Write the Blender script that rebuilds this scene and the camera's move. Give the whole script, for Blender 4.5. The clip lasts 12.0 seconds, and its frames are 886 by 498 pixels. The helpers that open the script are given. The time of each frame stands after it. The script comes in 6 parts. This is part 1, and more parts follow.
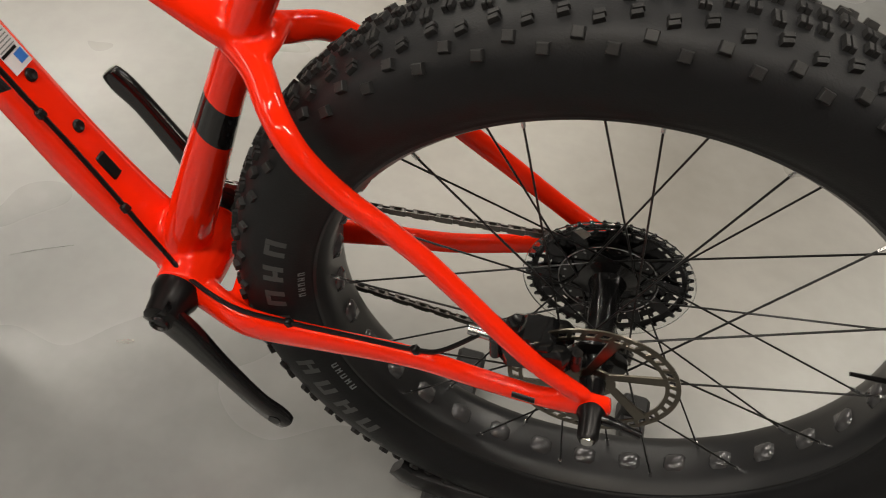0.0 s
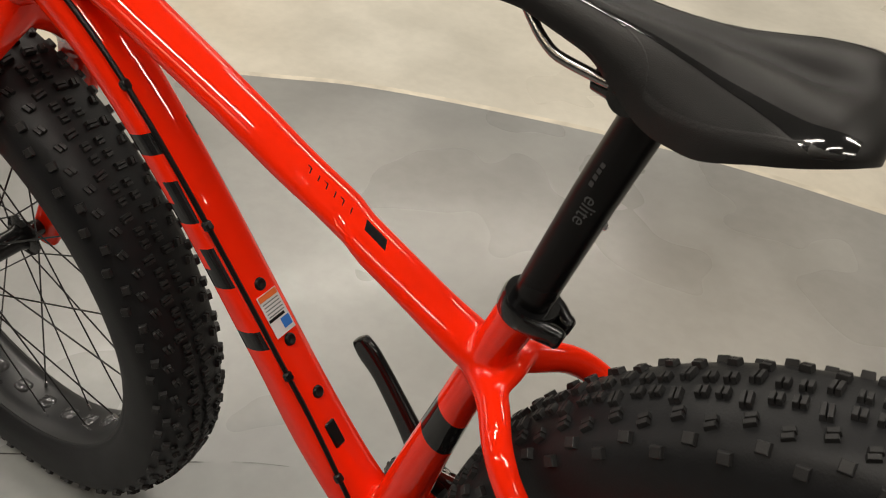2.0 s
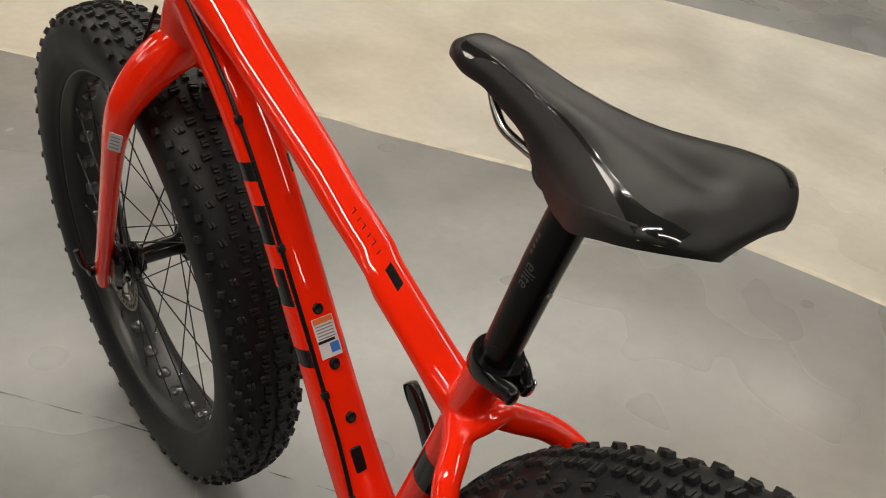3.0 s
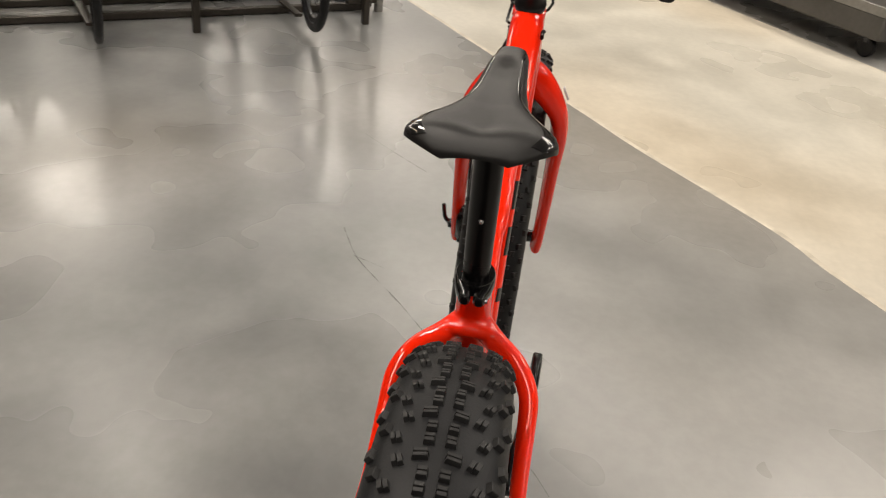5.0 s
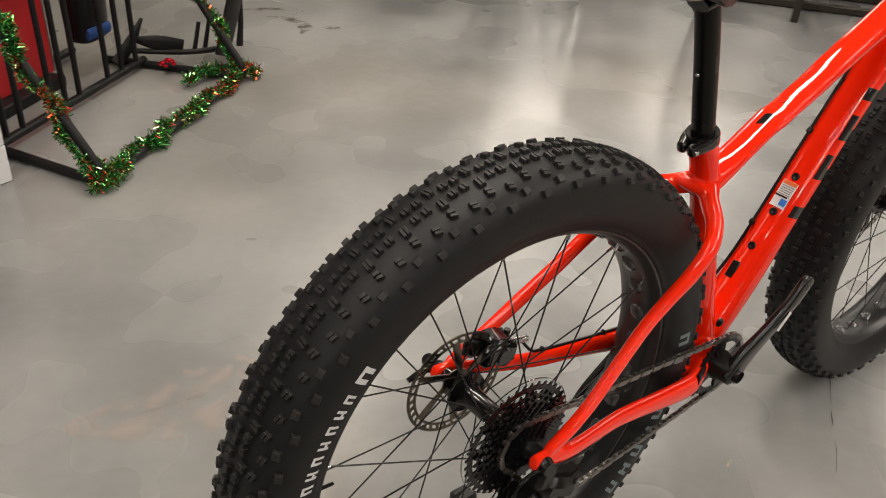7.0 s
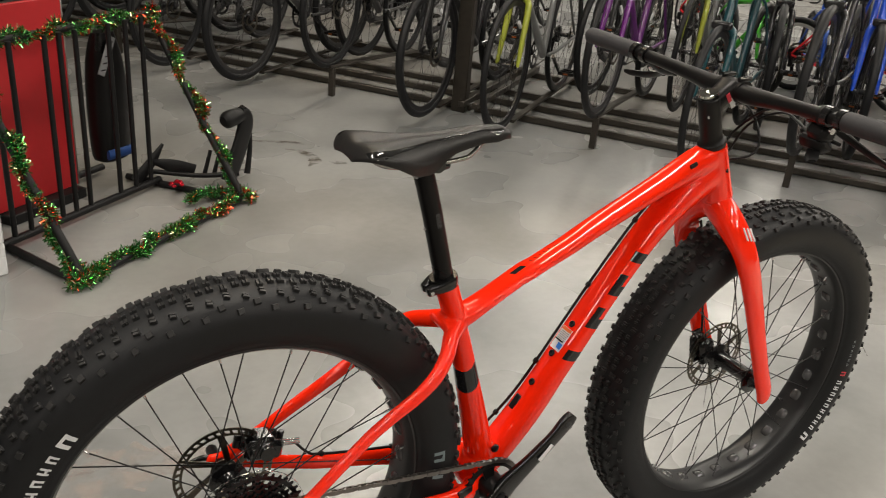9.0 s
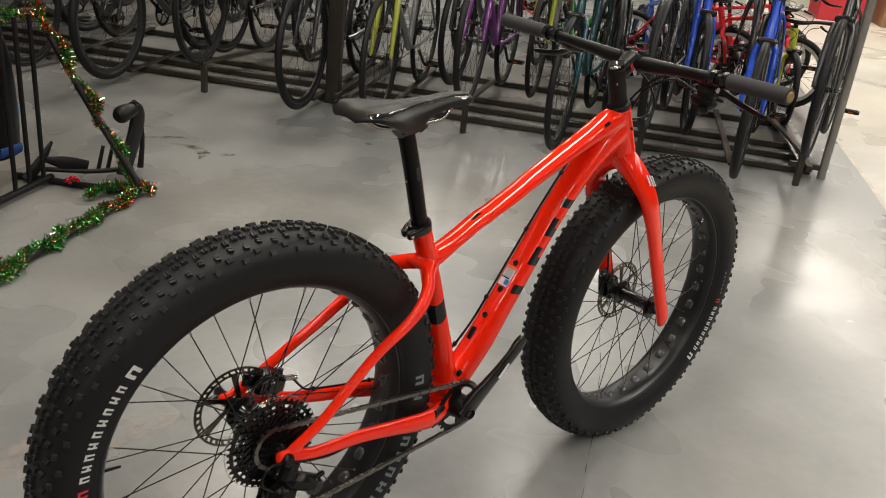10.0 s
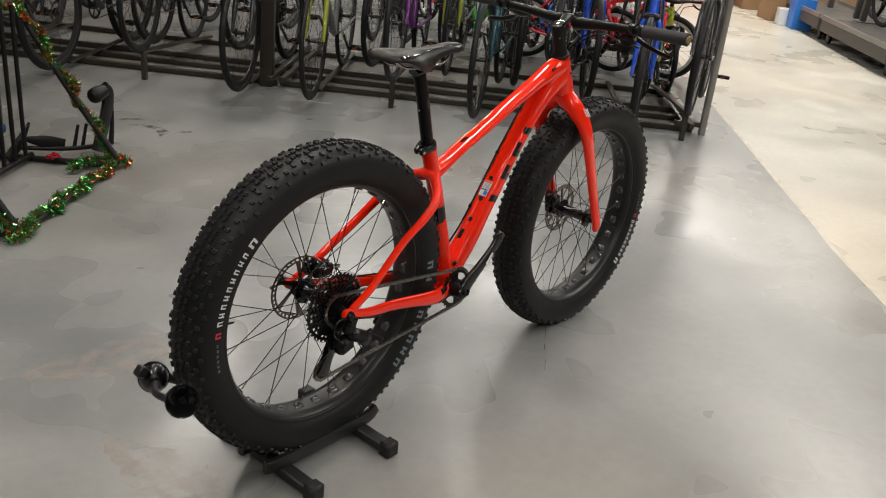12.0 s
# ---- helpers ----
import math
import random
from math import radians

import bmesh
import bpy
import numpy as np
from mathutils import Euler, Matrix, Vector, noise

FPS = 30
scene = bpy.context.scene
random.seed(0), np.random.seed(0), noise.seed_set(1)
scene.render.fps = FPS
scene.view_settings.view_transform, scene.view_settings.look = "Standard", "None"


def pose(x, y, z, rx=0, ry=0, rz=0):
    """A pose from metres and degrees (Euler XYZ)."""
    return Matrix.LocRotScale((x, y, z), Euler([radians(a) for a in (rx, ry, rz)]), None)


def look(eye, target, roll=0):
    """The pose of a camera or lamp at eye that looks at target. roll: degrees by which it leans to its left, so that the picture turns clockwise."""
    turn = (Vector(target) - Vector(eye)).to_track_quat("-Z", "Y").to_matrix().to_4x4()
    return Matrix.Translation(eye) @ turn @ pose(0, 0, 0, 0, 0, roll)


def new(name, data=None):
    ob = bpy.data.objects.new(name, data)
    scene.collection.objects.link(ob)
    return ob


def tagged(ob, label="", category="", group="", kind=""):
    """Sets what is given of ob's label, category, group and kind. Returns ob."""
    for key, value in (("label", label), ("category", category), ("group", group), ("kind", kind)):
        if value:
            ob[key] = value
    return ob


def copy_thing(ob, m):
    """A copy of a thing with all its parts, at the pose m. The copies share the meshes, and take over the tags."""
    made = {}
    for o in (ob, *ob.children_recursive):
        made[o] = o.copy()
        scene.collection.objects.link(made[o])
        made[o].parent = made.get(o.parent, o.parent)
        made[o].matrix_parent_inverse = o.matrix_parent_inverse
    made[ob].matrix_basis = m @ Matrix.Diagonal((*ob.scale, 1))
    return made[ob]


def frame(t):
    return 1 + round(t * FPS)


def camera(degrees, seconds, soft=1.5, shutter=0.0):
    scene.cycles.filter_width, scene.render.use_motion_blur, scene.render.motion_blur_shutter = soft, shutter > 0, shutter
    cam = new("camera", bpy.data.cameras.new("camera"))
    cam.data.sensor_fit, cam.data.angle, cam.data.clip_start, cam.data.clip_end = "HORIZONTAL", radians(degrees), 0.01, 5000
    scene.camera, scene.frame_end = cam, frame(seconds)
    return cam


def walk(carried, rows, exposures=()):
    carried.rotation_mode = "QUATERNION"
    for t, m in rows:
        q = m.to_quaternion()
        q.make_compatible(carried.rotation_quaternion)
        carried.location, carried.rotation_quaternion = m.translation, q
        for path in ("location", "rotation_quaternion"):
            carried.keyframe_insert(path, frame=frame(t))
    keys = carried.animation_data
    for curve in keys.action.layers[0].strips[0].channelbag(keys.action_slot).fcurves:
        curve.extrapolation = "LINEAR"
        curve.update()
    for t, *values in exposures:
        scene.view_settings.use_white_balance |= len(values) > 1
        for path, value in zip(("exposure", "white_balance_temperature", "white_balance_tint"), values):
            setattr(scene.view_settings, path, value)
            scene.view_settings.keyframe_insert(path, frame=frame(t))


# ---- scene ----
cam = camera(54.0, 12.0, soft=1.0, shutter=0.15)
PATH = [
    (0, (0.118, 0.537, 1.112), (0.244, -0.734, -0.427), 11.58),
    (0.5, (0.188, 0.617, 1.122), (0.311, -0.731, -0.350), 11.58),
    (1, (0.237, 0.622, 1.145), (0.482, -0.775, -0.265), 10.26),
    (1.5, (0.229, 0.582, 1.155), (0.690, -0.850, -0.162), 8.69),
    (2, (0.160, 0.460, 1.165), (0.931, -0.899, -0.083), 7.15),
    (2.5, (0.075, 0.417, 1.172), (1.140, -0.797, -0.007), 5.73),
    (2.7, (0.038, 0.415, 1.184), (1.174, -0.765, 0.036), 6.24),
    (4.3, (-0.345, 0.123, 1.236), (1.304, -0.212, 0.153), 6.93),
    (4.5, (-0.384, 0.077, 1.244), (1.290, -0.132, 0.170), 6.74),
    (5, (-0.503, -0.043, 1.261), (1.212, 0.129, 0.247), 6.93),
    (5.5, (-0.582, -0.156, 1.251), (1.041, 0.355, 0.201), 3.70),
    (6, (-0.591, -0.358, 1.206), (0.897, 0.436, 0.130), 3.16),
    (6.5, (-0.609, -0.490, 1.205), (0.655, 0.575, 0.078), 1.70),
    (6.7, (-0.615, -0.540, 1.207), (0.552, 0.634, 0.084), 2.63),
    (8.3, (-0.307, -0.983, 1.328), (0.498, 0.599, 0.407), 4.47),
    (8.5, (-0.291, -1.009, 1.339), (0.542, 0.577, 0.451), 4.60),
    (9, (-0.296, -1.055, 1.355), (0.635, 0.504, 0.517), 4.96),
    (9.5, (-0.410, -1.111, 1.371), (0.701, 0.348, 0.573), 6.06),
    (10, (-0.634, -1.143, 1.353), (0.597, 0.211, 0.546), 6.14),
    (10.5, (-0.786, -1.213, 1.350), (0.472, 0.114, 0.539), 6.29),
    (11, (-0.920, -1.330, 1.343), (0.323, -0.013, 0.493), 5.20),
    (11.5, (-1.057, -1.368, 1.363), (0.249, -0.090, 0.550), 6.21),
    (12, (-1.216, -1.388, 1.357), (0.192, -0.209, 0.565), 5.91),
]
walk(cam, [(t, look(eye, target, roll)) for t, eye, target, roll in PATH],
     exposures=[(0, 0.1, 6500, 10), (1, 0.46, 6500, 10), (1.6, 0.12, 6500, 10), (2.6, -0.29, 6500, 10), (4.4, 0.0, 6500, 10), (5.2, 0.05, 6600, 13), (6.2, 0.30, 6600, 14), (8.5, 0.3, 6500, 10), (9.5, 0.22, 6430, 10), (10.5, 0.0, 6260, 10), (12, -0.03, 6160, 10)])

# ---- world and light ----
world = bpy.data.worlds.new("world")
scene.world = world
world.use_nodes = True
world.node_tree.nodes["Background"].inputs[0].default_value = (0.62, 0.63, 0.66, 1)
world.node_tree.nodes["Background"].inputs[1].default_value = 0.012


def ceiling_lamp(x, y, turn, power, length=2.4, width=0.22, z=3.7, tint=(1.0, 0.925, 0.81)):
    data = bpy.data.lights.new("ceiling_tube", "AREA")
    data.shape, data.size, data.size_y, data.energy, data.color = "RECTANGLE", length, width, power, tint
    ob = new("ceiling_tube", data)
    ob.matrix_world = pose(x, y, z, 0, 0, turn)
    return ob


LAMP_TURN = 45
for lx, ly, lp in ((1.2, 3.3, 20), (2.9, 4.9, 42), (2.7, -2.0, 36), (4.2, -3.3, 85), (0.4, -4.4, 50), (2.7, -5.0, 60), (-2.2, -3.2, 48), (-4.2, -1.0, 40), (-1.5, 0.4, 46), (0.9, 0.9, 68),
                   (5.4, -0.9, 78), (7.6, 0.4, 55), (8.6, 1.8, 85), (10.6, 3.6, 95), (4.4, 3.0, 22), (6.0, 6.3, 85), (8.3, 5.6, 90), (12.4, 4.6, 80), (12.6, 2.9, 70), (-3.2, 3.4, 8), (10.2, 10.0, 28)):
    far_row = lx > 5 or ly > 5
    ceiling_lamp(lx, ly, LAMP_TURN, lp, 4.2 if far_row else 2.4, 0.9 if far_row else 0.22, tint=(1.0, 0.80, 0.54) if (lx, ly) in ((1.2, 3.3), (-3.2, 3.4)) else (1.0, 0.925, 0.81))


# ---- materials ----
def node(nt, kind, **values):
    n = nt.nodes.new(kind)
    for key, v in values.items():
        n.inputs[key.replace("_", " ")].default_value = v
    return n


def material(name, colour, rough=0.5, metal=0.0, coat=0.0, vary=0.12, scale=40.0, bump=0.0, bump_scale=200.0, stain=0.0, stain_scale=3.0, spec=0.5, trans=0.0, rough_vary=0.06):
    """A paint, plastic, rubber or metal with fine grain, broad unevenness and small relief."""
    m = bpy.data.materials.new(name)
    m.use_nodes = True
    nt = m.node_tree
    b = nt.nodes["Principled BSDF"]
    b.inputs["Roughness"].default_value, b.inputs["Metallic"].default_value = rough, metal
    b.inputs["Coat Weight"].default_value, b.inputs["Coat Roughness"].default_value = coat, 0.02
    b.inputs["Specular IOR Level"].default_value, b.inputs["Transmission Weight"].default_value = spec, trans
    co = nt.nodes.new("ShaderNodeTexCoord")
    fine = node(nt, "ShaderNodeTexNoise", Scale=scale, Detail=4.0)
    broad = node(nt, "ShaderNodeTexNoise", Scale=stain_scale, Detail=3.0)
    nt.links.new(co.outputs["Object"], fine.inputs["Vector"])
    nt.links.new(co.outputs["Object"], broad.inputs["Vector"])
    mix = nt.nodes.new("ShaderNodeMix")
    mix.data_type = "RGBA"
    lo, hi = [max(0.0, c * (1 - vary)) for c in colour], [min(1.0, c * (1 + vary)) for c in colour]
    mix.inputs[6].default_value, mix.inputs[7].default_value = (*lo, 1), (*hi, 1)
    nt.links.new(fine.outputs["Fac"], mix.inputs[0])
    out = mix.outputs[2]
    if stain:
        second = nt.nodes.new("ShaderNodeMix")
        second.data_type = "RGBA"
        second.blend_type = "MULTIPLY"
        ramp = nt.nodes.new("ShaderNodeMapRange")
        for key, v in (("From Min", 0.35), ("From Max", 0.7), ("To Min", 1 - stain), ("To Max", 1.0)):
            ramp.inputs[key].default_value = v
        nt.links.new(broad.outputs["Fac"], ramp.inputs["Value"])
        second.inputs[0].default_value = 1
        nt.links.new(out, second.inputs[6])
        nt.links.new(ramp.outputs[0], second.inputs[7])
        out = second.outputs[2]
    nt.links.new(out, b.inputs["Base Color"])
    rr = nt.nodes.new("ShaderNodeMapRange")
    for key, v in (("From Min", 0.3), ("From Max", 0.7), ("To Min", max(0.0, rough - rough_vary)), ("To Max", min(1.0, rough + rough_vary))):
        rr.inputs[key].default_value = v
    nt.links.new(broad.outputs["Fac"], rr.inputs["Value"])
    nt.links.new(rr.outputs[0], b.inputs["Roughness"])
    if bump:
        relief = node(nt, "ShaderNodeTexNoise", Scale=bump_scale, Detail=3.0)
        nt.links.new(co.outputs["Object"], relief.inputs["Vector"])
        bn = nt.nodes.new("ShaderNodeBump")
        bn.inputs["Strength"].default_value, bn.inputs["Distance"].default_value = bump, 0.001
        nt.links.new(relief.outputs["Fac"], bn.inputs["Height"])
        nt.links.new(bn.outputs[0], b.inputs["Normal"])
    return m


def concrete(name, light, dark, rough, worn=None, tone=(0.74, 0.63, 0.50), warm=0.42):
    """Polished concrete slab: clouds, trowel swirls, warm patches and fine grain."""
    m = bpy.data.materials.new(name)
    m.use_nodes = True
    nt = m.node_tree
    b = nt.nodes["Principled BSDF"]
    co = nt.nodes.new("ShaderNodeTexCoord")

    def noise_of(s, detail, dist=0.0, rough_=0.6):
        n = node(nt, "ShaderNodeTexNoise", Scale=s, Detail=detail, Distortion=dist, Roughness=rough_)
        nt.links.new(co.outputs["Object"], n.inputs["Vector"])
        return n

    def ramp_of(src, a, c, lo, hi):
        r = nt.nodes.new("ShaderNodeMapRange")
        r.interpolation_type = "SMOOTHSTEP"
        for key, v in (("From Min", a), ("From Max", c), ("To Min", lo), ("To Max", hi)):
            r.inputs[key].default_value = v
        nt.links.new(src, r.inputs["Value"])
        return r.outputs[0]

    def mixed(fac, a, c, blend="MIX"):
        x = nt.nodes.new("ShaderNodeMix")
        x.data_type, x.blend_type = "RGBA", blend
        for k, v in ((0, fac), (6, a), (7, c)):
            if hasattr(v, "is_linked"):
                nt.links.new(v, x.inputs[k])
            else:
                x.inputs[k].default_value = v
        return x.outputs[2]

    clouds, swirl, grain = noise_of(1.3, 1, 0.0, 0.4), noise_of(4.2, 1, 0.0, 0.4), noise_of(24, 2)
    col = mixed(ramp_of(clouds.outputs["Fac"], 0.22, 0.78, 0, 1), (*dark, 1), (*light, 1))
    col = mixed(ramp_of(swirl.outputs["Fac"], 0.30, 0.85, 0, 0.30), col, (*[min(1, c * 1.35) for c in light], 1))
    patches = noise_of(0.55, 1, 0.0, 0.4)
    col = mixed(ramp_of(patches.outputs["Fac"], 0.40, 0.80, 0, warm), col, (*[c * t / 0.65 for c, t in zip(light, tone)], 1))
    col = mixed(1.0, col, ramp_of(grain.outputs["Fac"], 0.2, 0.8, 0.95, 1.05), "MULTIPLY")
    nt.links.new(col, b.inputs["Base Color"])
    rr = nt.nodes.new("ShaderNodeMath")
    rr.operation = "ADD"
    nt.links.new(ramp_of(swirl.outputs["Fac"], 0.3, 0.75, rough - 0.03, rough + 0.06), rr.inputs[0])
    polish = noise_of(0.9, 1, 0.0, 0.4)
    nt.links.new(ramp_of(polish.outputs["Fac"], 0.30, 0.70, -0.06, 0.07), rr.inputs[1])
    b.inputs["Specular IOR Level"].default_value = 0.55
    b.inputs["Coat Weight"].default_value, b.inputs["Coat Roughness"].default_value = 0.035, 0.12
    if worn:
        far = nt.nodes.new("ShaderNodeVectorMath")
        far.operation = "DISTANCE"
        nt.links.new(co.outputs["Object"], far.inputs[0])
        far.inputs[1].default_value = worn
        nt.links.new(ramp_of(far.outputs["Value"], 0.20, 0.75, 0.34, 0.035), b.inputs["Coat Weight"])
        nt.links.new(ramp_of(far.outputs["Value"], 0.35, 0.75, 0.05, 0.12), b.inputs["Coat Roughness"])
    nt.links.new(rr.outputs[0], b.inputs["Roughness"])
    bn = nt.nodes.new("ShaderNodeBump")
    bn.inputs["Strength"].default_value, bn.inputs["Distance"].default_value = 0.22, 0.006
    wav = noise_of(3.0, 1, 0.0, 0.4)
    nt.links.new(wav.outputs["Fac"], bn.inputs["Height"])
    nt.links.new(bn.outputs[0], b.inputs["Normal"])
    return m


RED = (0.95, 0.022, 0.003)
M_PAINT = material("red_paint", RED, 0.42, coat=1.0, vary=0.03, scale=25, rough_vary=0.03, spec=0.0)
M_BLACK_GLOSS = material("black_gloss", (0.005, 0.005, 0.0055), 0.2, coat=0.3, vary=0.25, spec=0.35)
M_BLACK_SATIN = material("black_satin", (0.0055, 0.0052, 0.0055), 0.32, vary=0.25, bump=0.05, spec=0.22)
M_POST = material("post_black", (0.005, 0.0046, 0.005), 0.26, vary=0.2, bump=0.04, spec=0.16)
M_RUBBER = material("tyre_rubber", (0.0085, 0.0089, 0.0104), 0.50, vary=0.3, scale=120, bump=0.25, bump_scale=500, stain=0.3, stain_scale=9, spec=0.27)
M_KNOB = material("tread_rubber", (0.018, 0.0178, 0.0182), 0.46, vary=0.3, scale=200, bump=0.25, bump_scale=700, spec=0.28)
M_RIM = material("rim_black", (0.010, 0.0105, 0.012), 0.36, vary=0.2, bump=0.05, rough_vary=0.1)
M_STRIP = material("rim_strip", (0.10, 0.10, 0.105), 0.16, metal=0.55, vary=0.3, bump=0.3, bump_scale=120)
M_SPOKE = material("spoke_black", (0.02, 0.02, 0.021), 0.3, metal=0.6)
M_STEEL = material("bright_steel", (0.55, 0.55, 0.56), 0.25, metal=1.0)
M_DARKSTEEL = material("dark_steel", (0.05, 0.05, 0.053), 0.28, metal=0.9, vary=0.3)
M_ROTOR = material("rotor_steel", (0.15, 0.135, 0.11), 0.3, metal=1.0, vary=0.3)
M_CART = material("cart_steel", (0.105, 0.10, 0.092), 0.45, metal=0.4, vary=0.2, stain=0.3)
M_COG = material("cog_steel", (0.022, 0.022, 0.024), 0.26, metal=0.8, vary=0.3)
M_CHAIN = material("chain_steel", (0.17, 0.16, 0.15), 0.34, metal=0.9, vary=0.3)
M_RAIL = material("rail_steel", (0.30, 0.29, 0.28), 0.22, metal=1.0, vary=0.2)
M_CHROME = material("chrome", (0.75, 0.73, 0.70), 0.08, metal=1.0)
M_GRIP = material("grip_rubber", (0.028, 0.027, 0.030), 0.7, vary=0.2, bump=0.4, bump_scale=900)
M_SADDLE = material("saddle_cover", (0.0072, 0.0067, 0.0067), 0.40, vary=0.2, scale=150, bump=0.18, bump_scale=1400, spec=0.32)
M_INLAY = material("saddle_inlay", (0.008, 0.008, 0.0085), 0.12, coat=1.0, vary=0.2, bump=0.06, bump_scale=160)
M_WHITE = material("white_print", (0.66, 0.67, 0.69), 0.5, vary=0.05)
M_DIMPRINT = material("dim_print", (0.075, 0.078, 0.082), 0.5, vary=0.1)
M_GREYPRINT = material("grey_print", (0.17, 0.19, 0.20), 0.5, vary=0.1)
M_DARKPRINT = material("dark_print", (0.055, 0.058, 0.060), 0.5, vary=0.1)
M_TEALPRINT = material("pale_print", (0.15, 0.19, 0.205), 0.5, vary=0.1)
M_REDPRINT = material("red_print", (0.55, 0.03, 0.05), 0.5)
M_BLUEPRINT = material("blue_print", (0.03, 0.18, 0.62), 0.4)
M_FROST = material("frosted_plastic", (0.34, 0.33, 0.31), 0.25, trans=0.35, spec=0.5)
M_AMBER = material("amber_reflector", (0.30, 0.07, 0.008), 0.3, spec=0.4)
M_ORANGEPRINT = material("orange_print", (0.75, 0.16, 0.03), 0.4)
M_RACK = material("rack_steel", (0.060, 0.052, 0.043), 0.34, metal=0.5, vary=0.25, stain=0.3, bump=0.05)
M_RACKPOST = material("rack_post_steel", (0.30, 0.29, 0.27), 0.32, metal=0.45, vary=0.2, stain=0.3)
M_BLACKTUBE = material("black_powder_coat", (0.0065, 0.0065, 0.007), 0.46, vary=0.2, bump=0.1, spec=0.25)
M_STAND = material("stand_black", (0.012, 0.012, 0.013), 0.42, vary=0.2, bump=0.15)
M_WHITEPAINT = material("cabinet_white", (0.72, 0.73, 0.74), 0.42, vary=0.04, stain=0.06, bump=0.05)
M_REDPANEL = material("red_panel", (0.42, 0.012, 0.016), 0.5, vary=0.08, stain=0.12)
M_MULCH = material("bark_mulch", (0.12, 0.062, 0.03), 0.85, vary=0.6, scale=35)
M_TINSEL = material("green_tinsel", (0.17, 0.52, 0.16), 0.14, metal=0.95, vary=0.5, scale=60)
M_TINSEL_GOLD = material("gold_tinsel", (0.80, 0.72, 0.42), 0.12, metal=0.95, vary=0.3, scale=60)
M_TINSEL_DARK = material("dark_tinsel", (0.008, 0.10, 0.018), 0.3, metal=0.6, vary=0.5, scale=60)
M_TINSEL_RED = material("red_tinsel", (0.70, 0.07, 0.03), 0.18, metal=0.85, vary=0.4, scale=60)
M_WALL = material("wall_paint", (0.42, 0.40, 0.37), 0.8, vary=0.05, stain=0.1)
# wall paint with the dimness behind the racks put into its colour
M_WALL_SHADED = material("shaded_wall_paint", (0.055, 0.050, 0.046), 0.8, vary=0.1, stain=0.2)
M_CEILING = material("ceiling_paint", (0.20, 0.20, 0.20), 0.85, vary=0.08)
M_CARD = material("cardboard", (0.36, 0.22, 0.11), 0.8, vary=0.08, stain=0.15)
M_FLOOR = concrete("grey_concrete", (0.274, 0.277, 0.273), (0.142, 0.147, 0.147), 0.27, worn=(2.40, 1.90, 0.0))
M_FLOOR_PALE = concrete("pale_concrete", (0.54, 0.515, 0.45), (0.40, 0.38, 0.33), 0.32)
M_LINE = material("joint_filler", (0.66, 0.60, 0.49), 0.5, vary=0.15, stain=0.3, stain_scale=12)


def clear(name, tint=(0.95, 0.97, 0.97), rough=0.03):
    m = bpy.data.materials.new(name)
    m.use_nodes = True
    b = m.node_tree.nodes["Principled BSDF"]
    b.inputs["Base Color"].default_value = (*tint, 1)
    b.inputs["Transmission Weight"].default_value, b.inputs["Roughness"].default_value, b.inputs["IOR"].default_value = 1.0, rough, 1.3
    return m


M_CLEAR = clear("clear_plastic")
M_GLASS = clear("shelf_glass", (0.85, 0.93, 0.92), 0.02)


# ---- geometry helpers ----
def V(*p):
    return np.array(p if len(p) > 1 else p[0], float)


def spline(points, n):
    """Points and radii along a smooth curve through the given rows."""
    p = np.array(points, float)
    if len(p) == 2:
        return p[0] + np.linspace(0, 1, n)[:, None] * (p[1] - p[0])
    ext = np.vstack([2 * p[0] - p[1], p, 2 * p[-1] - p[-2]])
    out = []
    for t in np.linspace(0, len(p) - 1, n):
        i = min(int(t), len(p) - 2)
        u = t - i
        a, b, c, d = ext[i : i + 4]
        out.append(0.5 * (2 * b + (c - a) * u + (2 * a - 5 * b + 4 * c - d) * u * u + (3 * b - a - 3 * c + d) * u**3))
    return np.array(out)


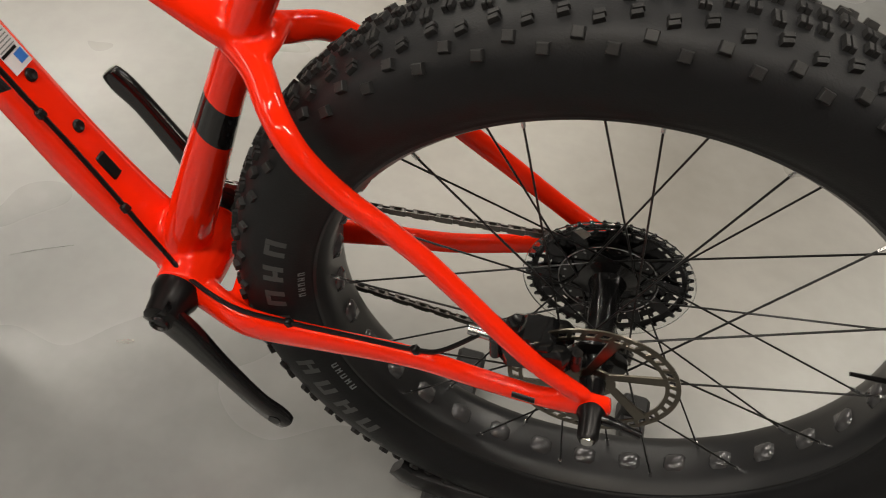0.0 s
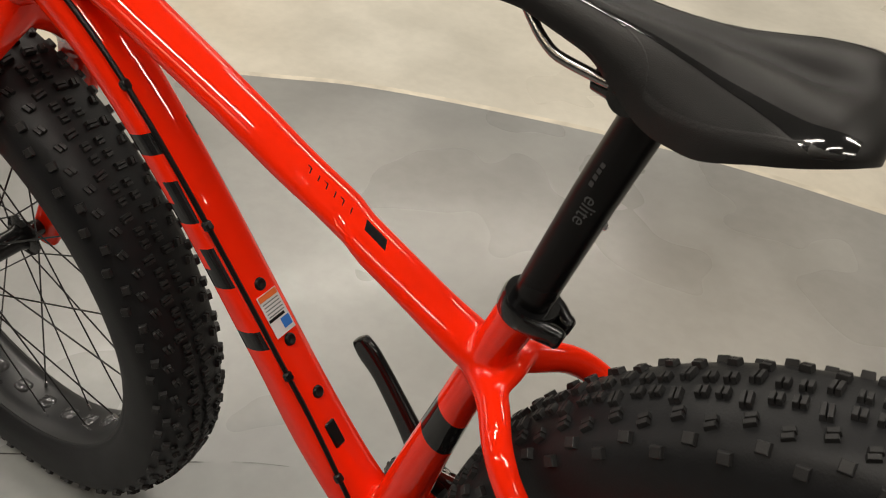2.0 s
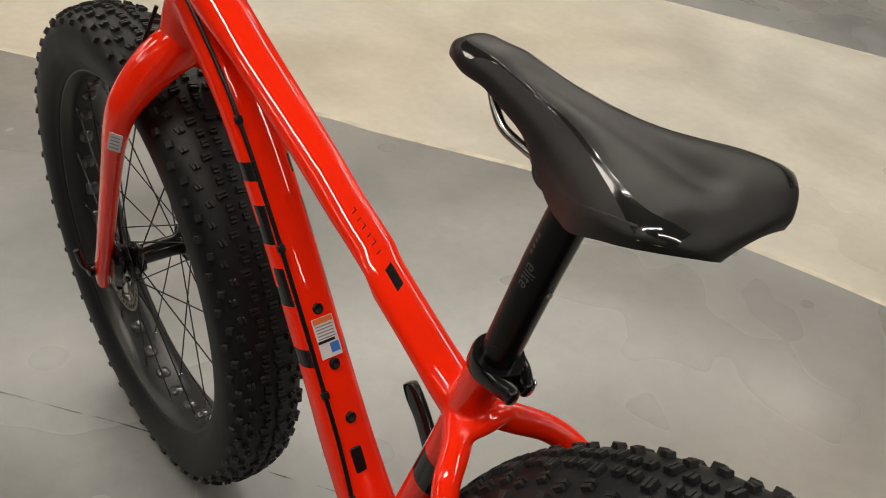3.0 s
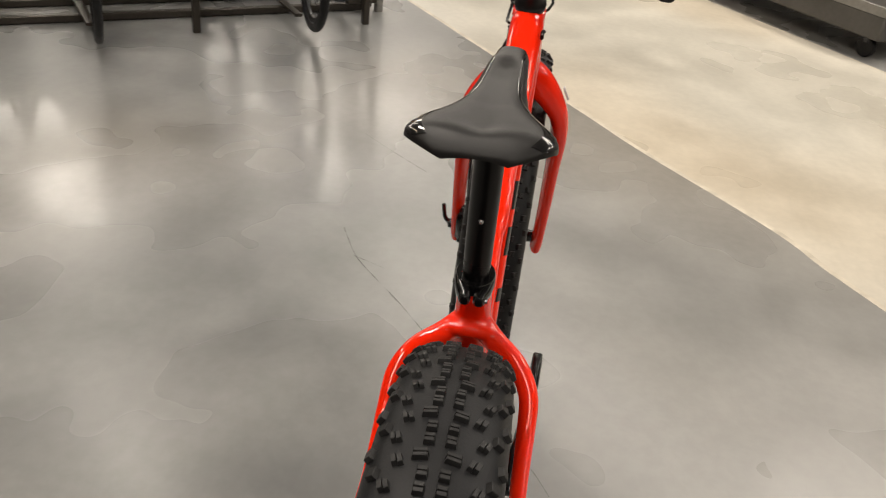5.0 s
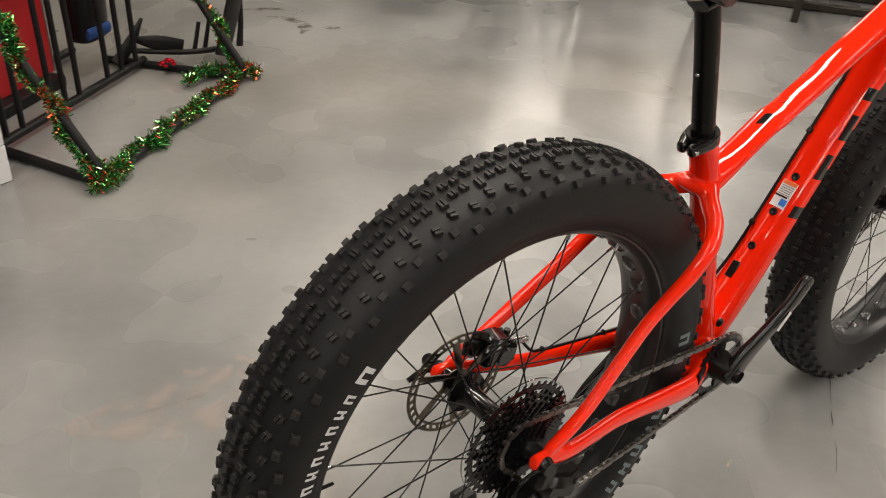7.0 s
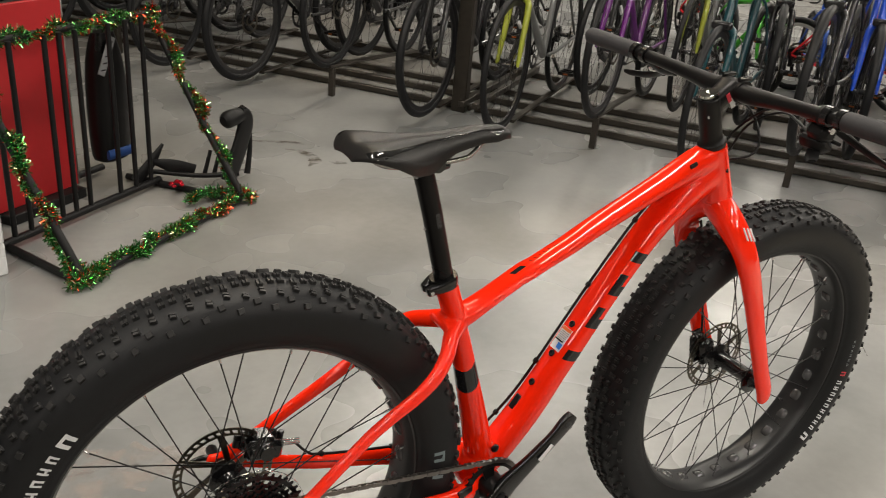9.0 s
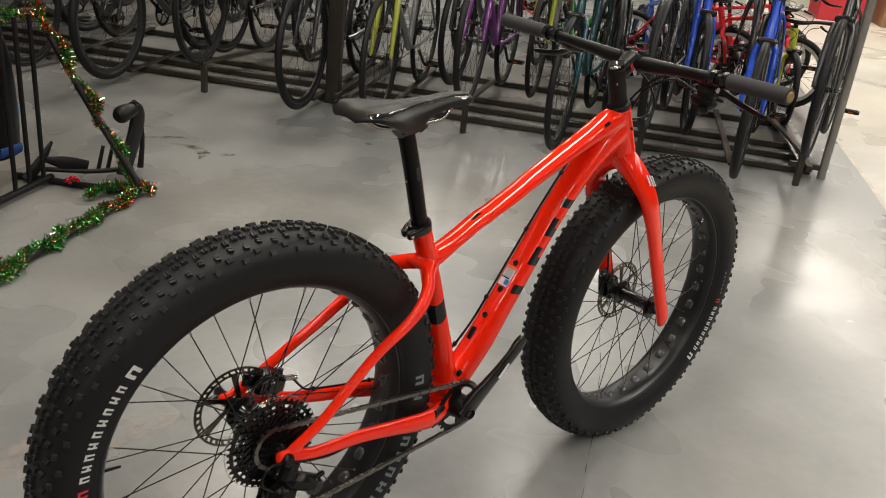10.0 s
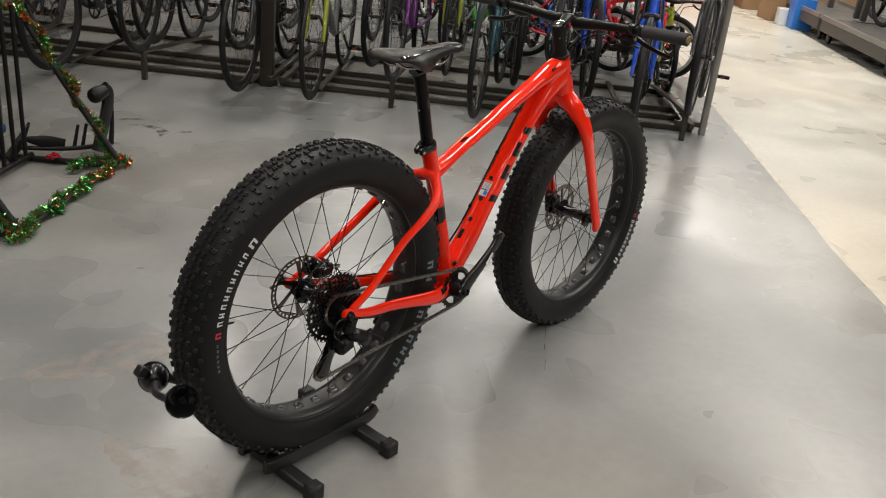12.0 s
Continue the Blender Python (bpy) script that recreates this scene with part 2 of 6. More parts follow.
class Geo:
    """Collects vertices and faces of one mesh."""

    def __init__(self):
        self.v, self.f = [], []

    def add(self, verts, faces):
        k = len(self.v)
        self.v += [tuple(float(c) for c in v) for v in verts]
        self.f += [tuple(i + k for i in f) for f in faces]
        return self

    def rings(self, rings, caps=True, closed=False):
        n = len(rings[0])
        verts = [p for r in rings for p in r]
        faces = []
        m = len(rings)
        for i in range(m if closed else m - 1):
            a, b = i * n, ((i + 1) % m) * n
            faces += [(a + j, a + (j + 1) % n, b + (j + 1) % n, b + j) for j in range(n)]
        if caps and not closed:
            faces += [tuple(range(n))[::-1], tuple((m - 1) * n + j for j in range(n))]
        return self.add(verts, faces)

    def tube(self, points, steps=None, n=12, side=(0, 1, 0), power=2.0, caps=True):
        """A swept tube: rows of x, y, z, radius or x, y, z, half-width along side, half-depth."""
        points = [p if len(p) == 5 else (*p, p[3]) for p in points]
        rows = spline(points, steps or max(2, 5 * (len(points) - 1) + 1))
        pts = rows[:, :3]
        ra = rows[:, 3]
        rb = rows[:, 4]
        tang = np.gradient(pts, axis=0)
        tang /= np.linalg.norm(tang, axis=1)[:, None] + 1e-12
        ref = V(side)
        out = []
        for p, t, a, b in zip(pts, tang, ra, rb):
            s = ref - t * (ref @ t)
            if np.linalg.norm(s) < 0.15:
                alt = V(1, 0, 0) if abs(t[0]) < 0.8 else V(0, 0, 1)
                s = alt - t * (alt @ t)
            s /= np.linalg.norm(s)
            ref = s
            w = np.cross(t, s)
            ring = []
            for k in range(n):
                c, d = math.cos(2 * math.pi * k / n), math.sin(2 * math.pi * k / n)
                e = 2 / power
                ring.append(p + s * a * math.copysign(abs(c) ** e, c) + w * b * math.copysign(abs(d) ** e, d))
            out.append(ring)
        return self.rings(out, caps)

    def rod(self, p0, p1, r0, r1=None, n=12):
        return self.tube([(*p0, r0), (*p1, r0 if r1 is None else r1)], 2, n)

    def lathe(self, profile, origin=(0, 0, 0), axis="y", n=48, caps=False, closed=False):
        """Rows of place along the axis and radius, turned round it."""
        o = V(origin)
        rings = []
        for h, r in profile:
            ring = []
            for k in range(n):
                c, s = math.cos(2 * math.pi * k / n), math.sin(2 * math.pi * k / n)
                ring.append(o + {"y": V(r * c, h, r * s), "x": V(h, r * c, r * s), "z": V(r * c, r * s, h)}[axis])
            rings.append(ring)
        return self.rings(rings, caps, closed)

    def box(self, centre, size, m=None, bevel=0.0):
        x, y, z = (s / 2 for s in size)
        b = min(bevel, 0.49 * min(size))
        if b <= 0:
            verts = [V(i, j, k) for i in (-x, x) for j in (-y, y) for k in (-z, z)]
            faces = [(0, 1, 3, 2), (4, 6, 7, 5), (0, 4, 5, 1), (2, 3, 7, 6), (0, 2, 6, 4), (1, 5, 7, 3)]
        else:
            verts, idx = [], {}
            for i in (-1, 1):
                for j in (-1, 1):
                    for k in (-1, 1):
                        for ax in range(3):
                            idx[i, j, k, ax] = len(verts)
                            full, less = (x, y, z), (x - b, y - b, z - b)
                            verts.append(V(*[(i, j, k)[q] * (full[q] if q == ax else less[q]) for q in range(3)]))
            faces = []
            signs = (-1, 1)
            for ax in range(3):
                for s in signs:
                    o1, o2 = [q for q in range(3) if q != ax]
                    quad = []
                    for a, c in ((-1, -1), (1, -1), (1, 1), (-1, 1)):
                        key = [0, 0, 0]
                        key[ax], key[o1], key[o2] = s, a, c
                        quad.append(idx[(*key, ax)])
                    faces.append(tuple(quad))
            for ax in range(3):
                o1, o2 = [q for q in range(3) if q != ax]
                for a in signs:
                    for c in signs:
                        k0, k1 = [0, 0, 0], [0, 0, 0]
                        k0[ax], k0[o1], k0[o2] = -1, a, c
                        k1[ax], k1[o1], k1[o2] = 1, a, c
                        faces.append((idx[(*k0, o1)], idx[(*k1, o1)], idx[(*k1, o2)], idx[(*k0, o2)]))
            for i in signs:
                for j in signs:
                    for k in signs:
                        faces.append(tuple(idx[i, j, k, q] for q in range(3)))
        c = V(centre)
        if m is not None:
            verts = [V(m.to_3x3() @ Vector(v)) for v in verts]
        return self.add([v + c for v in verts], faces)

    def plate(self, outline, thick, m):
        """A flat plate with the given outline in its own x and y, its middle at z = 0."""
        n = len(outline)
        verts = [m @ Vector((a, b, h)) for h in (-thick / 2, thick / 2) for a, b in outline]
        faces = [tuple(range(n))[::-1], tuple(range(n, 2 * n))] + [(i, (i + 1) % n, n + (i + 1) % n, n + i) for i in range(n)]
        return self.add(verts, faces)

    def ball(self, centre, r, n=12, squash=(1, 1, 1)):
        rings = []
        for i in range(1, n // 2 + 1):
            a = math.pi * i / (n // 2 + 1)
            rings.append([V(centre) + V(squash) * r * V(math.sin(a) * math.cos(2 * math.pi * k / n), math.sin(a) * math.sin(2 * math.pi * k / n), math.cos(a)) for k in range(n)])
        return self.rings(rings, True)

    def mesh(self, name, mat, sharp=38):
        me = bpy.data.meshes.new(name)
        me.from_pydata(self.v, [], self.f)
        bm = bmesh.new()
        bm.from_mesh(me)
        bmesh.ops.recalc_face_normals(bm, faces=bm.faces)
        bm.to_mesh(me)
        bm.free()
        me.materials.append(mat)
        if sharp:
            me.shade_smooth()
            me.set_sharp_from_angle(angle=radians(sharp))
        return me


def part(name, geo, mat, parent=None, label="", at=None, sharp=38):
    ob = new(name, geo.mesh(name, mat, sharp) if isinstance(geo, Geo) else geo)
    if parent is not None:
        ob.parent = parent
    if at is not None:
        ob.matrix_basis = at
    if label:
        ob["label"] = label
    return ob


def thing(name, at, label, category, group="", kind=""):
    ob = new(name)
    ob.empty_display_size = 0.05
    ob.matrix_basis = at
    return tagged(ob, label, category, group, kind)


def structure(name, geo, mat, label, category="", sharp=0):
    return tagged(new(name, geo.mesh(name, mat, sharp)), label, category, kind="structure")


def turned(ax, deg, at=(0, 0, 0)):
    return Matrix.Translation(at) @ Matrix.Rotation(radians(deg), 4, ax)


# ---- floor, walls and ceiling ----
JOINT = spline([(-7.5, -2.45), (-4.0, -2.10), (-2.0, -1.90), (-0.9, -1.78), (-0.204, -1.692), (0.433, -1.607), (0.869, -1.490), (1.40, -1.285), (1.66, -1.127), (1.895, -0.970), (2.12, -0.833),
                (2.60, -0.43), (2.89, -0.215), (3.515, 0.265), (4.12, 0.72), (4.73, 1.195), (5.72, 1.925), (8.0, 3.62), (10.5, 5.45), (13.5, 7.6)], 140)
side_dir = np.gradient(JOINT, axis=0)
side_dir /= np.linalg.norm(side_dir, axis=1)[:, None]
normal2 = np.stack([-side_dir[:, 1], side_dir[:, 0]], 1)
WX0, WX1, WY0, WY1 = -7.5, 13.5, -9.0, 10.5


def strip(left, right):
    n = len(left)
    g = Geo()
    g.add([(x, y, 0) for x, y in left] + [(x, y, 0) for x, y in right], [(i, i + 1, n + i + 1, n + i) for i in range(n - 1)])
    return g


half = 0.011
edge_l, edge_r = JOINT + normal2 * half, JOINT - normal2 * half
grey = strip(np.stack([np.linspace(WX0, WX1, 140), np.full(140, WY1)], 1), edge_l)
JOINT_2 = spline([(-7.5, -4.9), (-4.0, -4.55), (-2.0, -4.3), (-0.4, -4.0), (1.2, -3.35), (2.5, -2.80), (3.6, -2.15), (4.3, -1.64), (5.0, -1.10), (7.2, 0.62), (10.0, 2.75), (13.5, 5.3)], 140)
side_2 = np.gradient(JOINT_2, axis=0)
side_2 /= np.linalg.norm(side_2, axis=1)[:, None]
normal_2 = np.stack([-side_2[:, 1], side_2[:, 0]], 1)
edge_l2, edge_r2 = JOINT_2 + normal_2 * 0.009, JOINT_2 - normal_2 * 0.009
structure("floor", grey, M_FLOOR, "polished grey concrete shop floor with cloudy stains", "floor")
structure("floor_pale", strip(edge_r, edge_l2), M_FLOOR_PALE, "paler sandy concrete floor of the aisle", "floor")
structure("floor_far", strip(edge_r2, np.stack([np.linspace(WX0, WX1, 140), np.full(140, WY0)], 1)), M_FLOOR, "polished grey concrete floor beyond the aisle", "floor")
structure("floor_joint", strip(edge_l, edge_r), M_LINE, "pale filled joint curving between two concrete slabs", "floor joint")
structure("floor_joint_far", strip(edge_l2, edge_r2), M_LINE, "pale filled joint along the far side of the aisle", "floor joint")
# the north wall's colour is darkened to stand for weak light there
for nm, c, s in (("wall_north", (3, WY1 + 0.1, 2), (21.4, 0.2, 4)), ("wall_south", (3, WY0 - 0.1, 2), (21.4, 0.2, 4)), ("wall_east", (WX1 + 0.1, 0.75, 2), (0.2, 19.5, 4)), ("wall_west", (WX0 - 0.1, 0.75, 2), (0.2, 19.5, 4))):
    structure(nm, Geo().box(c, s), M_WALL_SHADED if nm == "wall_north" else M_WALL, "plain painted shop wall", "wall")
structure("ceiling", Geo().box((3, 0.75, 4.1), (21.4, 19.9, 0.2)), M_CEILING, "plain dark shop ceiling", "ceiling")

# ---- the fat-tyre bike ----
REAR, FRONT, BB = V(0, 0, 0.402), V(1.101, 0, 0.385), V(0.4375, 0, 0.329)
BIKE_POSE = pose(0, -0.0086, 0, 0, 0, 0.9) @ Matrix.Translation((0, 0, 0.4135)) @ Matrix.Rotation(radians(0.85), 4, "Y") @ Matrix.Translation((0, 0, -0.402))
bike = thing("fat_bike", BIKE_POSE, "glossy red-orange fat-tyre bike with black parts in a floor stand", "bicycle")


def settled(p):
    """The frame's drawn proportions eased to the real ones: a longer front and a slightly taller middle."""
    dx = np.interp(p[0], [0.3, 0.45, 0.6, 0.8, 0.9, 1.083], [-0.003, -0.004, -0.002, 0.012, 0.015, 0.018])
    dz = np.interp(p[2], [0.33, 0.402, 0.48, 0.6, 0.72, 0.83], [0, 0, 0.005, 0.0067, 0.0085, 0.009])
    dz *= np.interp(p[0], [0.25, 0.37], [0, 1])
    dy = 0.0
    if p[0] < 0.5:
        dz -= np.interp(p[2], [0.86, 0.92], [0, 0.008])
        dy = np.interp(p[2], [0.60, 0.72, 0.95], [0, 0.004, 0.006])
        dz -= np.interp(p[2], [0.88, 0.93], [0, 0.022]) * p[1]
        dy -= np.interp(p[2], [0.90, 0.935], [0, 0.042]) * (p[0] - 0.32)
    return V(p[0] + dx, p[1] + dy, p[2] + dz)


def settle(ob):
    """Moves a bike part to the settled proportions: a part drawn in place is reshaped, one with its own pose is shifted whole."""
    if ob.matrix_basis == Matrix.Identity(4):
        if ob.type == "MESH":
            for v in ob.data.vertices:
                v.co = Vector(settled(v.co))
        for child in ob.children:
            settle(child)
    else:
        ob.matrix_basis = Matrix.Translation(Vector(settled(ob.matrix_basis.translation)) - ob.matrix_basis.translation) @ ob.matrix_basis


def paint_with_marks(name, marks):
    """Red paint with black printed blocks: rows of origin, axis along, axis across, along range, across range, slant and the face (a place and its normal) they are on."""
    m = material(name, RED, 0.42, coat=1.0, vary=0.03, scale=25, rough_vary=0.03, spec=0.0)
    nt = m.node_tree
    b = nt.nodes["Principled BSDF"]
    co = nt.nodes.new("ShaderNodeTexCoord")

    def math2(op, a, c):
        n = nt.nodes.new("ShaderNodeMath")
        n.operation = op
        for k, v in ((0, a), (1, c)):
            if hasattr(v, "is_linked"):
                nt.links.new(v, n.inputs[k])
            else:
                n.inputs[k].default_value = v
        return n.outputs[0]

    def along(o, d):
        s = nt.nodes.new("ShaderNodeVectorMath")
        s.operation = "DOT_PRODUCT"
        nt.links.new(co.outputs["Object"], s.inputs[0])
        s.inputs[1].default_value = tuple(d)
        return math2("SUBTRACT", s.outputs["Value"], float(V(o) @ V(d)))

    total = None
    for o, d, e, (s0, s1), (v0, v1), slant, side in marks:
        a, c = along(o, d), along(o, e)
        a = math2("ADD", a, math2("MULTIPLY", c, slant))
        inside = math2("MULTIPLY", math2("GREATER_THAN", a, s0), math2("LESS_THAN", a, s1))
        inside = math2("MULTIPLY", inside, math2("MULTIPLY", math2("GREATER_THAN", c, v0), math2("LESS_THAN", c, v1)))
        if side is not None:
            inside = math2("MULTIPLY", inside, math2("GREATER_THAN", along(*side), 0.0))
        total = inside if total is None else math2("MAXIMUM", total, inside)
    mix = nt.nodes.new("ShaderNodeMix")
    mix.data_type = "RGBA"
    old = b.inputs["Base Color"].links[0].from_socket
    nt.links.new(total, mix.inputs[0])
    nt.links.new(old, mix.inputs[6])
    mix.inputs[7].default_value = (0.012, 0.012, 0.013, 1)
    nt.links.new(mix.outputs[2], b.inputs["Base Color"])
    return m


DT_D, DT_N = V(0.558, 0, 0.830), V(0.830, 0, -0.558)  # along the down tube, and out of its belly
DT_O = settled(V(0.609, 0, 0.515))
ST_D = V(-0.265, 0, 0.964)
ST_O = settled(V(0.3465, 0, 0.70))
TT_D = V(0.895, 0, 0.446)
TT_N = V(-0.446, 0, 0.895)
TT_O = settled(V(0.489, 0, 0.700))
LETTER0, LETTER_STEP = 0.010, 0.071
marks = []
# four block letters on each side of the down tube, drawn as plain slanted blocks
for sy in (1, -1):
    face = ((0, 0.009 * sy, 0), (0, sy, 0))
    for k in range(4):
        s = LETTER0 + LETTER_STEP * k
        marks.append((DT_O, DT_D, DT_N, (s, s + 0.021), (-0.027, 0.013), -0.3, face))
        marks.append((DT_O, DT_D, DT_N, (s + 0.021, s + 0.054), (0.002, 0.013), -0.3, face))
        if k in (1, 2):
            marks.append((DT_O, DT_D, DT_N, (s + 0.021, s + 0.044), (-0.027, -0.014), -0.3, face))
marks.append((ST_O, ST_D, V(0.76, 0.62, 0.20), (-0.192, -0.146), (-0.10, 0.10), -0.6, None))
crown = (TT_O + TT_N * 0.008, TT_N)
SIDE_Y = V(0, 1, 0)
marks.append((TT_O, TT_D, SIDE_Y, (-0.012, 0.012), (-0.005, 0.005), 0.6, crown))
for k in range(6):
    marks.append((TT_O, TT_D, SIDE_Y, (0.028 + 0.0095 * k, 0.0292 + 0.0095 * k), (-0.0025, 0.0035), 0.5, crown))
    if k % 2:
        marks.append((TT_O, TT_D, SIDE_Y, (0.0292 + 0.0095 * k, 0.0325 + 0.0095 * k), (-0.0025, -0.0015), 0.5, crown))
M_FRAME = paint_with_marks("frame_paint", marks)

g = Geo()
g.tube([(0.465, 0, 0.3155, 0.030, 0.0293), (0.4508, 0, 0.3611, 0.0289, 0.0268), (0.4175, 0, 0.4767, 0.0246, 0.0224), (0.3837, 0, 0.5914, 0.0220, 0.0182), (0.3515, 0, 0.6905, 0.0213, 0.0187), (0.342, 0, 0.713, 0.0205)], n=20)
g.tube([(0.4455, 0, 0.3257, 0.0330, 0.0250), (0.4844, 0, 0.3609, 0.0325, 0.0250), (0.5463, 0, 0.4367, 0.0303, 0.0256), (0.6011, 0, 0.5203, 0.0288, 0.0227), (0.6864, 0, 0.6595, 0.0287, 0.0190), (0.7615, 0, 0.7633, 0.0293, 0.0205),
        (0.8268, 0, 0.8234, 0.0287, 0.0280), (0.8688, 0, 0.8516, 0.0265, 0.0320)], n=28, power=2.4)
g.tube([(0.3553, 0, 0.6398, 0.0225, 0.0163), (0.3845, 0, 0.650, 0.0235, 0.0155), (0.4288, 0, 0.6715, 0.0226, 0.0120), (0.517, 0, 0.718, 0.0225, 0.0112), (0.5727, 0, 0.7437, 0.0223, 0.0130), (0.6362, 0, 0.7775, 0.0230, 0.0138), (0.7450, 0, 0.8315, 0.0250, 0.0160),
        (0.8234, 0, 0.8670, 0.0270, 0.0250), (0.858, 0, 0.880, 0.0250, 0.0250)], n=28, power=2.4)
g.tube([(0.858, 0, 0.899, 0.0265), (0.874, 0, 0.858, 0.0275), (0.890, 0, 0.817, 0.0295), (0.8975, 0, 0.798, 0.031)], n=24)
g.tube([(0.4375, -0.052, 0.329, 0.030), (0.4375, -0.02, 0.329, 0.033), (0.4375, 0.02, 0.329, 0.033), (0.4375, 0.052, 0.329, 0.030)], n=24, side=(0, 0, 1))
for sy in (1, -1):
    g.tube([(0.367, 0.010 * sy, 0.640, 0.015, 0.017), (0.343, 0.031 * sy, 0.635, 0.0135, 0.0155), (0.319, 0.061 * sy, 0.624, 0.0122, 0.0142), (0.293, 0.0785 * sy, 0.605, 0.0115, 0.0135), (0.261, 0.0815 * sy, 0.579, 0.0108, 0.0125), (0.218, 0.082 * sy, 0.552, 0.0098, 0.0115),
            (0.181, 0.0835 * sy, 0.527, 0.0095, 0.0112), (0.133, 0.090 * sy, 0.492, 0.0092, 0.011), (0.082, 0.097 * sy, 0.454, 0.009, 0.0105), (0.045, 0.0995 * sy, 0.430, 0.009, 0.011), (0.012, 0.100 * sy, 0.412, 0.008, 0.012)], n=16, side=(0, 1, 0))
    g.tube([(0.448, 0.028 * sy, 0.324, 0.018, 0.022), (0.405, 0.048 * sy, 0.326, 0.0155, 0.022), (0.362, 0.067 * sy, 0.331, 0.0125, 0.0215), (0.315, 0.0725 * sy, 0.339, 0.0105, 0.0195), (0.25, 0.0755 * sy, 0.352, 0.0095, 0.0165),
            (0.175, 0.0785 * sy, 0.365, 0.009, 0.0145), (0.105, 0.090 * sy, 0.378, 0.0085, 0.0135), (0.05, 0.099 * sy, 0.390, 0.0085, 0.0125), (0.008, 0.1015 * sy, 0.402, 0.008, 0.016), (-0.016, 0.102 * sy, 0.410, 0.0075, 0.010)], n=16)
g.tube([(0.342, -0.026, 0.645, 0.008), (0.342, 0, 0.646, 0.010), (0.342, 0.026, 0.645, 0.008)], n=12, side=(0, 0, 1))
g.tube([(0.372, -0.06, 0.331, 0.011), (0.378, 0, 0.334, 0.012), (0.372, 0.06, 0.331, 0.011)], n=12, side=(0, 0, 1))


def blended(ob, voxel, rounds):
    """Melts the joints of a moulded carbon part into each other."""
    r = ob.modifiers.new("melt", "REMESH")
    r.mode, r.voxel_size, r.use_smooth_shade = "VOXEL", voxel, True
    s = ob.modifiers.new("ease", "SMOOTH")
    s.factor, s.iterations = 0.5, rounds
    return ob


blended(part("frame", g, M_FRAME, bike, "red-orange carbon frame with black block print", sharp=0), 0.0025, 5)

g = Geo()
g.tube([(0.894, 0, 0.806, 0.026), (0.903, 0, 0.786, 0.030)], 3, n=20)
for sy in (1, -1):
    g.tube([(0.897, 0.0, 0.788, 0.029, 0.024), (0.8995, 0.0293 * sy, 0.7708, 0.0268, 0.0265), (0.908, 0.0537 * sy, 0.746, 0.0224, 0.0270), (0.9222, 0.0755 * sy, 0.7105, 0.0173, 0.0260), (0.942, 0.0836 * sy, 0.6665, 0.0146, 0.0257), (0.977, 0.0842 * sy, 0.595, 0.0127, 0.0240),
            (1.0151, 0.0850 * sy, 0.510, 0.0117, 0.0222), (1.051, 0.0852 * sy, 0.4355, 0.0111, 0.0206), (1.0778, 0.0846 * sy, 0.386, 0.0110, 0.0215), (1.0875, 0.0830 * sy, 0.3625, 0.0108, 0.0200), (1.091, 0.082 * sy, 0.354, 0.009, 0.016)], n=20, side=(0, 1, 0), power=2.3)
fork = blended(part("fork", g, M_PAINT, bike, sharp=0), 0.0024, 5)
leg_t, leg_n = Vector((0.295, -0.41, -0.863)), Vector((0, -0.9, 0.43))
leg_s = leg_n.cross(leg_t).normalized()
for k in range(3):
    c_ = Vector((0.9125, -0.063, 0.742)) + leg_n * (0.0222 - (0.0006 if k != 1 else 0)) + leg_s * (0.0075 * (k - 1)) + leg_t * (0.004 * (k - 1))
    part("fork_stripe", Geo().box((0, 0, 0), (0.026, 0.0034, 0.0022), None, 0.0004), M_WHITE, fork, at=Matrix.Translation(c_) @ Matrix((leg_t, leg_s, leg_n)).transposed().to_4x4())
wl_t, wl_n = Vector((0.40, 0.08, -0.913)).normalized(), Vector((-0.71, 0.635, -0.31))
wl_s = wl_n.cross(wl_t).normalized()
wl_n = wl_t.cross(wl_s)
wl = part("warning_label", Geo().box((0, 0, 0), (0.030, 0.016, 0.0012), None, 0.0003), M_WHITE, fork, "small white printed sticker", at=Matrix.Translation(Vector((0.938, 0.0815, 0.676)) + Vector((-0.92, 0, -0.40)) * 0.0226 + Vector((0, 0.0058, 0)) + wl_n * 0.0042 - wl_s * 0.0045) @ Matrix((wl_t, wl_s, wl_n)).transposed().to_4x4())
for k in range(4):
    part("label_line", Geo().box((-0.009 + 0.006 * k, 0, 0.0008), (0.0012, 0.011, 0.0004)), M_GREYPRINT, wl)


# wheels
def tyre_surface(a):
    """Place across and radius on the tread, a from -1 to 1 across the crown, with the outward lean."""
    prof = spline([(-0.0565, 0.335), (-0.0545, 0.352), (-0.046, 0.3665), (-0.033, 0.3740), (-0.017, 0.3778), (0, 0.379), (0.017, 0.3778), (0.033, 0.3740), (0.046, 0.3665), (0.0545, 0.352), (0.0565, 0.335)], 201)
    i = int(round((a + 1) / 2 * 200))
    i = min(max(i, 1), 199)
    y, r = prof[i]
    dy, dr = prof[i + 1] - prof[i - 1]
    return y, r, math.atan2(-dr, dy)


tyre_geo = Geo()
sect = [(-0.036, 0.290), (-0.041, 0.2925), (-0.044, 0.298), (-0.050, 0.307), (-0.0550, 0.320), (-0.0565, 0.335), (-0.0545, 0.352), (-0.046, 0.3665), (-0.033, 0.3740), (-0.017, 0.3778), (0, 0.379)]
sect = sect + [(-y, r) for y, r in sect[::-1][1:]]
tyre_geo.lathe([tuple(x) for x in spline(sect, 61)] + [(0.030, 0.294), (0, 0.296), (-0.030, 0.294)], n=144, closed=True)
knobs = Geo()
PITCH = 48


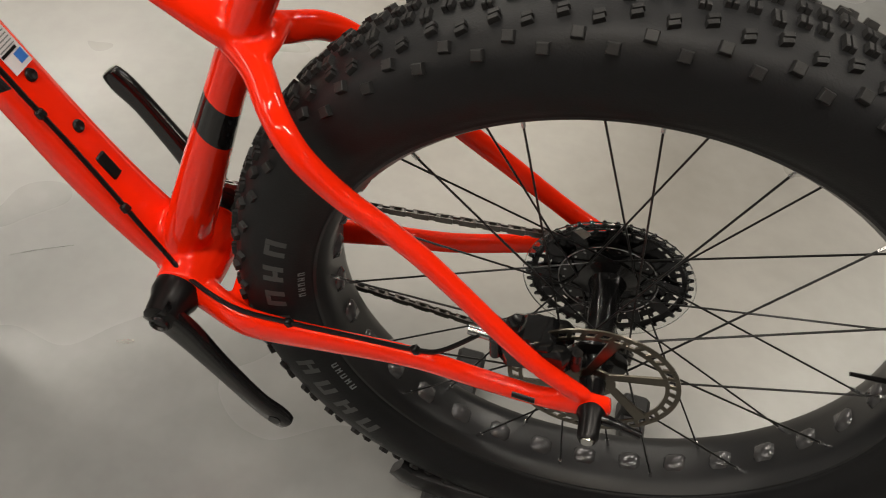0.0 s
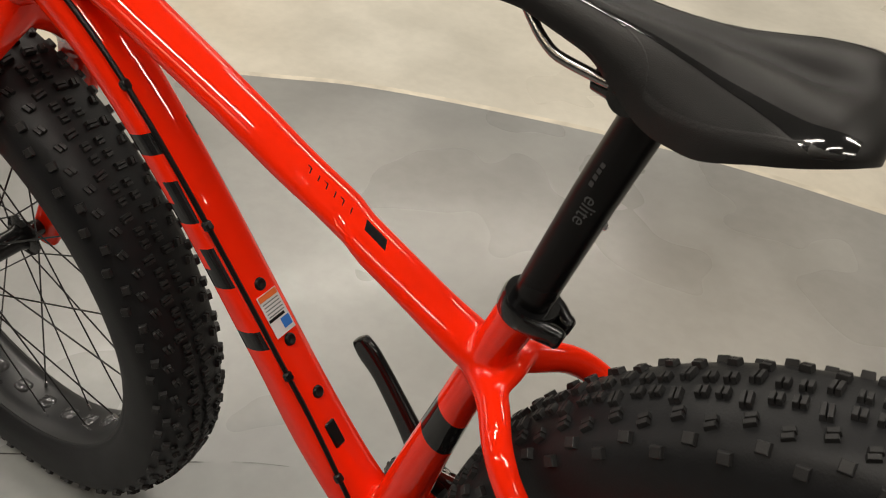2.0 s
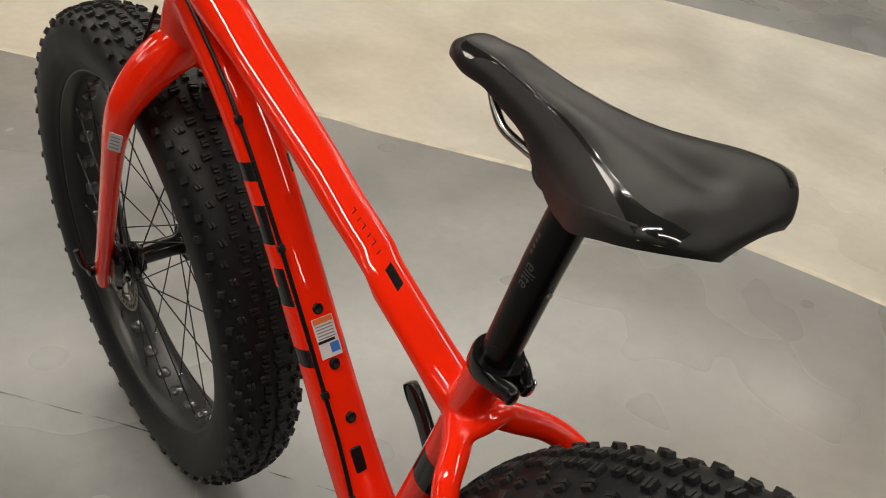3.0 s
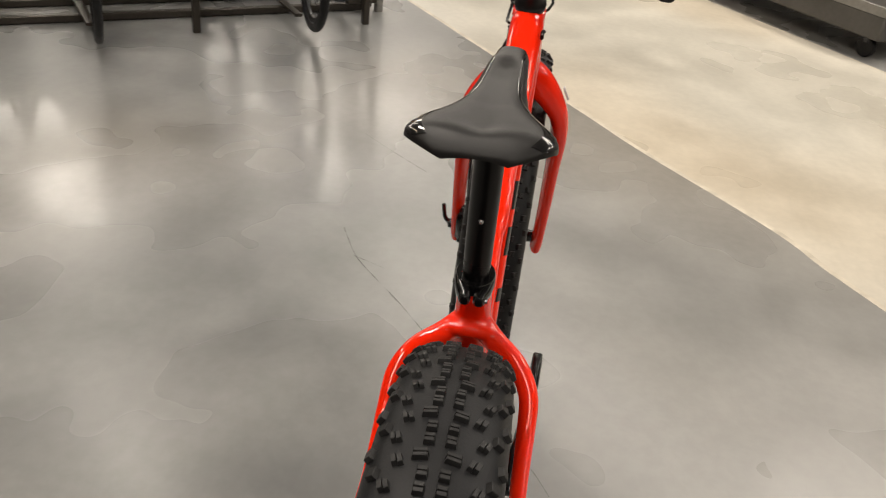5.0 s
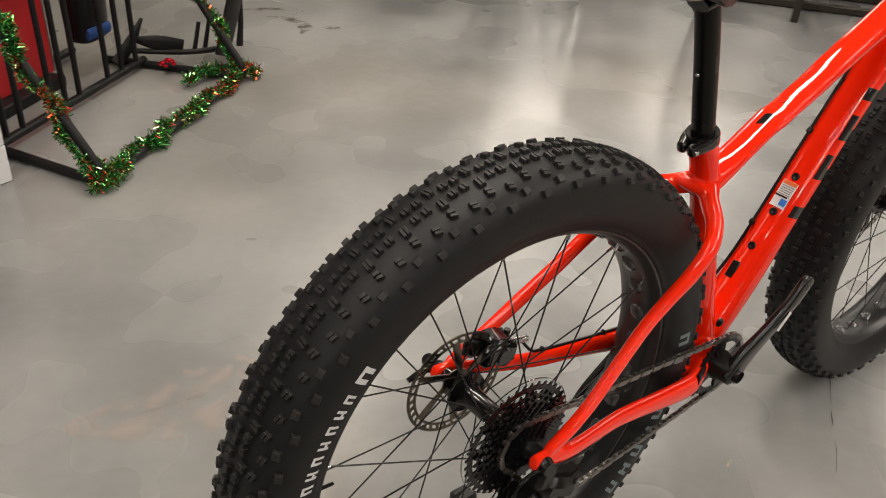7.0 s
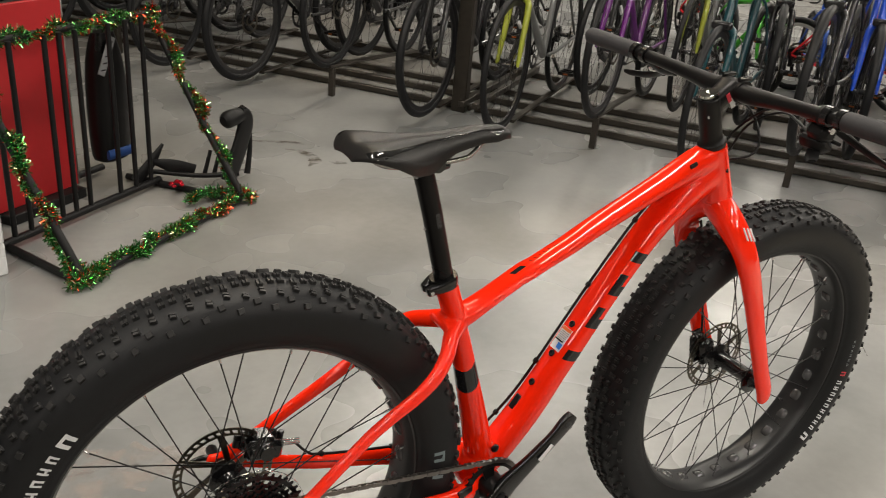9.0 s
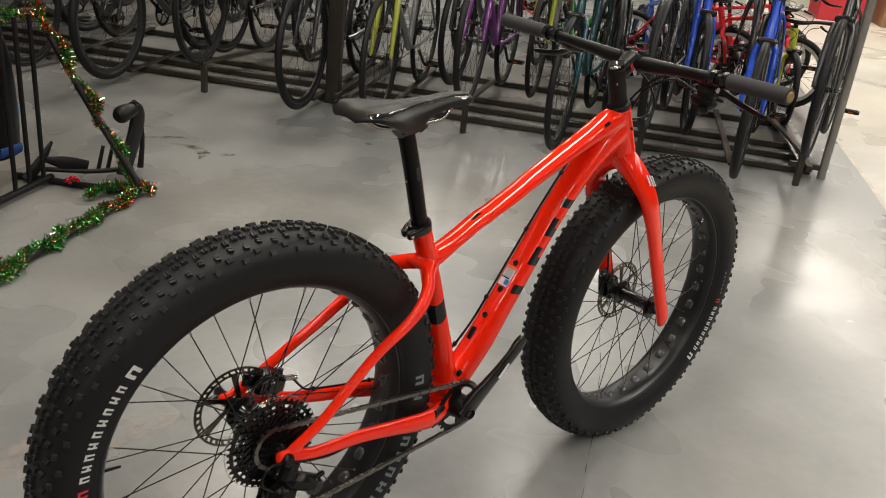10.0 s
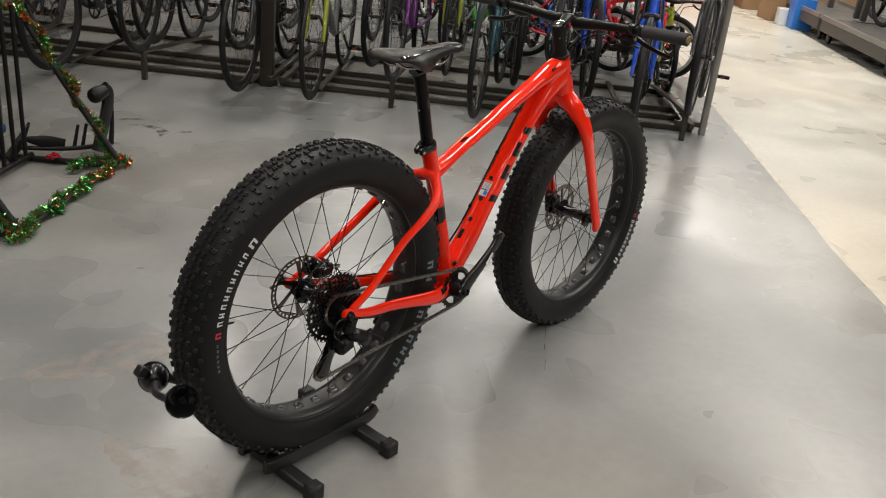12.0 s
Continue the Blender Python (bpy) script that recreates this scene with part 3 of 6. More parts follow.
def knob(ang, a, along, across, high, twist=0.0):
    y, r, lean = tyre_surface(a)
    m = Matrix.Rotation(-ang, 4, "Y") @ Matrix.Translation((r + high * 0.25, y, 0)) @ Matrix.Rotation(lean, 4, "Z") @ Matrix.Rotation(twist, 4, "X")
    k = len(knobs.v)
    top, hb = 0.82, high * 0.75
    verts = []
    for h, s in ((-high * 0.5, 1.08), (hb * 0.86, 0.94), (hb, top)):
        verts += [m @ Vector((h, sy * across / 2 * s, sz * along / 2 * s)) for sy, sz in ((-1, -1), (1, -1), (1, 1), (-1, 1))]
    faces = []
    for lv in (0, 4):
        faces += [(lv + j, lv + (j + 1) % 4, lv + 4 + (j + 1) % 4, lv + 4 + j) for j in range(4)]
    faces += [(8, 9, 10, 11)]
    knobs.add(verts, faces)


for i in range(PITCH):
    t0 = 2 * math.pi * i / PITCH
    st = 2 * math.pi / PITCH
    for sy in (1, -1):
        for k in (-0.18, 0.12):
            for half_ in (-0.5, 0.5):
                knob(t0 + k * st + half_ * 0.0050 / 0.379, 0.095 * sy, 0.0040, 0.0085, 0.0048)
        for half_ in (-0.5, 0.5):
            knob(t0 + 0.46 * st + half_ * 0.0046 / 0.379, 0.150 * sy, 0.0037, 0.0125, 0.0048, 0.10 * sy)
        for k in (0.04, 0.54):
            off = 0.06 * st * sy
            for half_ in (-0.5, 0.5):
                knob(t0 + k * st + off, (0.42 if k < 0.3 else 0.35) * sy + half_ * 0.062, 0.0088, 0.0042, 0.0048, 0.30 * sy)
            knob(t0 + (k + 0.24) * st + off, (0.70 if k < 0.3 else 0.585) * sy, 0.0092, 0.0086, 0.0052, -0.12 * sy)
tyre_mesh, knob_mesh = tyre_geo.mesh("tyre", M_RUBBER), knobs.mesh("tread", M_KNOB, 30)

rim_geo = Geo()
rim_geo.lathe([(-0.0385, 0.2885), (-0.0405, 0.2965), (-0.0385, 0.2985), (-0.036, 0.2975), (-0.034, 0.2920), (0.034, 0.2920), (0.036, 0.2975), (0.0385, 0.2985), (0.0405, 0.2965), (0.0385, 0.2885), (0.030, 0.2820), (0.018, 0.2795), (-0.018, 0.2795), (-0.030, 0.2820)], n=128, closed=True)
rim_mesh = rim_geo.mesh("rim", M_RIM)
pad = Geo()
pad.box((0, 0, 0), (0.0145, 0.0255, 0.0295), None, 0.0066)
pad_mesh = pad.mesh("rim_strip_window", M_STRIP, 60)
spoke_mesh = Geo().rod((0, 0, 0), (0, 0, 1), 1.0, n=6).mesh("spoke", M_SPOKE)
nipple_mesh = Geo().rod((0, 0, -0.012), (0, 0, 0.002), 0.0021, 0.0021, n=6).mesh("spoke_nipple", M_STEEL)


def letters(parent, name, mat, y, r, a0, a1, count, high, fill=0.72, skip=()):
    """Plain printed blocks along an arc on a tyre's side: angles in degrees from the front, up positive."""
    for k in range(count):
        if k in skip:
            continue
        c = a0 + (a1 - a0) * (k + 0.5) / count
        w = abs(a1 - a0) / count * fill
        gg = Geo()
        for c0, c1, h0, h1 in ((-0.5, -0.18, -0.5, 0.5), (0.18, 0.5, -0.5, 0.5), (-0.18, 0.18, 0.25 - 0.5 * (k % 2), 0.5 - 0.5 * (k % 2))):
            verts = []
            for i in range(3):
                for j in range(2):
                    ang = radians(c + w * (c0, c1)[j])
                    rr = r + high * (h0 + (h1 - h0) * i / 2)
                    verts.append((rr * math.cos(ang), side_of(rr) * math.copysign(1, y), rr * math.sin(ang)))
            gg.add(verts, [(0, 1, 3, 2), (2, 3, 5, 4)])
        part(name, gg, mat, parent)


def side_of(r):
    """Half-width of the tyre at a radius below its widest place, with the print on it."""
    ys = [0.0445, 0.0505, 0.0552, 0.0567, 0.0547]
    return float(np.interp(r, [0.298, 0.307, 0.320, 0.335, 0.352], ys)) + 0.0006


def fat_wheel(name, centre, hub_len, rear):
    g = Geo()
    r = 0.0155 if rear else 0.0165
    hl = hub_len / 2
    fl = 0.052 if rear else 0.048
    g.lathe([(-hl, 0.0), (-hl, 0.012), (-fl - 0.010, 0.014), (-fl - 0.004, 0.018), (-fl - 0.002, 0.031), (-fl + 0.002, 0.031), (-fl + 0.006, 0.020), (-fl + 0.016, r), (fl - 0.016, r), (fl - 0.006, 0.020), (fl - 0.002, 0.031), (fl + 0.002, 0.031), (fl + 0.004, 0.018), (fl + 0.010, 0.014), (hl, 0.012), (hl, 0.0)], n=28)
    wheel = part(name, g, M_BLACK_GLOSS, bike, "fat wheel with knobbly tyre, black rim and black spokes", at=Matrix.Translation(centre))
    tyre = part("tyre", tyre_mesh, None, wheel, "wide black knobbly fat-bike tyre")
    part("tread", knob_mesh, None, wheel)
    rim = part("rim", rim_mesh, None, wheel)
    count = 32
    turn = 0.118 if rear else 0.0
    for k in range(count):
        a = 2 * math.pi * (k + 0.5) / count + turn
        part("rim_strip_window", pad_mesh, None, wheel, at=Matrix.Rotation(-a, 4, "Y") @ Matrix.Translation((0.2812, 0, 0)))
    for k in range(count):
        sy = 1 if k % 2 else -1
        a = 2 * math.pi * k / count + turn
        lead = 1 if (k // 2) % 2 else -1
        b = a + lead * radians(74)
        p0 = V(0.029 * math.cos(b), sy * fl, 0.029 * math.sin(b))
        p1 = V(0.281 * math.cos(a), sy * 0.0185, 0.281 * math.sin(a))
        d = Vector(p1 - p0)
        q = d.to_track_quat("Z", "Y").to_matrix().to_4x4()
        part("spoke", spoke_mesh, None, wheel, at=Matrix.Translation(p0) @ q @ Matrix.Diagonal((0.00115, 0.00115, d.length, 1)))
        part("spoke_nipple", nipple_mesh, None, wheel, at=Matrix.Translation(p1) @ q)
    return wheel, tyre


rear_wheel, rear_tyre = fat_wheel("rear_wheel", REAR, 0.190, True)
front_wheel, front_tyre = fat_wheel("front_wheel", FRONT, 0.146, False)
# printed marks on the tyre sides
letters(rear_tyre, "tyre_logo", M_WHITE, -1, 0.323, 135.5, 139.5, 1, 0.020, 0.9)
letters(rear_tyre, "tyre_print", M_WHITE, -1, 0.323, 141, 171, 9, 0.0155, 0.56)
letters(rear_tyre, "tyre_print", M_REDPRINT, -1, 0.323, 172.5, 175.5, 1, 0.016, 0.8)
letters(rear_tyre, "tyre_print", M_GREYPRINT, -1, 0.323, 177, 190, 6, 0.006, 0.5)
letters(rear_tyre, "tyre_print", M_TEALPRINT, -1, 0.327, 7, -48, 9, 0.019, 0.6, skip=(2, 3))
letters(rear_tyre, "tyre_print", M_DARKPRINT, 1, 0.327, 12, -52, 9, 0.020, 0.6, skip=(4,))
letters(rear_tyre, "tyre_print", M_GREYPRINT, 1, 0.301, 2, -6, 5, 0.006, 0.6)
letters(rear_tyre, "tyre_print", M_GREYPRINT, 1, 0.301, -28, -38, 5, 0.006, 0.6)
letters(front_tyre, "tyre_logo", M_WHITE, -1, 0.323, -43, -39.5, 1, 0.018, 0.9)
letters(front_tyre, "tyre_print", M_WHITE, -1, 0.323, -38, -13, 9, 0.0150, 0.56)
letters(front_tyre, "tyre_print", M_REDPRINT, -1, 0.323, -11.5, -9, 1, 0.015, 0.8)
letters(front_tyre, "tyre_print", M_GREYPRINT, -1, 0.323, -7, 6, 6, 0.006, 0.5)
# valve
part("valve", Geo().rod((-0.279, 0, 0.02), (-0.243, 0, 0.017), 0.003, 0.0022, 8), M_BLACK_SATIN, rear_wheel)


def gear(teeth, r_in, r_out, thick, hole):
    """A flat toothed ring."""
    g = Geo()
    outer = []
    for k in range(teeth):
        for q, rr in ((0.0, r_in), (0.28, r_in), (0.42, r_out), (0.62, r_out), (0.78, r_in)):
            a = 2 * math.pi * (k + q) / teeth
            outer.append((rr * math.cos(a), rr * math.sin(a)))
    n = len(outer)
    inner = [(hole * math.cos(2 * math.pi * i / n), hole * math.sin(2 * math.pi * i / n)) for i in range(n)]
    verts = [(x, h, z) for h in (-thick / 2, thick / 2) for ring in (outer, inner) for x, z in ring]
    faces = []
    for i in range(n):
        j = (i + 1) % n
        faces += [(i, j, n + j, n + i), (2 * n + i, 2 * n + j, 3 * n + j, 3 * n + i), (i, j, 2 * n + j, 2 * n + i), (n + i, n + j, 3 * n + j, 3 * n + i)]
    g.add(verts, faces)
    return g


def star_plate(arms, r0, rh, r1, share, thick, lean=0.0):
    """A flat hub with arms out to a ring, in one piece."""
    g = Geo()
    n = arms * 12
    inner, outer = [], []
    for i in range(n):
        a = 2 * math.pi * i / n
        q = (i % 12) / 12
        on = q < share
        r = r1 if on else rh
        tw = lean * (r - r0) / (r1 - r0)
        inner.append((r0 * math.cos(a), r0 * math.sin(a)))
        outer.append((r * math.cos(a + tw), r * math.sin(a + tw)))
    verts = [(x, h, z) for h in (-thick / 2, thick / 2) for ring_ in (outer, inner) for x, z in ring_]
    faces = []
    for i in range(n):
        j = (i + 1) % n
        faces += [(i, j, n + j, n + i), (2 * n + i, 2 * n + j, 3 * n + j, 3 * n + i), (i, j, 2 * n + j, 2 * n + i), (n + i, n + j, 3 * n + j, 3 * n + i)]
    g.add(verts, faces)
    return g


def rotor(parent, y, r=0.08):
    """A ventilated brake disc on a spider."""
    g = Geo()
    n = 96
    for r0, r1 in ((r - 0.0045, r), (r - 0.0145, r - 0.0105)):
        g.lathe([(-0.0009, r0), (0.0009, r0), (0.0009, r1), (-0.0009, r1)], n=n, closed=True)
    for k in range(36):
        a = 2 * math.pi * k / 36
        g.box(((r - 0.0075) * math.cos(a), 0, (r - 0.0075) * math.sin(a)), (0.0075, 0.0018, 0.0042), Matrix.Rotation(-a - 0.5, 4, "Y"))
    disc = part("brake_disc", g, M_ROTOR, parent, "drilled steel brake disc", at=Matrix.Translation((0, y, 0)))
    s = star_plate(6, 0.013, 0.022, r - 0.011, 0.17, 0.0022, 0.5)
    part("disc_spider", s, M_ROTOR, disc)
    return disc


rotor(rear_wheel, 0.076, 0.082)
rotor(front_wheel, 0.060, 0.080)

# cassette, spoke guard, chainring and chain
cassette = part("cassette", Geo().lathe([(-0.076, 0.012), (-0.076, 0.018), (-0.058, 0.030), (-0.056, 0.022), (-0.053, 0.022), (-0.052, 0.016)], n=32), M_DARKSTEEL, rear_wheel, "eleven-speed steel cassette")
COGS = (42, 36, 32, 28, 25, 22, 19, 17, 15, 13, 11)
for k, c in enumerate(COGS):
    r = c * 0.0127 / (2 * math.pi)
    part("cog", gear(c, r - 0.003, r + 0.0022, 0.0018, r - 0.010 if c > 24 else r * 0.55), M_COG, cassette, at=Matrix.Translation((0, -0.0535 - 0.0024 * k, 0)))
    if c > 24:
        part("cog_carrier", star_plate(12, 0.014, 0.052 if r > 0.07 else 0.030, r - 0.009, 0.36, 0.0016, 0.30), M_DARKSTEEL, cassette, at=Matrix.Translation((0, -0.0535 - 0.0024 * k, 0)))
part("cog_hub", Geo().lathe([(-0.0520, 0.014), (-0.0522, 0.0500), (-0.0535, 0.0515), (-0.0560, 0.0500), (-0.0600, 0.0400), (-0.0600, 0.014)], n=48), M_BLACK_GLOSS, cassette, "black inner carrier of the large cogs")
for k in range(24):
    a = 2 * math.pi * k / 24
    part("carrier_hole", Geo().rod((0.0462 * math.cos(a), -0.0518, 0.0462 * math.sin(a)), (0.0462 * math.cos(a), -0.0524, 0.0462 * math.sin(a)), 0.0014, n=8), M_STEEL, cassette)
gd = part("spoke_guard", Geo().lathe([(-0.0505, 0.080), (-0.0497, 0.080), (-0.0490, 0.0890), (-0.0498, 0.0890)], n=64, closed=True), M_CLEAR, rear_wheel, "clear plastic spoke guard")
gd.visible_shadow = False
part("guard_rim", Geo().lathe([(-0.0500, 0.0885), (-0.0488, 0.0885), (-0.0484, 0.0890), (-0.0488, 0.0896), (-0.0500, 0.0896), (-0.0504, 0.0890)], n=72, closed=True), M_CLEAR, rear_wheel)
part("flange_ring", Geo().lathe([(-0.0508, 0.0510), (-0.0502, 0.0518), (-0.0508, 0.0526), (-0.0514, 0.0518)], n=64, closed=True), M_STEEL, rear_wheel, "thin bright ring on the hub flange")
part("guard_tag", Geo().box((0.042, -0.0512, 0.061), (0.015, 0.0012, 0.010), Matrix.Rotation(radians(-30), 4, "Y"), 0.0004), M_FROST, rear_wheel)

crankset = part("crankset", Geo().lathe([(-0.094, 0.0), (-0.094, 0.012), (-0.090, 0.020), (-0.072, 0.022), (-0.062, 0.026), (-0.050, 0.026), (-0.050, 0.012), (0.050, 0.012), (0.050, 0.026), (0.062, 0.026), (0.072, 0.022), (0.092, 0.020), (0.096, 0.012), (0.096, 0.0)], n=32),
                M_BLACK_SATIN, bike, "black crankset without pedals", at=Matrix.Translation(BB))


def crank_arm(name, tip, sy):
    a = V(tip) - BB
    ln = math.hypot(a[0], a[2])
    ux, uz = a[0] / ln, a[2] / ln
    y0, y1 = 0.086 * sy, 0.098 * sy
    g = Geo()
    g.tube([(-0.012 * ux, y0, -0.012 * uz, 0.010, 0.020), (0.03 * ux, y0, 0.03 * uz, 0.0100, 0.0195), (0.08 * ux, 0.5 * (y0 + y1), 0.08 * uz, 0.0085, 0.0150), (0.14 * ux, y1, 0.14 * uz, 0.0075, 0.0135), (0.172 * ux, y1, 0.172 * uz, 0.0078, 0.0150), (0.190 * ux, y1, 0.190 * uz, 0.0072, 0.0115), (0.193 * ux, y1, 0.193 * uz, 0.005, 0.006)], n=20, power=3.0)
    arm = part(name, g, M_BLACK_GLOSS, crankset)
    pc = V(0.175 * ux, y1 + 0.0078 * sy, 0.175 * uz)
    part("pedal_hole", Geo().lathe([(-0.0004, 0.0), (-0.0004, 0.0052), (0.0006, 0.0072), (0.0006, 0.0)], origin=pc, n=20), M_DARKSTEEL, arm)
    part("crank_bolt", Geo().lathe([(-0.004, 0.011), (0.003, 0.0105), (0.004, 0.008), (0.001, 0.006), (0.001, 0.0)], origin=(0, 0.097 * sy, 0), n=24), M_DARKSTEEL, arm)
    return arm, ux, uz


arm_r, ux, uz = crank_arm("crank_arm", (0.560, 0, 0.468), -1)
part("arm_print", Geo().box((0, 0, 0), (0.036, 0.0008, 0.0085), None, 0.0003), M_WHITE, arm_r, "white printed bar", at=Matrix.Translation((0.112 * ux, -0.1060, 0.112 * uz)) @ Matrix.Rotation(-math.atan2(uz, ux), 4, "Y"))
crank_arm("crank_arm", (0.308, 0, 0.198), 1)
part("bottom_bracket_cup", Geo().lathe([(0.051, 0.0), (0.051, 0.024), (0.060, 0.024), (0.062, 0.020), (0.062, 0.0)], n=28), M_BLACK_SATIN, crankset)
RING_Y = -0.0605
ring = part("chainring", gear(28, 0.0545, 0.0592, 0.0026, 0.044), M_BLACK_SATIN, crankset, at=Matrix.Translation((0, RING_Y, 0)))
sp = star_plate(4, 0.012, 0.022, 0.046, 0.34, 0.005)
part("ring_spider", sp, M_BLACK_SATIN, ring)
RC = COGS[6] * 0.0127 / (2 * math.pi)
COG_Y = -0.0535 - 0.0024 * 6
PUL_T, PUL_B = V(-0.008, COG_Y, 0.322), V(-0.040, COG_Y, 0.252)
chain_path = []
for a in np.linspace(95, -62, 16):
    chain_path.append(V(BB[0] + 0.0572 * math.cos(radians(a)), RING_Y, BB[2] + 0.0572 * math.sin(radians(a))))
chain_path.append(PUL_B + V(0.008, 0, -0.020))
for a in np.linspace(-70, -250, 8):
    chain_path.append(PUL_B + V(0.021 * math.cos(radians(a)), 0, 0.021 * math.sin(radians(a))))
for a in np.linspace(-40, 60, 5):
    chain_path.append(PUL_T + V(0.020 * math.cos(radians(a)), 0, 0.020 * math.sin(radians(a))))
for a in np.linspace(240, 95, 10):
    chain_path.append(REAR + V(RC * math.cos(radians(a)), COG_Y, RC * math.sin(radians(a))))
cp = np.array(chain_path + chain_path[:1])
cum = np.r_[0, np.cumsum(np.linalg.norm(np.diff(cp, axis=0), axis=1))]
links = int(cum[-1] / 0.0127)
chain = Geo()
for k in range(links):
    s0, s1 = cum[-1] * k / links, cum[-1] * (k + 1) / links
    a, b = (V([np.interp(s, cum, cp[:, q]) for q in range(3)]) for s in (s0, s1))
    d = b - a
    m = Matrix.Rotation(-math.atan2(d[2], d[0]), 4, "Y")
    for sy in (1, -1):
        off = (0.0027 if k % 2 else 0.0017) * sy
        chain.box((a + b) / 2 + V(0, off, 0), (0.0185, 0.001, 0.0078 if k % 2 else 0.0068), m, 0.0)
    chain.rod(a - V(0, 0.0033, 0), a + V(0, 0.0033, 0), 0.0038, n=6)
part("chain", chain, M_CHAIN, bike, "greyish steel chain")

# rear derailleur
mech = part("rear_derailleur", Geo().box((0.010, -0.100, 0.374), (0.030, 0.024, 0.046), Matrix.Rotation(radians(20), 4, "Y"), 0.007).box((0.034, -0.102, 0.340), (0.070, 0.030, 0.032), Matrix.Rotation(radians(30), 4, "Y"), 0.010).box((0.002, -0.092, 0.322), (0.050, 0.036, 0.042), Matrix.Rotation(radians(-20), 4, "Y"), 0.011), M_BLACK_SATIN, bike, "black long-cage rear derailleur")
part("knuckle", Geo().lathe([(-0.012, 0.0), (-0.012, 0.014), (-0.009, 0.0175), (0.009, 0.0175), (0.012, 0.014), (0.012, 0.0)], origin=(0.058, -0.102, 0.322), n=24), M_BLACK_GLOSS, mech)
part("adjuster", Geo().rod((0.060, -0.100, 0.330), (0.082, -0.100, 0.338), 0.006, 0.0045, n=12), M_BLACK_SATIN, mech)
cage = Geo()
for off in (-0.007, 0.007):
    cage.tube([(*(PUL_T + V(0.004, off, 0.008)), 0.0018, 0.019), (*((PUL_T + PUL_B) / 2 + V(0, off, 0)), 0.0018, 0.012), (*(PUL_B + V(-0.002, off, -0.008)), 0.0018, 0.020)], 9, n=10)
part("cage", cage, M_BLACK_GLOSS, mech)
for p in (PUL_T, PUL_B):
    part("pulley", gear(12, 0.0185, 0.0225, 0.0035, 0.006), M_BLACK_SATIN, mech, at=Matrix.Translation(p))
part("axle_bolt", Geo().lathe([(-0.002, 0.0), (-0.002, 0.009), (0.006, 0.0125), (0.010, 0.0125), (0.010, 0.0)], origin=(0, -0.116, 0.402), n=24), M_BLACK_SATIN, bike)
part("axle_lever", Geo().lathe([(0.100, 0.0135), (0.112, 0.0135), (0.118, 0.0105), (0.136, 0.0100), (0.140, 0.0075), (0.140, 0.0)], origin=REAR, n=24), M_BLACK_SATIN, bike)
part("axle_end_cap", Geo().lathe([(0.1395, 0.0), (0.1395, 0.0062), (0.1415, 0.0055), (0.1415, 0.0)], origin=REAR, n=16), M_CHROME, bike)
part("axle_lever_handle", Geo().tube([(0, 0.112, 0.402, 0.006), (-0.022, 0.116, 0.405, 0.005), (-0.048, 0.117, 0.398, 0.004)], n=10), M_BLACK_GLOSS, bike)
part("front_axle_lever", Geo().lathe([(0.090, 0.010), (0.104, 0.010), (0.106, 0.006), (0.106, 0.0)], origin=V(1.083, 0, 0.385), n=20).tube([(1.083, 0.100, 0.385, 0.005), (1.075, 0.112, 0.402, 0.0045), (1.078, 0.118, 0.428, 0.0045)], n=8), M_BLACK_GLOSS, bike)


def caliper(name, at, turn, sy=1):
    g = Geo()
    g.box((0, 0.012, 0), (0.058, 0.016, 0.034), None, 0.0075).box((0, -0.014, 0), (0.055, 0.015, 0.032), None, 0.007).box((0, 0, 0.014), (0.030, 0.036, 0.012), None, 0.005)
    g.lathe([(-0.024, 0.0), (-0.024, 0.011), (-0.018, 0.013), (-0.018, 0.0)], origin=(0.004, 0, -0.002), n=18)
    ob = part(name, g, M_BLACK_GLOSS, bike, "black hydraulic brake caliper", at=Matrix.Translation(at) @ Matrix.Rotation(radians(turn), 4, "Y") @ Matrix.Diagonal((1.18, 1.1, 1.18, 1)))
    part("caliper_bolt", Geo().rod((-0.032, 0.012, -0.008), (-0.032, 0.012, 0.012), 0.0045, n=10), M_DARKSTEEL, ob)
    part("caliper_bolt", Geo().rod((0.032, 0.012, -0.008), (0.032, 0.012, 0.012), 0.0045, n=10), M_DARKSTEEL, ob)
    part("banjo", Geo().rod((0.030, 0, 0.0), (0.056, -0.002, 0.002), 0.0055, 0.0045, n=10), M_STEEL, ob)
    return ob


caliper("rear_caliper", (0.064, 0.074, 0.437), 10)
caliper("front_caliper", (1.036, 0.062, 0.410), 75)

# cables along the frame
hose = Geo()
hose.tube([(0.838, 0.026, 0.866, 0.0026), (0.805, 0.0245, 0.838, 0.0026), (0.744, 0.0225, 0.775, 0.0026), (0.670, 0.0215, 0.6707, 0.0026), (0.5824, 0.0215, 0.5329, 0.0026), (0.526, 0.0235, 0.4504, 0.0026), (0.4628, 0.036, 0.3754, 0.0026), (0.43, 0.048, 0.353, 0.0026), (0.37, 0.070, 0.354, 0.0026), (0.308, 0.0745, 0.3605, 0.0026), (0.24, 0.0765, 0.370, 0.0026), (0.175, 0.0795, 0.381, 0.0026), (0.15, 0.079, 0.391, 0.0026), (0.118, 0.076, 0.430, 0.0026)], n=8)
part("brake_hose", hose, M_BLACK_SATIN, bike)
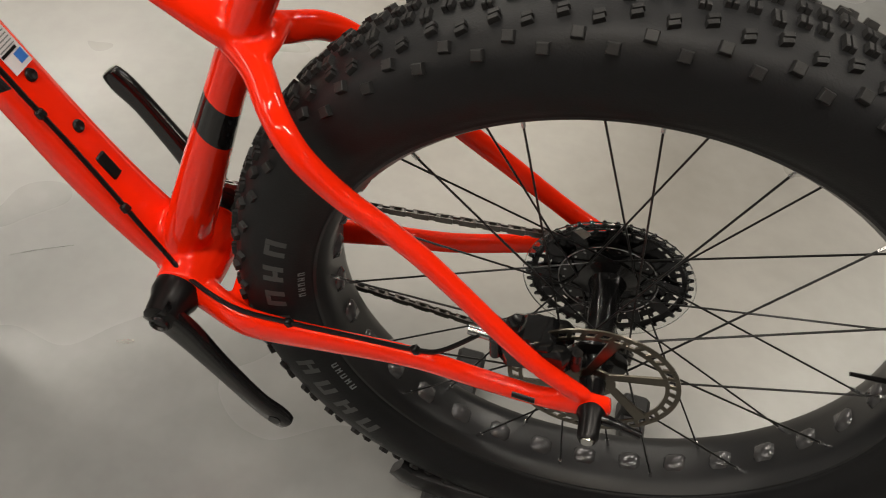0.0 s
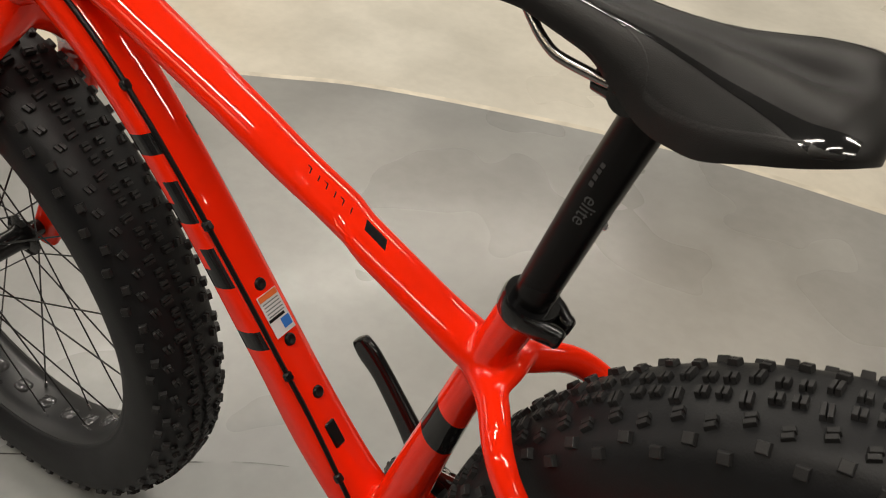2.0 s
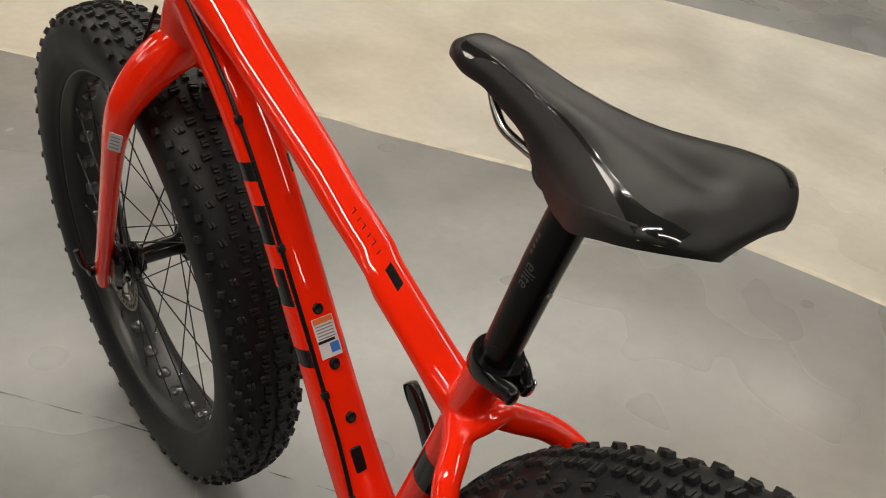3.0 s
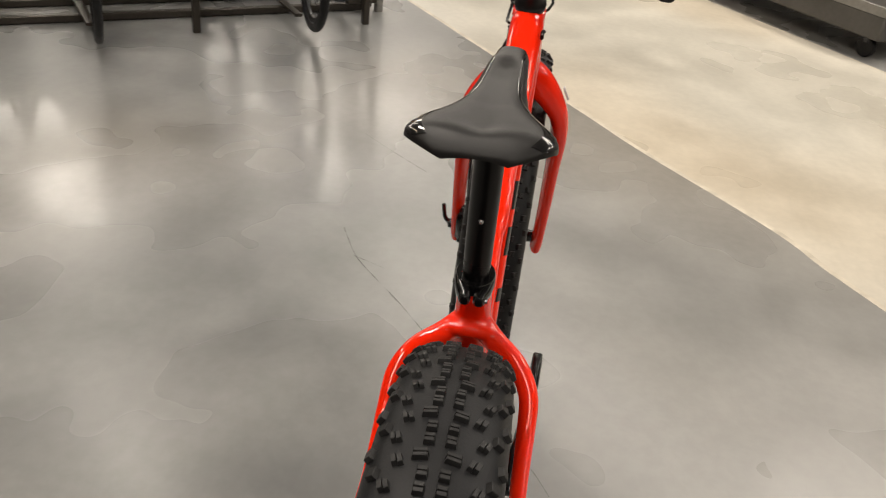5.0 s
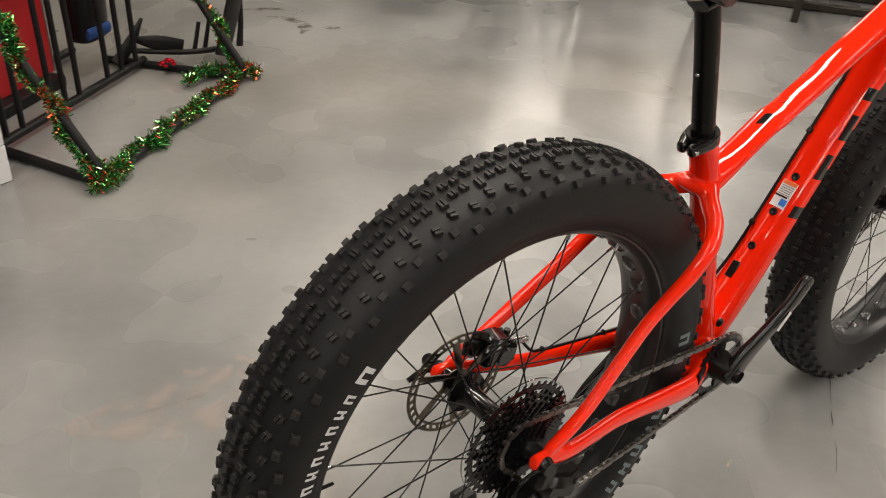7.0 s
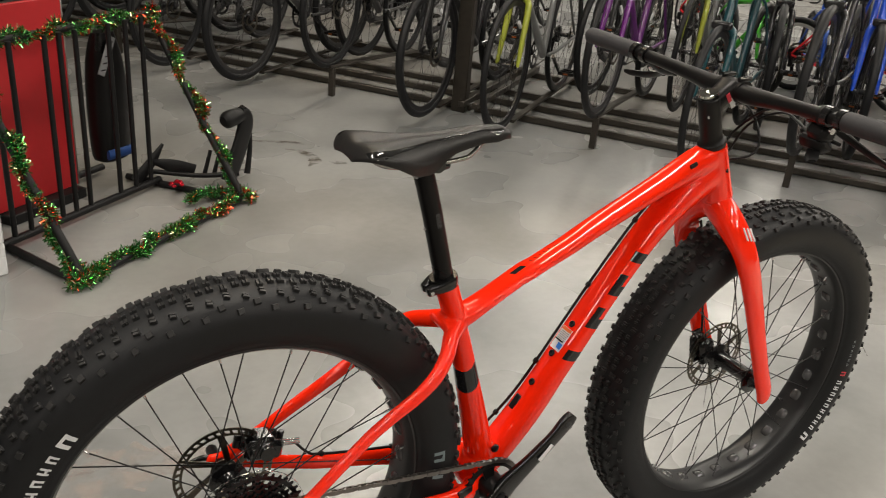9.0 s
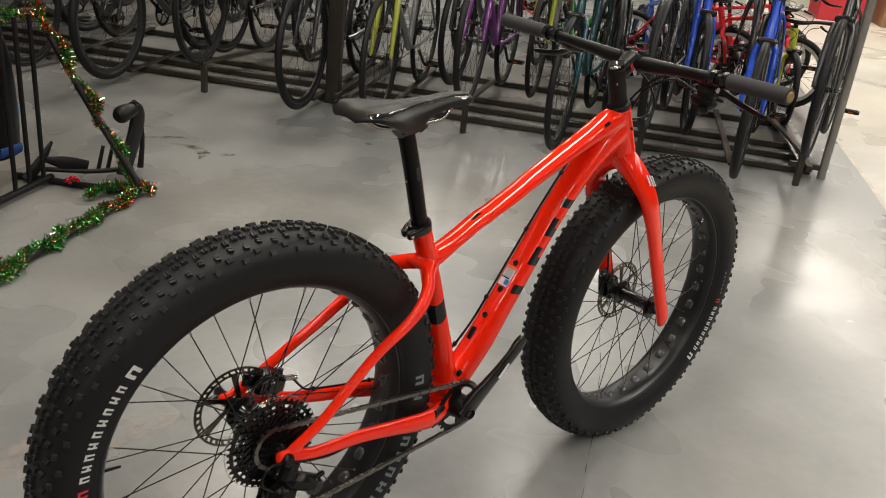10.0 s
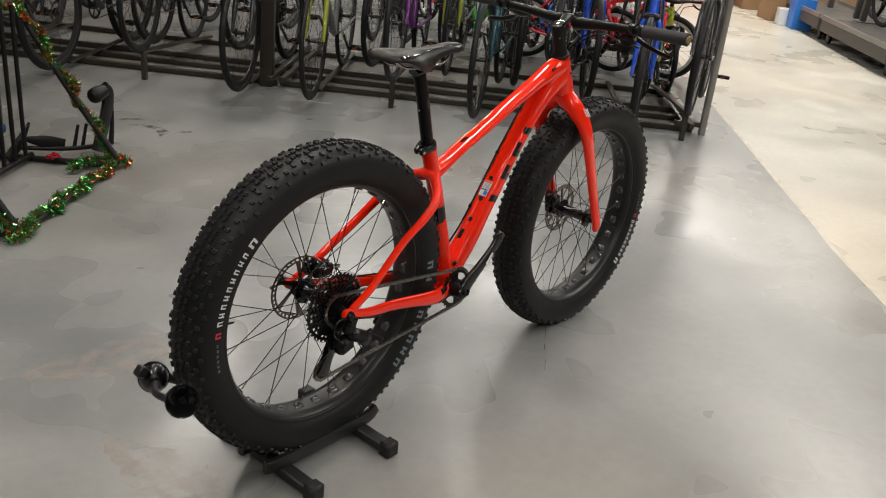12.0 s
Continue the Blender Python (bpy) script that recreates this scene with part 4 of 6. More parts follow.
for p in ((0.735, 0.0222, 0.762), (0.655, 0.0213, 0.6475), (0.566, 0.0218, 0.5085), (0.497, 0.0285, 0.414), (0.308, 0.0745, 0.3605), (0.175, 0.0795, 0.381)):
    part("hose_clip", Geo().box(p, (0.010, 0.0085, 0.0085), Matrix.Rotation(radians(-50), 4, "Y"), 0.002), M_BLACK_SATIN, bike)
part("shift_cable", Geo().tube([(0.16, -0.083, 0.360, 0.0024), (0.10, -0.094, 0.364, 0.0024), (0.04, -0.108, 0.385, 0.0024), (-0.03, -0.112, 0.405, 0.0024), (-0.050, -0.11, 0.375, 0.0024), (-0.025, -0.105, 0.345, 0.0024)], n=8), M_BLACK_SATIN, bike)

# bolts, patches and labels on the frame
part("frame_slot", Geo().tube([(0.074, 0.1025, 0.387, 0.0030, 0.0042), (0.052, 0.1060, 0.391, 0.0030, 0.0042)], 4, n=12), M_BLACK_SATIN, bike)
for p in ((0.617, 0, 0.585), (0.582, 0, 0.533), (0.547, 0, 0.481)):
    b = part("bottle_bolt", Geo().lathe([(0.0, 0.0068), (0.0014, 0.0064), (0.0026, 0.005), (0.0014, 0.0028), (0.0010, 0.0)], axis="z", n=18), M_BLACK_SATIN, bike, at=Matrix.Translation(V(p) - DT_N * 0.0004) @ Vector(-DT_N).to_track_quat("Z", "Y").to_matrix().to_4x4())
lab_m = Matrix.Translation(V(0.599, 0, 0.5587) - DT_N * 0.0010) @ Matrix(((DT_D[0], 0, -DT_N[0], 0), (0, 1, 0, 0), (DT_D[2], 0, -DT_N[2], 0), (0, 0, 0, 1)))
lab = part("info_label", Geo().box((0, 0, 0), (0.046, 0.026, 0.0006)), M_WHITE, bike, "white printed information sticker", at=lab_m)
part("label_heading", Geo().box((0.0195, 0, 0.0006), (0.006, 0.024, 0.0004)), M_ORANGEPRINT, lab)
part("label_block", Geo().box((-0.013, -0.006, 0.0006), (0.011, 0.011, 0.0004)), M_BLUEPRINT, lab)
part("label_bar", Geo().box((-0.004, 0.002, 0.0006), (0.003, 0.021, 0.0004)), M_BLACK_SATIN, lab)
for k in range(5):
    part("label_line", Geo().box((0.0135 - 0.0035 * k, 0, 0.0006), (0.0011, 0.021, 0.0003)), M_GREYPRINT, lab)
patch_m = Matrix.Translation(V(0.521, 0, 0.4435) - DT_N * 0.0012) @ Matrix(((DT_D[0], 0, -DT_N[0], 0), (0, 1, 0, 0), (DT_D[2], 0, -DT_N[2], 0), (0, 0, 0, 1)))
part("frame_patch", Geo().box((0, 0.006, 0), (0.030, 0.014, 0.004), None, 0.0018), M_BLACK_SATIN, bike, "black rubber frame plug", at=patch_m)
part("cable_port", Geo().tube([(0.790, -0.0262, 0.8735, 0.003, 0.0045), (0.802, -0.0262, 0.8785, 0.003, 0.0045)], 4, n=12), M_BLACK_SATIN, bike)
for p in ((0.462, -0.031, 0.385),):
    part("frame_plug", Geo().ball(p, 0.008, 10, (1, 0.6, 1)), M_BLACK_SATIN, bike)
part("chainstay_guard", Geo().tube([(0.395, -0.062, 0.328, 0.0045, 0.020), (0.375, -0.0705, 0.331, 0.0045, 0.0215), (0.362, -0.0750, 0.332, 0.0045, 0.021)], 6, n=12, power=3), M_BLACK_SATIN, bike)

# seat clamp, post and saddle
zdir = Vector(ST_D).to_track_quat("Z", "Y").to_matrix().to_4x4()
clamp = part("seat_clamp", Geo().lathe([(-0.009, 0.0195), (-0.009, 0.0225), (-0.008, 0.0232), (0.006, 0.0232), (0.0085, 0.0220), (0.0085, 0.0160)], axis="z", n=32), M_BLACK_GLOSS, bike, "black bolted seat clamp", at=Matrix.Translation((0.3395, 0, 0.720)) @ zdir)
back = Vector((-0.963, 0, -0.27))
for sy in (1, -1):
    cc = V(0.3395, 0, 0.7195)
    part("clamp_ear", Geo().tube([(*(cc + V(back) * 0.004 + V(0, 0.0185 * sy, 0)), 0.0050, 0.0095), (*(cc + V(back) * 0.017 + V(0, 0.0140 * sy, 0)), 0.0070, 0.0090), (*(cc + V(back) * 0.027 + V(0, 0.0088 * sy, -0.001)), 0.0074, 0.0085), (*(cc + V(back) * 0.033 + V(0, 0.0085 * sy, -0.001)), 0.0066, 0.0078), (*(cc + V(back) * 0.0355 + V(0, 0.0085 * sy, -0.001)), 0.0040, 0.0055)], 14, n=16, power=3.0), M_BLACK_GLOSS, bike)
for k in (0.020, 0.030):
    part("clamp_bolt", Geo().rod(V(0.3395, -0.018, 0.7185) + V(back) * k, V(0.3395, -0.0125, 0.7185) + V(back) * k, 0.0030, n=12), M_STEEL, bike)
p0, p1 = V(0.3455, 0, 0.700), V(0.3455, 0, 0.700) + ST_D * 0.232
post = part("seatpost", Geo().tube([(*p0, 0.0158), (*(p0 + 0.95 * (p1 - p0)), 0.0158), (*p1, 0.0150)], 8, n=28), M_POST, bike, "long black seatpost")


def word_on_post(word, along, angle, size):
    """Lettering that runs up the round post."""
    cu = bpy.data.curves.new("lettering", "FONT")
    cu.body, cu.size, cu.resolution_u = word, size, 3
    ob = bpy.data.objects.new("lettering", cu)
    bm = bmesh.new()
    bm.from_mesh(ob.to_mesh())
    bmesh.ops.triangulate(bm, faces=bm.faces[:])
    bmesh.ops.subdivide_edges(bm, edges=bm.edges[:], cuts=4, use_grid_fill=True)
    side_v = Vector((0, 1, 0))
    fore = Vector(ST_D).cross(side_v)
    g = Geo()
    vs = []
    bm.verts.index_update()
    for v in bm.verts:
        a_ = angle - v.co.y / 0.0158
        c_ = V(*p0) + ST_D * (along - v.co.x)
        d_ = fore * math.cos(a_) + side_v * math.sin(a_)
        vs.append(tuple(c_ + V(*d_) * 0.01605))
    g.add(vs, [tuple(v.index for v in p.verts) for p in bm.faces])
    bm.free()
    ob.to_mesh_clear()
    bpy.data.objects.remove(ob)
    return g


for a_ in (-1.45, 1.75):
    part("post_print", word_on_post("elite", 0.150, a_, 0.015), M_DIMPRINT, post, "grey printed lettering")
for k in range(4):
    part("post_mark", Geo().box(p0 + ST_D * (0.158 + 0.006 * k) + V(0.004, 0.0153, 0.001), (0.003, 0.0006, 0.004), Matrix.Rotation(radians(-15.6), 4, "Y") @ Matrix.Rotation(radians(-14), 4, "Z")), M_DARKPRINT, post)
part("post_bolt", Geo().ball(p0 + ST_D * 0.125 - V(0.0152, 0, 0.004), 0.003, 8), M_STEEL, post)
part("post_head", Geo().tube([(0.268, 0, 0.918, 0.017, 0.010), (0.292, 0, 0.926, 0.020, 0.014), (0.322, 0, 0.926, 0.016, 0.009)], n=16).tube([(0.295, -0.030, 0.934, 0.011), (0.295, 0.030, 0.934, 0.011)], 3, n=16, side=(0, 0, 1)), M_BLACK_GLOSS, post)
for sy in (1, -1):
    part("saddle_rail", Geo().tube([(0.185, 0.020 * sy, 0.955, 0.0036), (0.215, 0.022 * sy, 0.940, 0.0036), (0.26, 0.022 * sy, 0.936, 0.0036), (0.33, 0.022 * sy, 0.936, 0.0036), (0.355, 0.020 * sy, 0.942, 0.0036), (0.385, 0.008 * sy, 0.964, 0.0036)], n=10), M_RAIL, bike, "dark steel saddle rail")

XS = np.linspace(0, 1, 71) ** 1.5


def saddle_half(u):
    return float(np.interp(u, [0, 0.03, 0.08, 0.15, 0.22, 0.3, 0.4, 0.5, 0.62, 0.78, 0.92, 0.975, 1.0], [0.049, 0.059, 0.0665, 0.0685, 0.0665, 0.060, 0.047, 0.035, 0.027, 0.0225, 0.0200, 0.016, 0.008]))


def saddle_top(u):
    return float(np.interp(u, [0, 0.08, 0.2, 0.4, 0.6, 0.8, 0.95, 1.0], [0.970, 0.977, 0.979, 0.977, 0.975, 0.977, 0.976, 0.966]))


def saddle_drop(u):
    return float(np.interp(u, [0, 0.05, 0.1, 0.2, 0.3, 0.42, 0.48, 0.6, 0.8, 0.9, 1.0], [0.009, 0.013, 0.018, 0.029, 0.042, 0.049, 0.046, 0.027, 0.021, 0.021, 0.010]))


def smooth_curve(fn, u, w=0.05):
    return sum(fn(min(1, max(0, u + d))) * k for d, k in ((-w, 1), (-w / 2, 2), (0, 3), (w / 2, 2), (w, 1))) / 9


def saddle_form(u):
    """Half width, crown height, skirt edge height and squareness of the cross-section."""
    w, z0, dr = (smooth_curve(fn, u, 0.03) for fn in (saddle_half, saddle_top, saddle_drop))
    blunt = math.sqrt(max(0.0, 1 - (1 - min(1.0, u / 0.11)) ** 2))
    z0 -= 0.013 * (1 - blunt)
    return w * (0.60 + 0.40 * blunt), z0, z0 - dr * (0.35 + 0.65 * blunt), float(np.interp(u, [0, 0.12, 0.4, 0.6, 1], [0.55, 0.6, 0.95, 0.8, 0.8]))


def saddle_skin(u, y):
    w, z0, zl, e = saddle_form(u)
    return zl + (z0 - zl) * max(0.0, 1 - min(1.0, abs(y) / w) ** 2.5) ** (e / 2)


g = Geo()
rings = []
for u in XS:
    w, z0, zl, e = saddle_form(u)
    x = 0.159 + 0.268 * u
    ring = []
    for k in range(41):
        y = w * math.copysign(abs(math.sin((k - 20) / 20 * math.pi / 2)) ** 0.8, k - 20)
        groove = 0.0035 * math.exp(-((y / 0.010) ** 2)) * min(1, max(0, (u - 0.06) * 12)) * min(1, max(0, (0.78 - u) * 12))
        groove += 0.005 * math.exp(-((y / 0.024) ** 2) - ((u - 0.17) / 0.11) ** 2)
        ring.append(V(x, y, saddle_skin(u, y) - groove))
    for k in range(19):
        v = 1.0 - 2.0 * (k + 0.5) / 19
        ring.append(V(x, w * v * 0.985, zl + 0.004 * (1 - v * v) - 0.0015))
    rings.append(ring)
g.rings(rings, True)
sad = part("saddle", g, M_SADDLE, bike, "black sporty saddle with glossy side panels", sharp=60)


def saddle_line(name, rows, mat, sy, rise=0.0008):
    """A narrow inlay or seam along the saddle's skin: rows of place along, share of the half-width and the inlay's half-width."""
    gg, out = Geo(), []
    for u, q, wd in spline(rows, 28):
        w = saddle_form(u)[0]
        x, y = 0.159 + 0.268 * u, w * q
        out.append([(x, sy * min(w * 0.995, y + e * wd), saddle_skin(u, min(w * 0.995, y + e * wd)) + rise * (1 - 0.6 * abs(e))) for e in (-1, -0.4, 0.4, 1)])
    gg.add([p for r_ in out for p in r_], [(i * 4 + j, i * 4 + j + 1, i * 4 + 5 + j, i * 4 + 4 + j) for i in range(27) for j in range(3)])
    return part(name, gg, mat, sad)


for sy in (1, -1):
    saddle_line("saddle_gloss_panel", [(0.62, 0.62, 0.0008), (0.47, 0.58, 0.0012), (0.36, 0.62, 0.0018), (0.27, 0.70, 0.0028), (0.19, 0.80, 0.0042), (0.13, 0.87, 0.0062), (0.08, 0.90, 0.0080), (0.045, 0.88, 0.0050)], M_INLAY, sy)
    saddle_line("saddle_gloss_panel", [(0.93, 0.72, 0.0022), (0.88, 0.78, 0.0030), (0.83, 0.70, 0.0016), (0.74, 0.66, 0.0008), (0.62, 0.64, 0.0007), (0.55, 0.66, 0.0006)], M_INLAY, sy)
    saddle_line("saddle_seam", [(0.55, 0.66, 0.0006), (0.50, 0.74, 0.0006), (0.47, 0.84, 0.0006), (0.46, 0.92, 0.0006), (0.46, 0.97, 0.0006)], M_KNOB, sy, 0.0005)
    saddle_line("saddle_seam", [(0.46, 0.955, 0.0006), (0.34, 0.950, 0.0007), (0.22, 0.945, 0.0007), (0.12, 0.935, 0.0006)], M_KNOB, sy, 0.0006)

# headset, stem, handlebar
M_SHIFTER = material("shifter_plastic", (0.006, 0.006, 0.0065), 0.5, vary=0.25, bump=0.1, spec=0.2)
stem = part("stem", Geo().tube([(0.8575, 0, 0.900, 0.024), (0.8545, 0, 0.908, 0.0255), (0.850, 0, 0.918, 0.0200), (0.838, 0, 0.950, 0.0195), (0.826, 0, 0.983, 0.0195), (0.8235, 0, 0.990, 0.0175)], n=24).tube([(0.830, 0, 0.970, 0.017, 0.018), (0.850, 0, 0.990, 0.018, 0.017), (0.872, 0, 1.006, 0.024, 0.019)], n=18, power=3), M_BLACK_SATIN, bike, "black stem with spacers")
part("top_cap", Geo().lathe([(-0.001, 0.0175), (0.003, 0.0165), (0.004, 0.010), (0.002, 0.004), (0.002, 0.0)], axis="z", n=24), M_CHROME, stem, at=Matrix.Translation((0.8215, 0, 0.9955)) @ Vector((-0.37, 0, 0.93)).to_track_quat("Z", "Y").to_matrix().to_4x4())
part("stem_sticker", Geo().box((0.866, -0.0185, 0.985), (0.018, 0.0012, 0.020), Matrix.Rotation(radians(-35), 4, "Y"), 0.0004), M_WHITE, stem, "small white and red sticker")
part("stem_sticker_mark", Geo().box((0.852, -0.0188, 0.992), (0.008, 0.0014, 0.018), Matrix.Rotation(radians(-35), 4, "Y"), 0.0004), M_REDPRINT, stem)
for z in (0.958, 0.975):
    part("stem_bolt", Geo().rod((0.822, -0.014, z), (0.822, 0.014, z), 0.0035, n=10), M_STEEL, stem)
BC = V(0.872, 0, 1.002)
part("face_plate", Geo().tube([(*(BC + V(0.004, -0.027, 0)), 0.0200), (*(BC + V(0.004, 0.027, 0)), 0.0200)], 3, n=20, side=(0, 0, 1)), M_BLACK_SATIN, stem)
for sy in (1, -1):
    for dx, dz in ((0.006, 0.022), (0.010, -0.020)):
        part("clamp_bolt", Geo().rod(BC + V(dx - 0.012, 0.019 * sy, dz), BC + V(dx + 0.016, 0.019 * sy, dz), 0.0042, n=10), M_BLACK_GLOSS, stem)
bar = Geo()
bar.tube([(*(BC + V(-0.018, y, 0.016)), 0.0112) for y in (-0.372,)] + [(*(BC + V(-0.012, -0.24, 0.013)), 0.0112), (*(BC + V(-0.004, -0.12, 0.006)), 0.0125), (*(BC + V(0, -0.05, 0)), 0.0159), (*BC, 0.0159), (*(BC + V(0, 0.05, 0)), 0.0159), (*(BC + V(-0.004, 0.12, 0.006)), 0.0125), (*(BC + V(-0.012, 0.24, 0.013)), 0.0112), (*(BC + V(-0.018, 0.372, 0.016)), 0.0112)], n=18, side=(0, 0, 1))
handlebar = part("handlebar", bar, M_BLACK_SATIN, bike, "wide flat black handlebar")
for sy in (1, -1):
    e = lambda y, dx=0.0, dz=0.0: BC + V(-0.012 - 0.006 * (abs(y) - 0.24) / 0.132 + dx, y, 0.0135 + 0.003 * (abs(y) - 0.24) / 0.132 + dz)
    gr = Geo().tube([(*e(0.243 * sy), 0.0150), (*e(0.25 * sy), 0.0162), (*e(0.30 * sy), 0.0160), (*e(0.365 * sy), 0.0162), (*e(0.374 * sy), 0.0150)], n=20, side=(0, 0, 1))
    grip = part("grip", gr, M_GRIP, handlebar, "grey-black rubber grip")
    part("bar_plug", Geo().tube([(*e(0.3735 * sy), 0.0110), (*e(0.377 * sy), 0.0085)], 3, n=16, side=(0, 0, 1)), material("brass_plug", (0.35, 0.25, 0.10), 0.4, metal=0.7), grip)
    part("grip_collar", Geo().tube([(*e(0.232 * sy), 0.0165), (*e(0.243 * sy), 0.0168)], 3, n=18, side=(0, 0, 1)), M_BLACK_GLOSS, grip)
    lever = part("brake_lever", Geo().tube([(*e(0.205 * sy, 0.012, -0.006), 0.0155), (*e(0.185 * sy, 0.026, -0.018), 0.0150), (*e(0.158 * sy, 0.030, -0.018), 0.0115)], n=14, side=(0, 0, 1)).tube([(*e(0.205 * sy), 0.0160), (*e(0.217 * sy), 0.0160)], 3, n=18, side=(0, 0, 1)), M_BLACK_GLOSS, handlebar, "black hydraulic brake lever")
    part("lever_blade", Geo().tube([(*e(0.195 * sy, 0.036, -0.022), 0.009, 0.008), (*e(0.225 * sy, 0.056, -0.042), 0.0075, 0.006), (*e(0.265 * sy, 0.062, -0.056), 0.0085, 0.0045), (*e(0.300 * sy, 0.052, -0.060), 0.007, 0.0045), (*e(0.312 * sy, 0.048, -0.060), 0.004, 0.003)], n=10), M_BLACK_SATIN, lever)
    part("lever_clamp_ring", Geo().rod(e(0.200 * sy, 0.018, -0.026), e(0.212 * sy, 0.018, -0.026), 0.006, n=10), M_CHROME, lever)
    part("brake_cable", Geo().tube([(*e(0.160 * sy, 0.030, -0.016), 0.0025), (*(BC + V(0.045, 0.09 * sy, -0.012)), 0.0025), (*(BC + V(0.075, 0.01 * sy, -0.045)), 0.0025), (*(BC + V(0.06, -0.035 * sy, -0.11)), 0.0025), (0.878, 0.030 if sy > 0 else -0.030, 0.858, 0.0025)], n=8), M_BLACK_SATIN, handlebar)
shifter = part("shifter", Geo().box(BC + V(0.010, -0.190, -0.020), (0.034, 0.040, 0.030), Matrix.Rotation(radians(20), 4, "Y"), 0.008).box(BC + V(0.016, -0.180, -0.042), (0.040, 0.052, 0.026), Matrix.Rotation(radians(30), 4, "Y"), 0.010).tube([(*(BC + V(-0.006, -0.196, 0.010)), 0.0165), (*(BC + V(-0.006, -0.210, 0.011)), 0.0165)], 3, n=18, side=(0, 0, 1)).tube([(*(BC + V(0.020, -0.168, -0.036)), 0.008), (*(BC + V(0.026, -0.146, -0.032)), 0.006)], 4, n=12), M_SHIFTER, handlebar, "black trigger shifter")
part("shifter_lever", Geo().tube([(*(BC + V(0.010, -0.185, -0.050)), 0.010, 0.004), (*(BC + V(-0.010, -0.200, -0.060)), 0.011, 0.004), (*(BC + V(-0.024, -0.212, -0.060)), 0.007, 0.003)], 8, n=10), M_SHIFTER, shifter)
part("shifter_lever", Geo().tube([(*(BC + V(0.028, -0.188, -0.034)), 0.007, 0.004), (*(BC + V(0.044, -0.206, -0.040)), 0.007, 0.003)], 5, n=10), M_SHIFTER, shifter)
part("gear_window", Geo().box(BC + V(0.006, -0.178, -0.002), (0.018, 0.026, 0.008), Matrix.Rotation(radians(-15), 4, "Y"), 0.002), M_BLACK_GLOSS, shifter)
for dy in (-0.200, -0.172):
    part("shifter_bolt", Geo().rod(BC + V(0.028, dy, -0.016), BC + V(0.031, dy, -0.017), 0.004, n=10), M_DARKSTEEL, shifter)
part("shift_housing", Geo().tube([(*(BC + V(0.03, -0.145, -0.030)), 0.0024), (*(BC + V(0.075, -0.06, -0.03)), 0.0024), (*(BC + V(0.085, 0.015, -0.075)), 0.0024), (*(BC + V(0.06, 0.035, -0.14)), 0.0024), (0.852, 0.029, 0.872, 0.0024)], n=8), M_BLACK_SATIN, handlebar)
part("fork_hose", Geo().tube([(0.905, 0.030, 0.83, 0.0025), (0.925, 0.055, 0.755, 0.0025), (0.955, 0.066, 0.700, 0.0025), (0.985, 0.068, 0.62, 0.0025), (1.015, 0.069, 0.52, 0.0025), (1.030, 0.066, 0.45, 0.0025)], n=8), M_BLACK_SATIN, bike)

for child in bike.children:
    if child not in (rear_wheel, front_wheel, crankset):
        settle(child)

# ---- floor stand that holds the rear wheel ----
stand = thing("bike_stand", pose(0, -0.0086, 0, 0, 0, 0.9), "black steel floor stand gripping the rear wheel of the bike", "bike stand")
for sy in (1, -1):
    part("side_rail", Geo().tube([(-0.188, 0.046 * sy, 0.050, 0.009, 0.016), (-0.13, 0.050 * sy, 0.046, 0.009, 0.018), (0.12, 0.050 * sy, 0.046, 0.009, 0.018), (0.17, 0.046 * sy, 0.060, 0.009, 0.016)], 12, n=12, power=4), M_STAND, stand)
for x in (-0.135, 0.112):
    part("cross_foot", Geo().box((x, 0, 0.021), (0.036, 0.29, 0.026), None, 0.004), M_STAND, stand)
    for sy in (1, -1):
        part("rubber_foot", Geo().box((x, 0.157 * sy, 0.021), (0.042, 0.036, 0.042), None, 0.006), M_KNOB, stand)
part("upright", Geo().tube([(-0.135, 0.075, 0.030, 0.010), (-0.15, 0.090, 0.060, 0.010), (-0.19, 0.096, 0.120, 0.010), (-0.25, 0.096, 0.195, 0.010), (-0.305, 0.092, 0.260, 0.010), (-0.352, 0.084, 0.300, 0.010)], n=14), M_STAND, stand)
part("yoke", Geo().tube([(-0.412, -0.074, 0.348, 0.008), (-0.425, -0.045, 0.338, 0.008), (-0.422, 0.02, 0.322, 0.008), (-0.388, 0.074, 0.310, 0.008)], 12, n=12, side=(0, 0, 1)), M_STAND, stand)
CUP = [(0.024, 0.0305), (0.026, 0.0325), (0.022, 0.0335), (0.010, 0.0325), (-0.006, 0.027), (-0.018, 0.017), (-0.022, 0.008), (-0.022, 0.0), (-0.012, 0.0), (-0.010, 0.008), (0.004, 0.020), (0.024, 0.0305)]
for p_, d_ in (((-0.423, -0.078, 0.354), (-0.45, -0.75, 0.42)), ((-0.386, 0.082, 0.311), (0.35, 0.80, -0.25))):
    cup = part("gripping_cup", Geo().lathe(CUP, axis="z", n=32), M_BLACK_GLOSS, stand, at=Matrix.Translation(p_) @ Vector(d_).to_track_quat("Z", "Y").to_matrix().to_4x4())
    part("cup_ring", Geo().lathe([(0.009, 0.0322), (0.009, 0.0334), (0.011, 0.0336), (0.011, 0.0322)], axis="z", n=32, closed=True), M_DARKSTEEL, cup)
    for k in range(8):
        part("cup_rib", Geo().box((0.020, 0, 0.010), (0.018, 0.002, 0.004), Matrix.Rotation(k * math.pi / 4, 4, "Z")), M_STAND, cup)
part("cup_knob", Geo().box((-0.418, 0.080, 0.343), (0.022, 0.020, 0.024), Matrix.Rotation(radians(40), 4, "Y"), 0.003), M_STAND, stand)

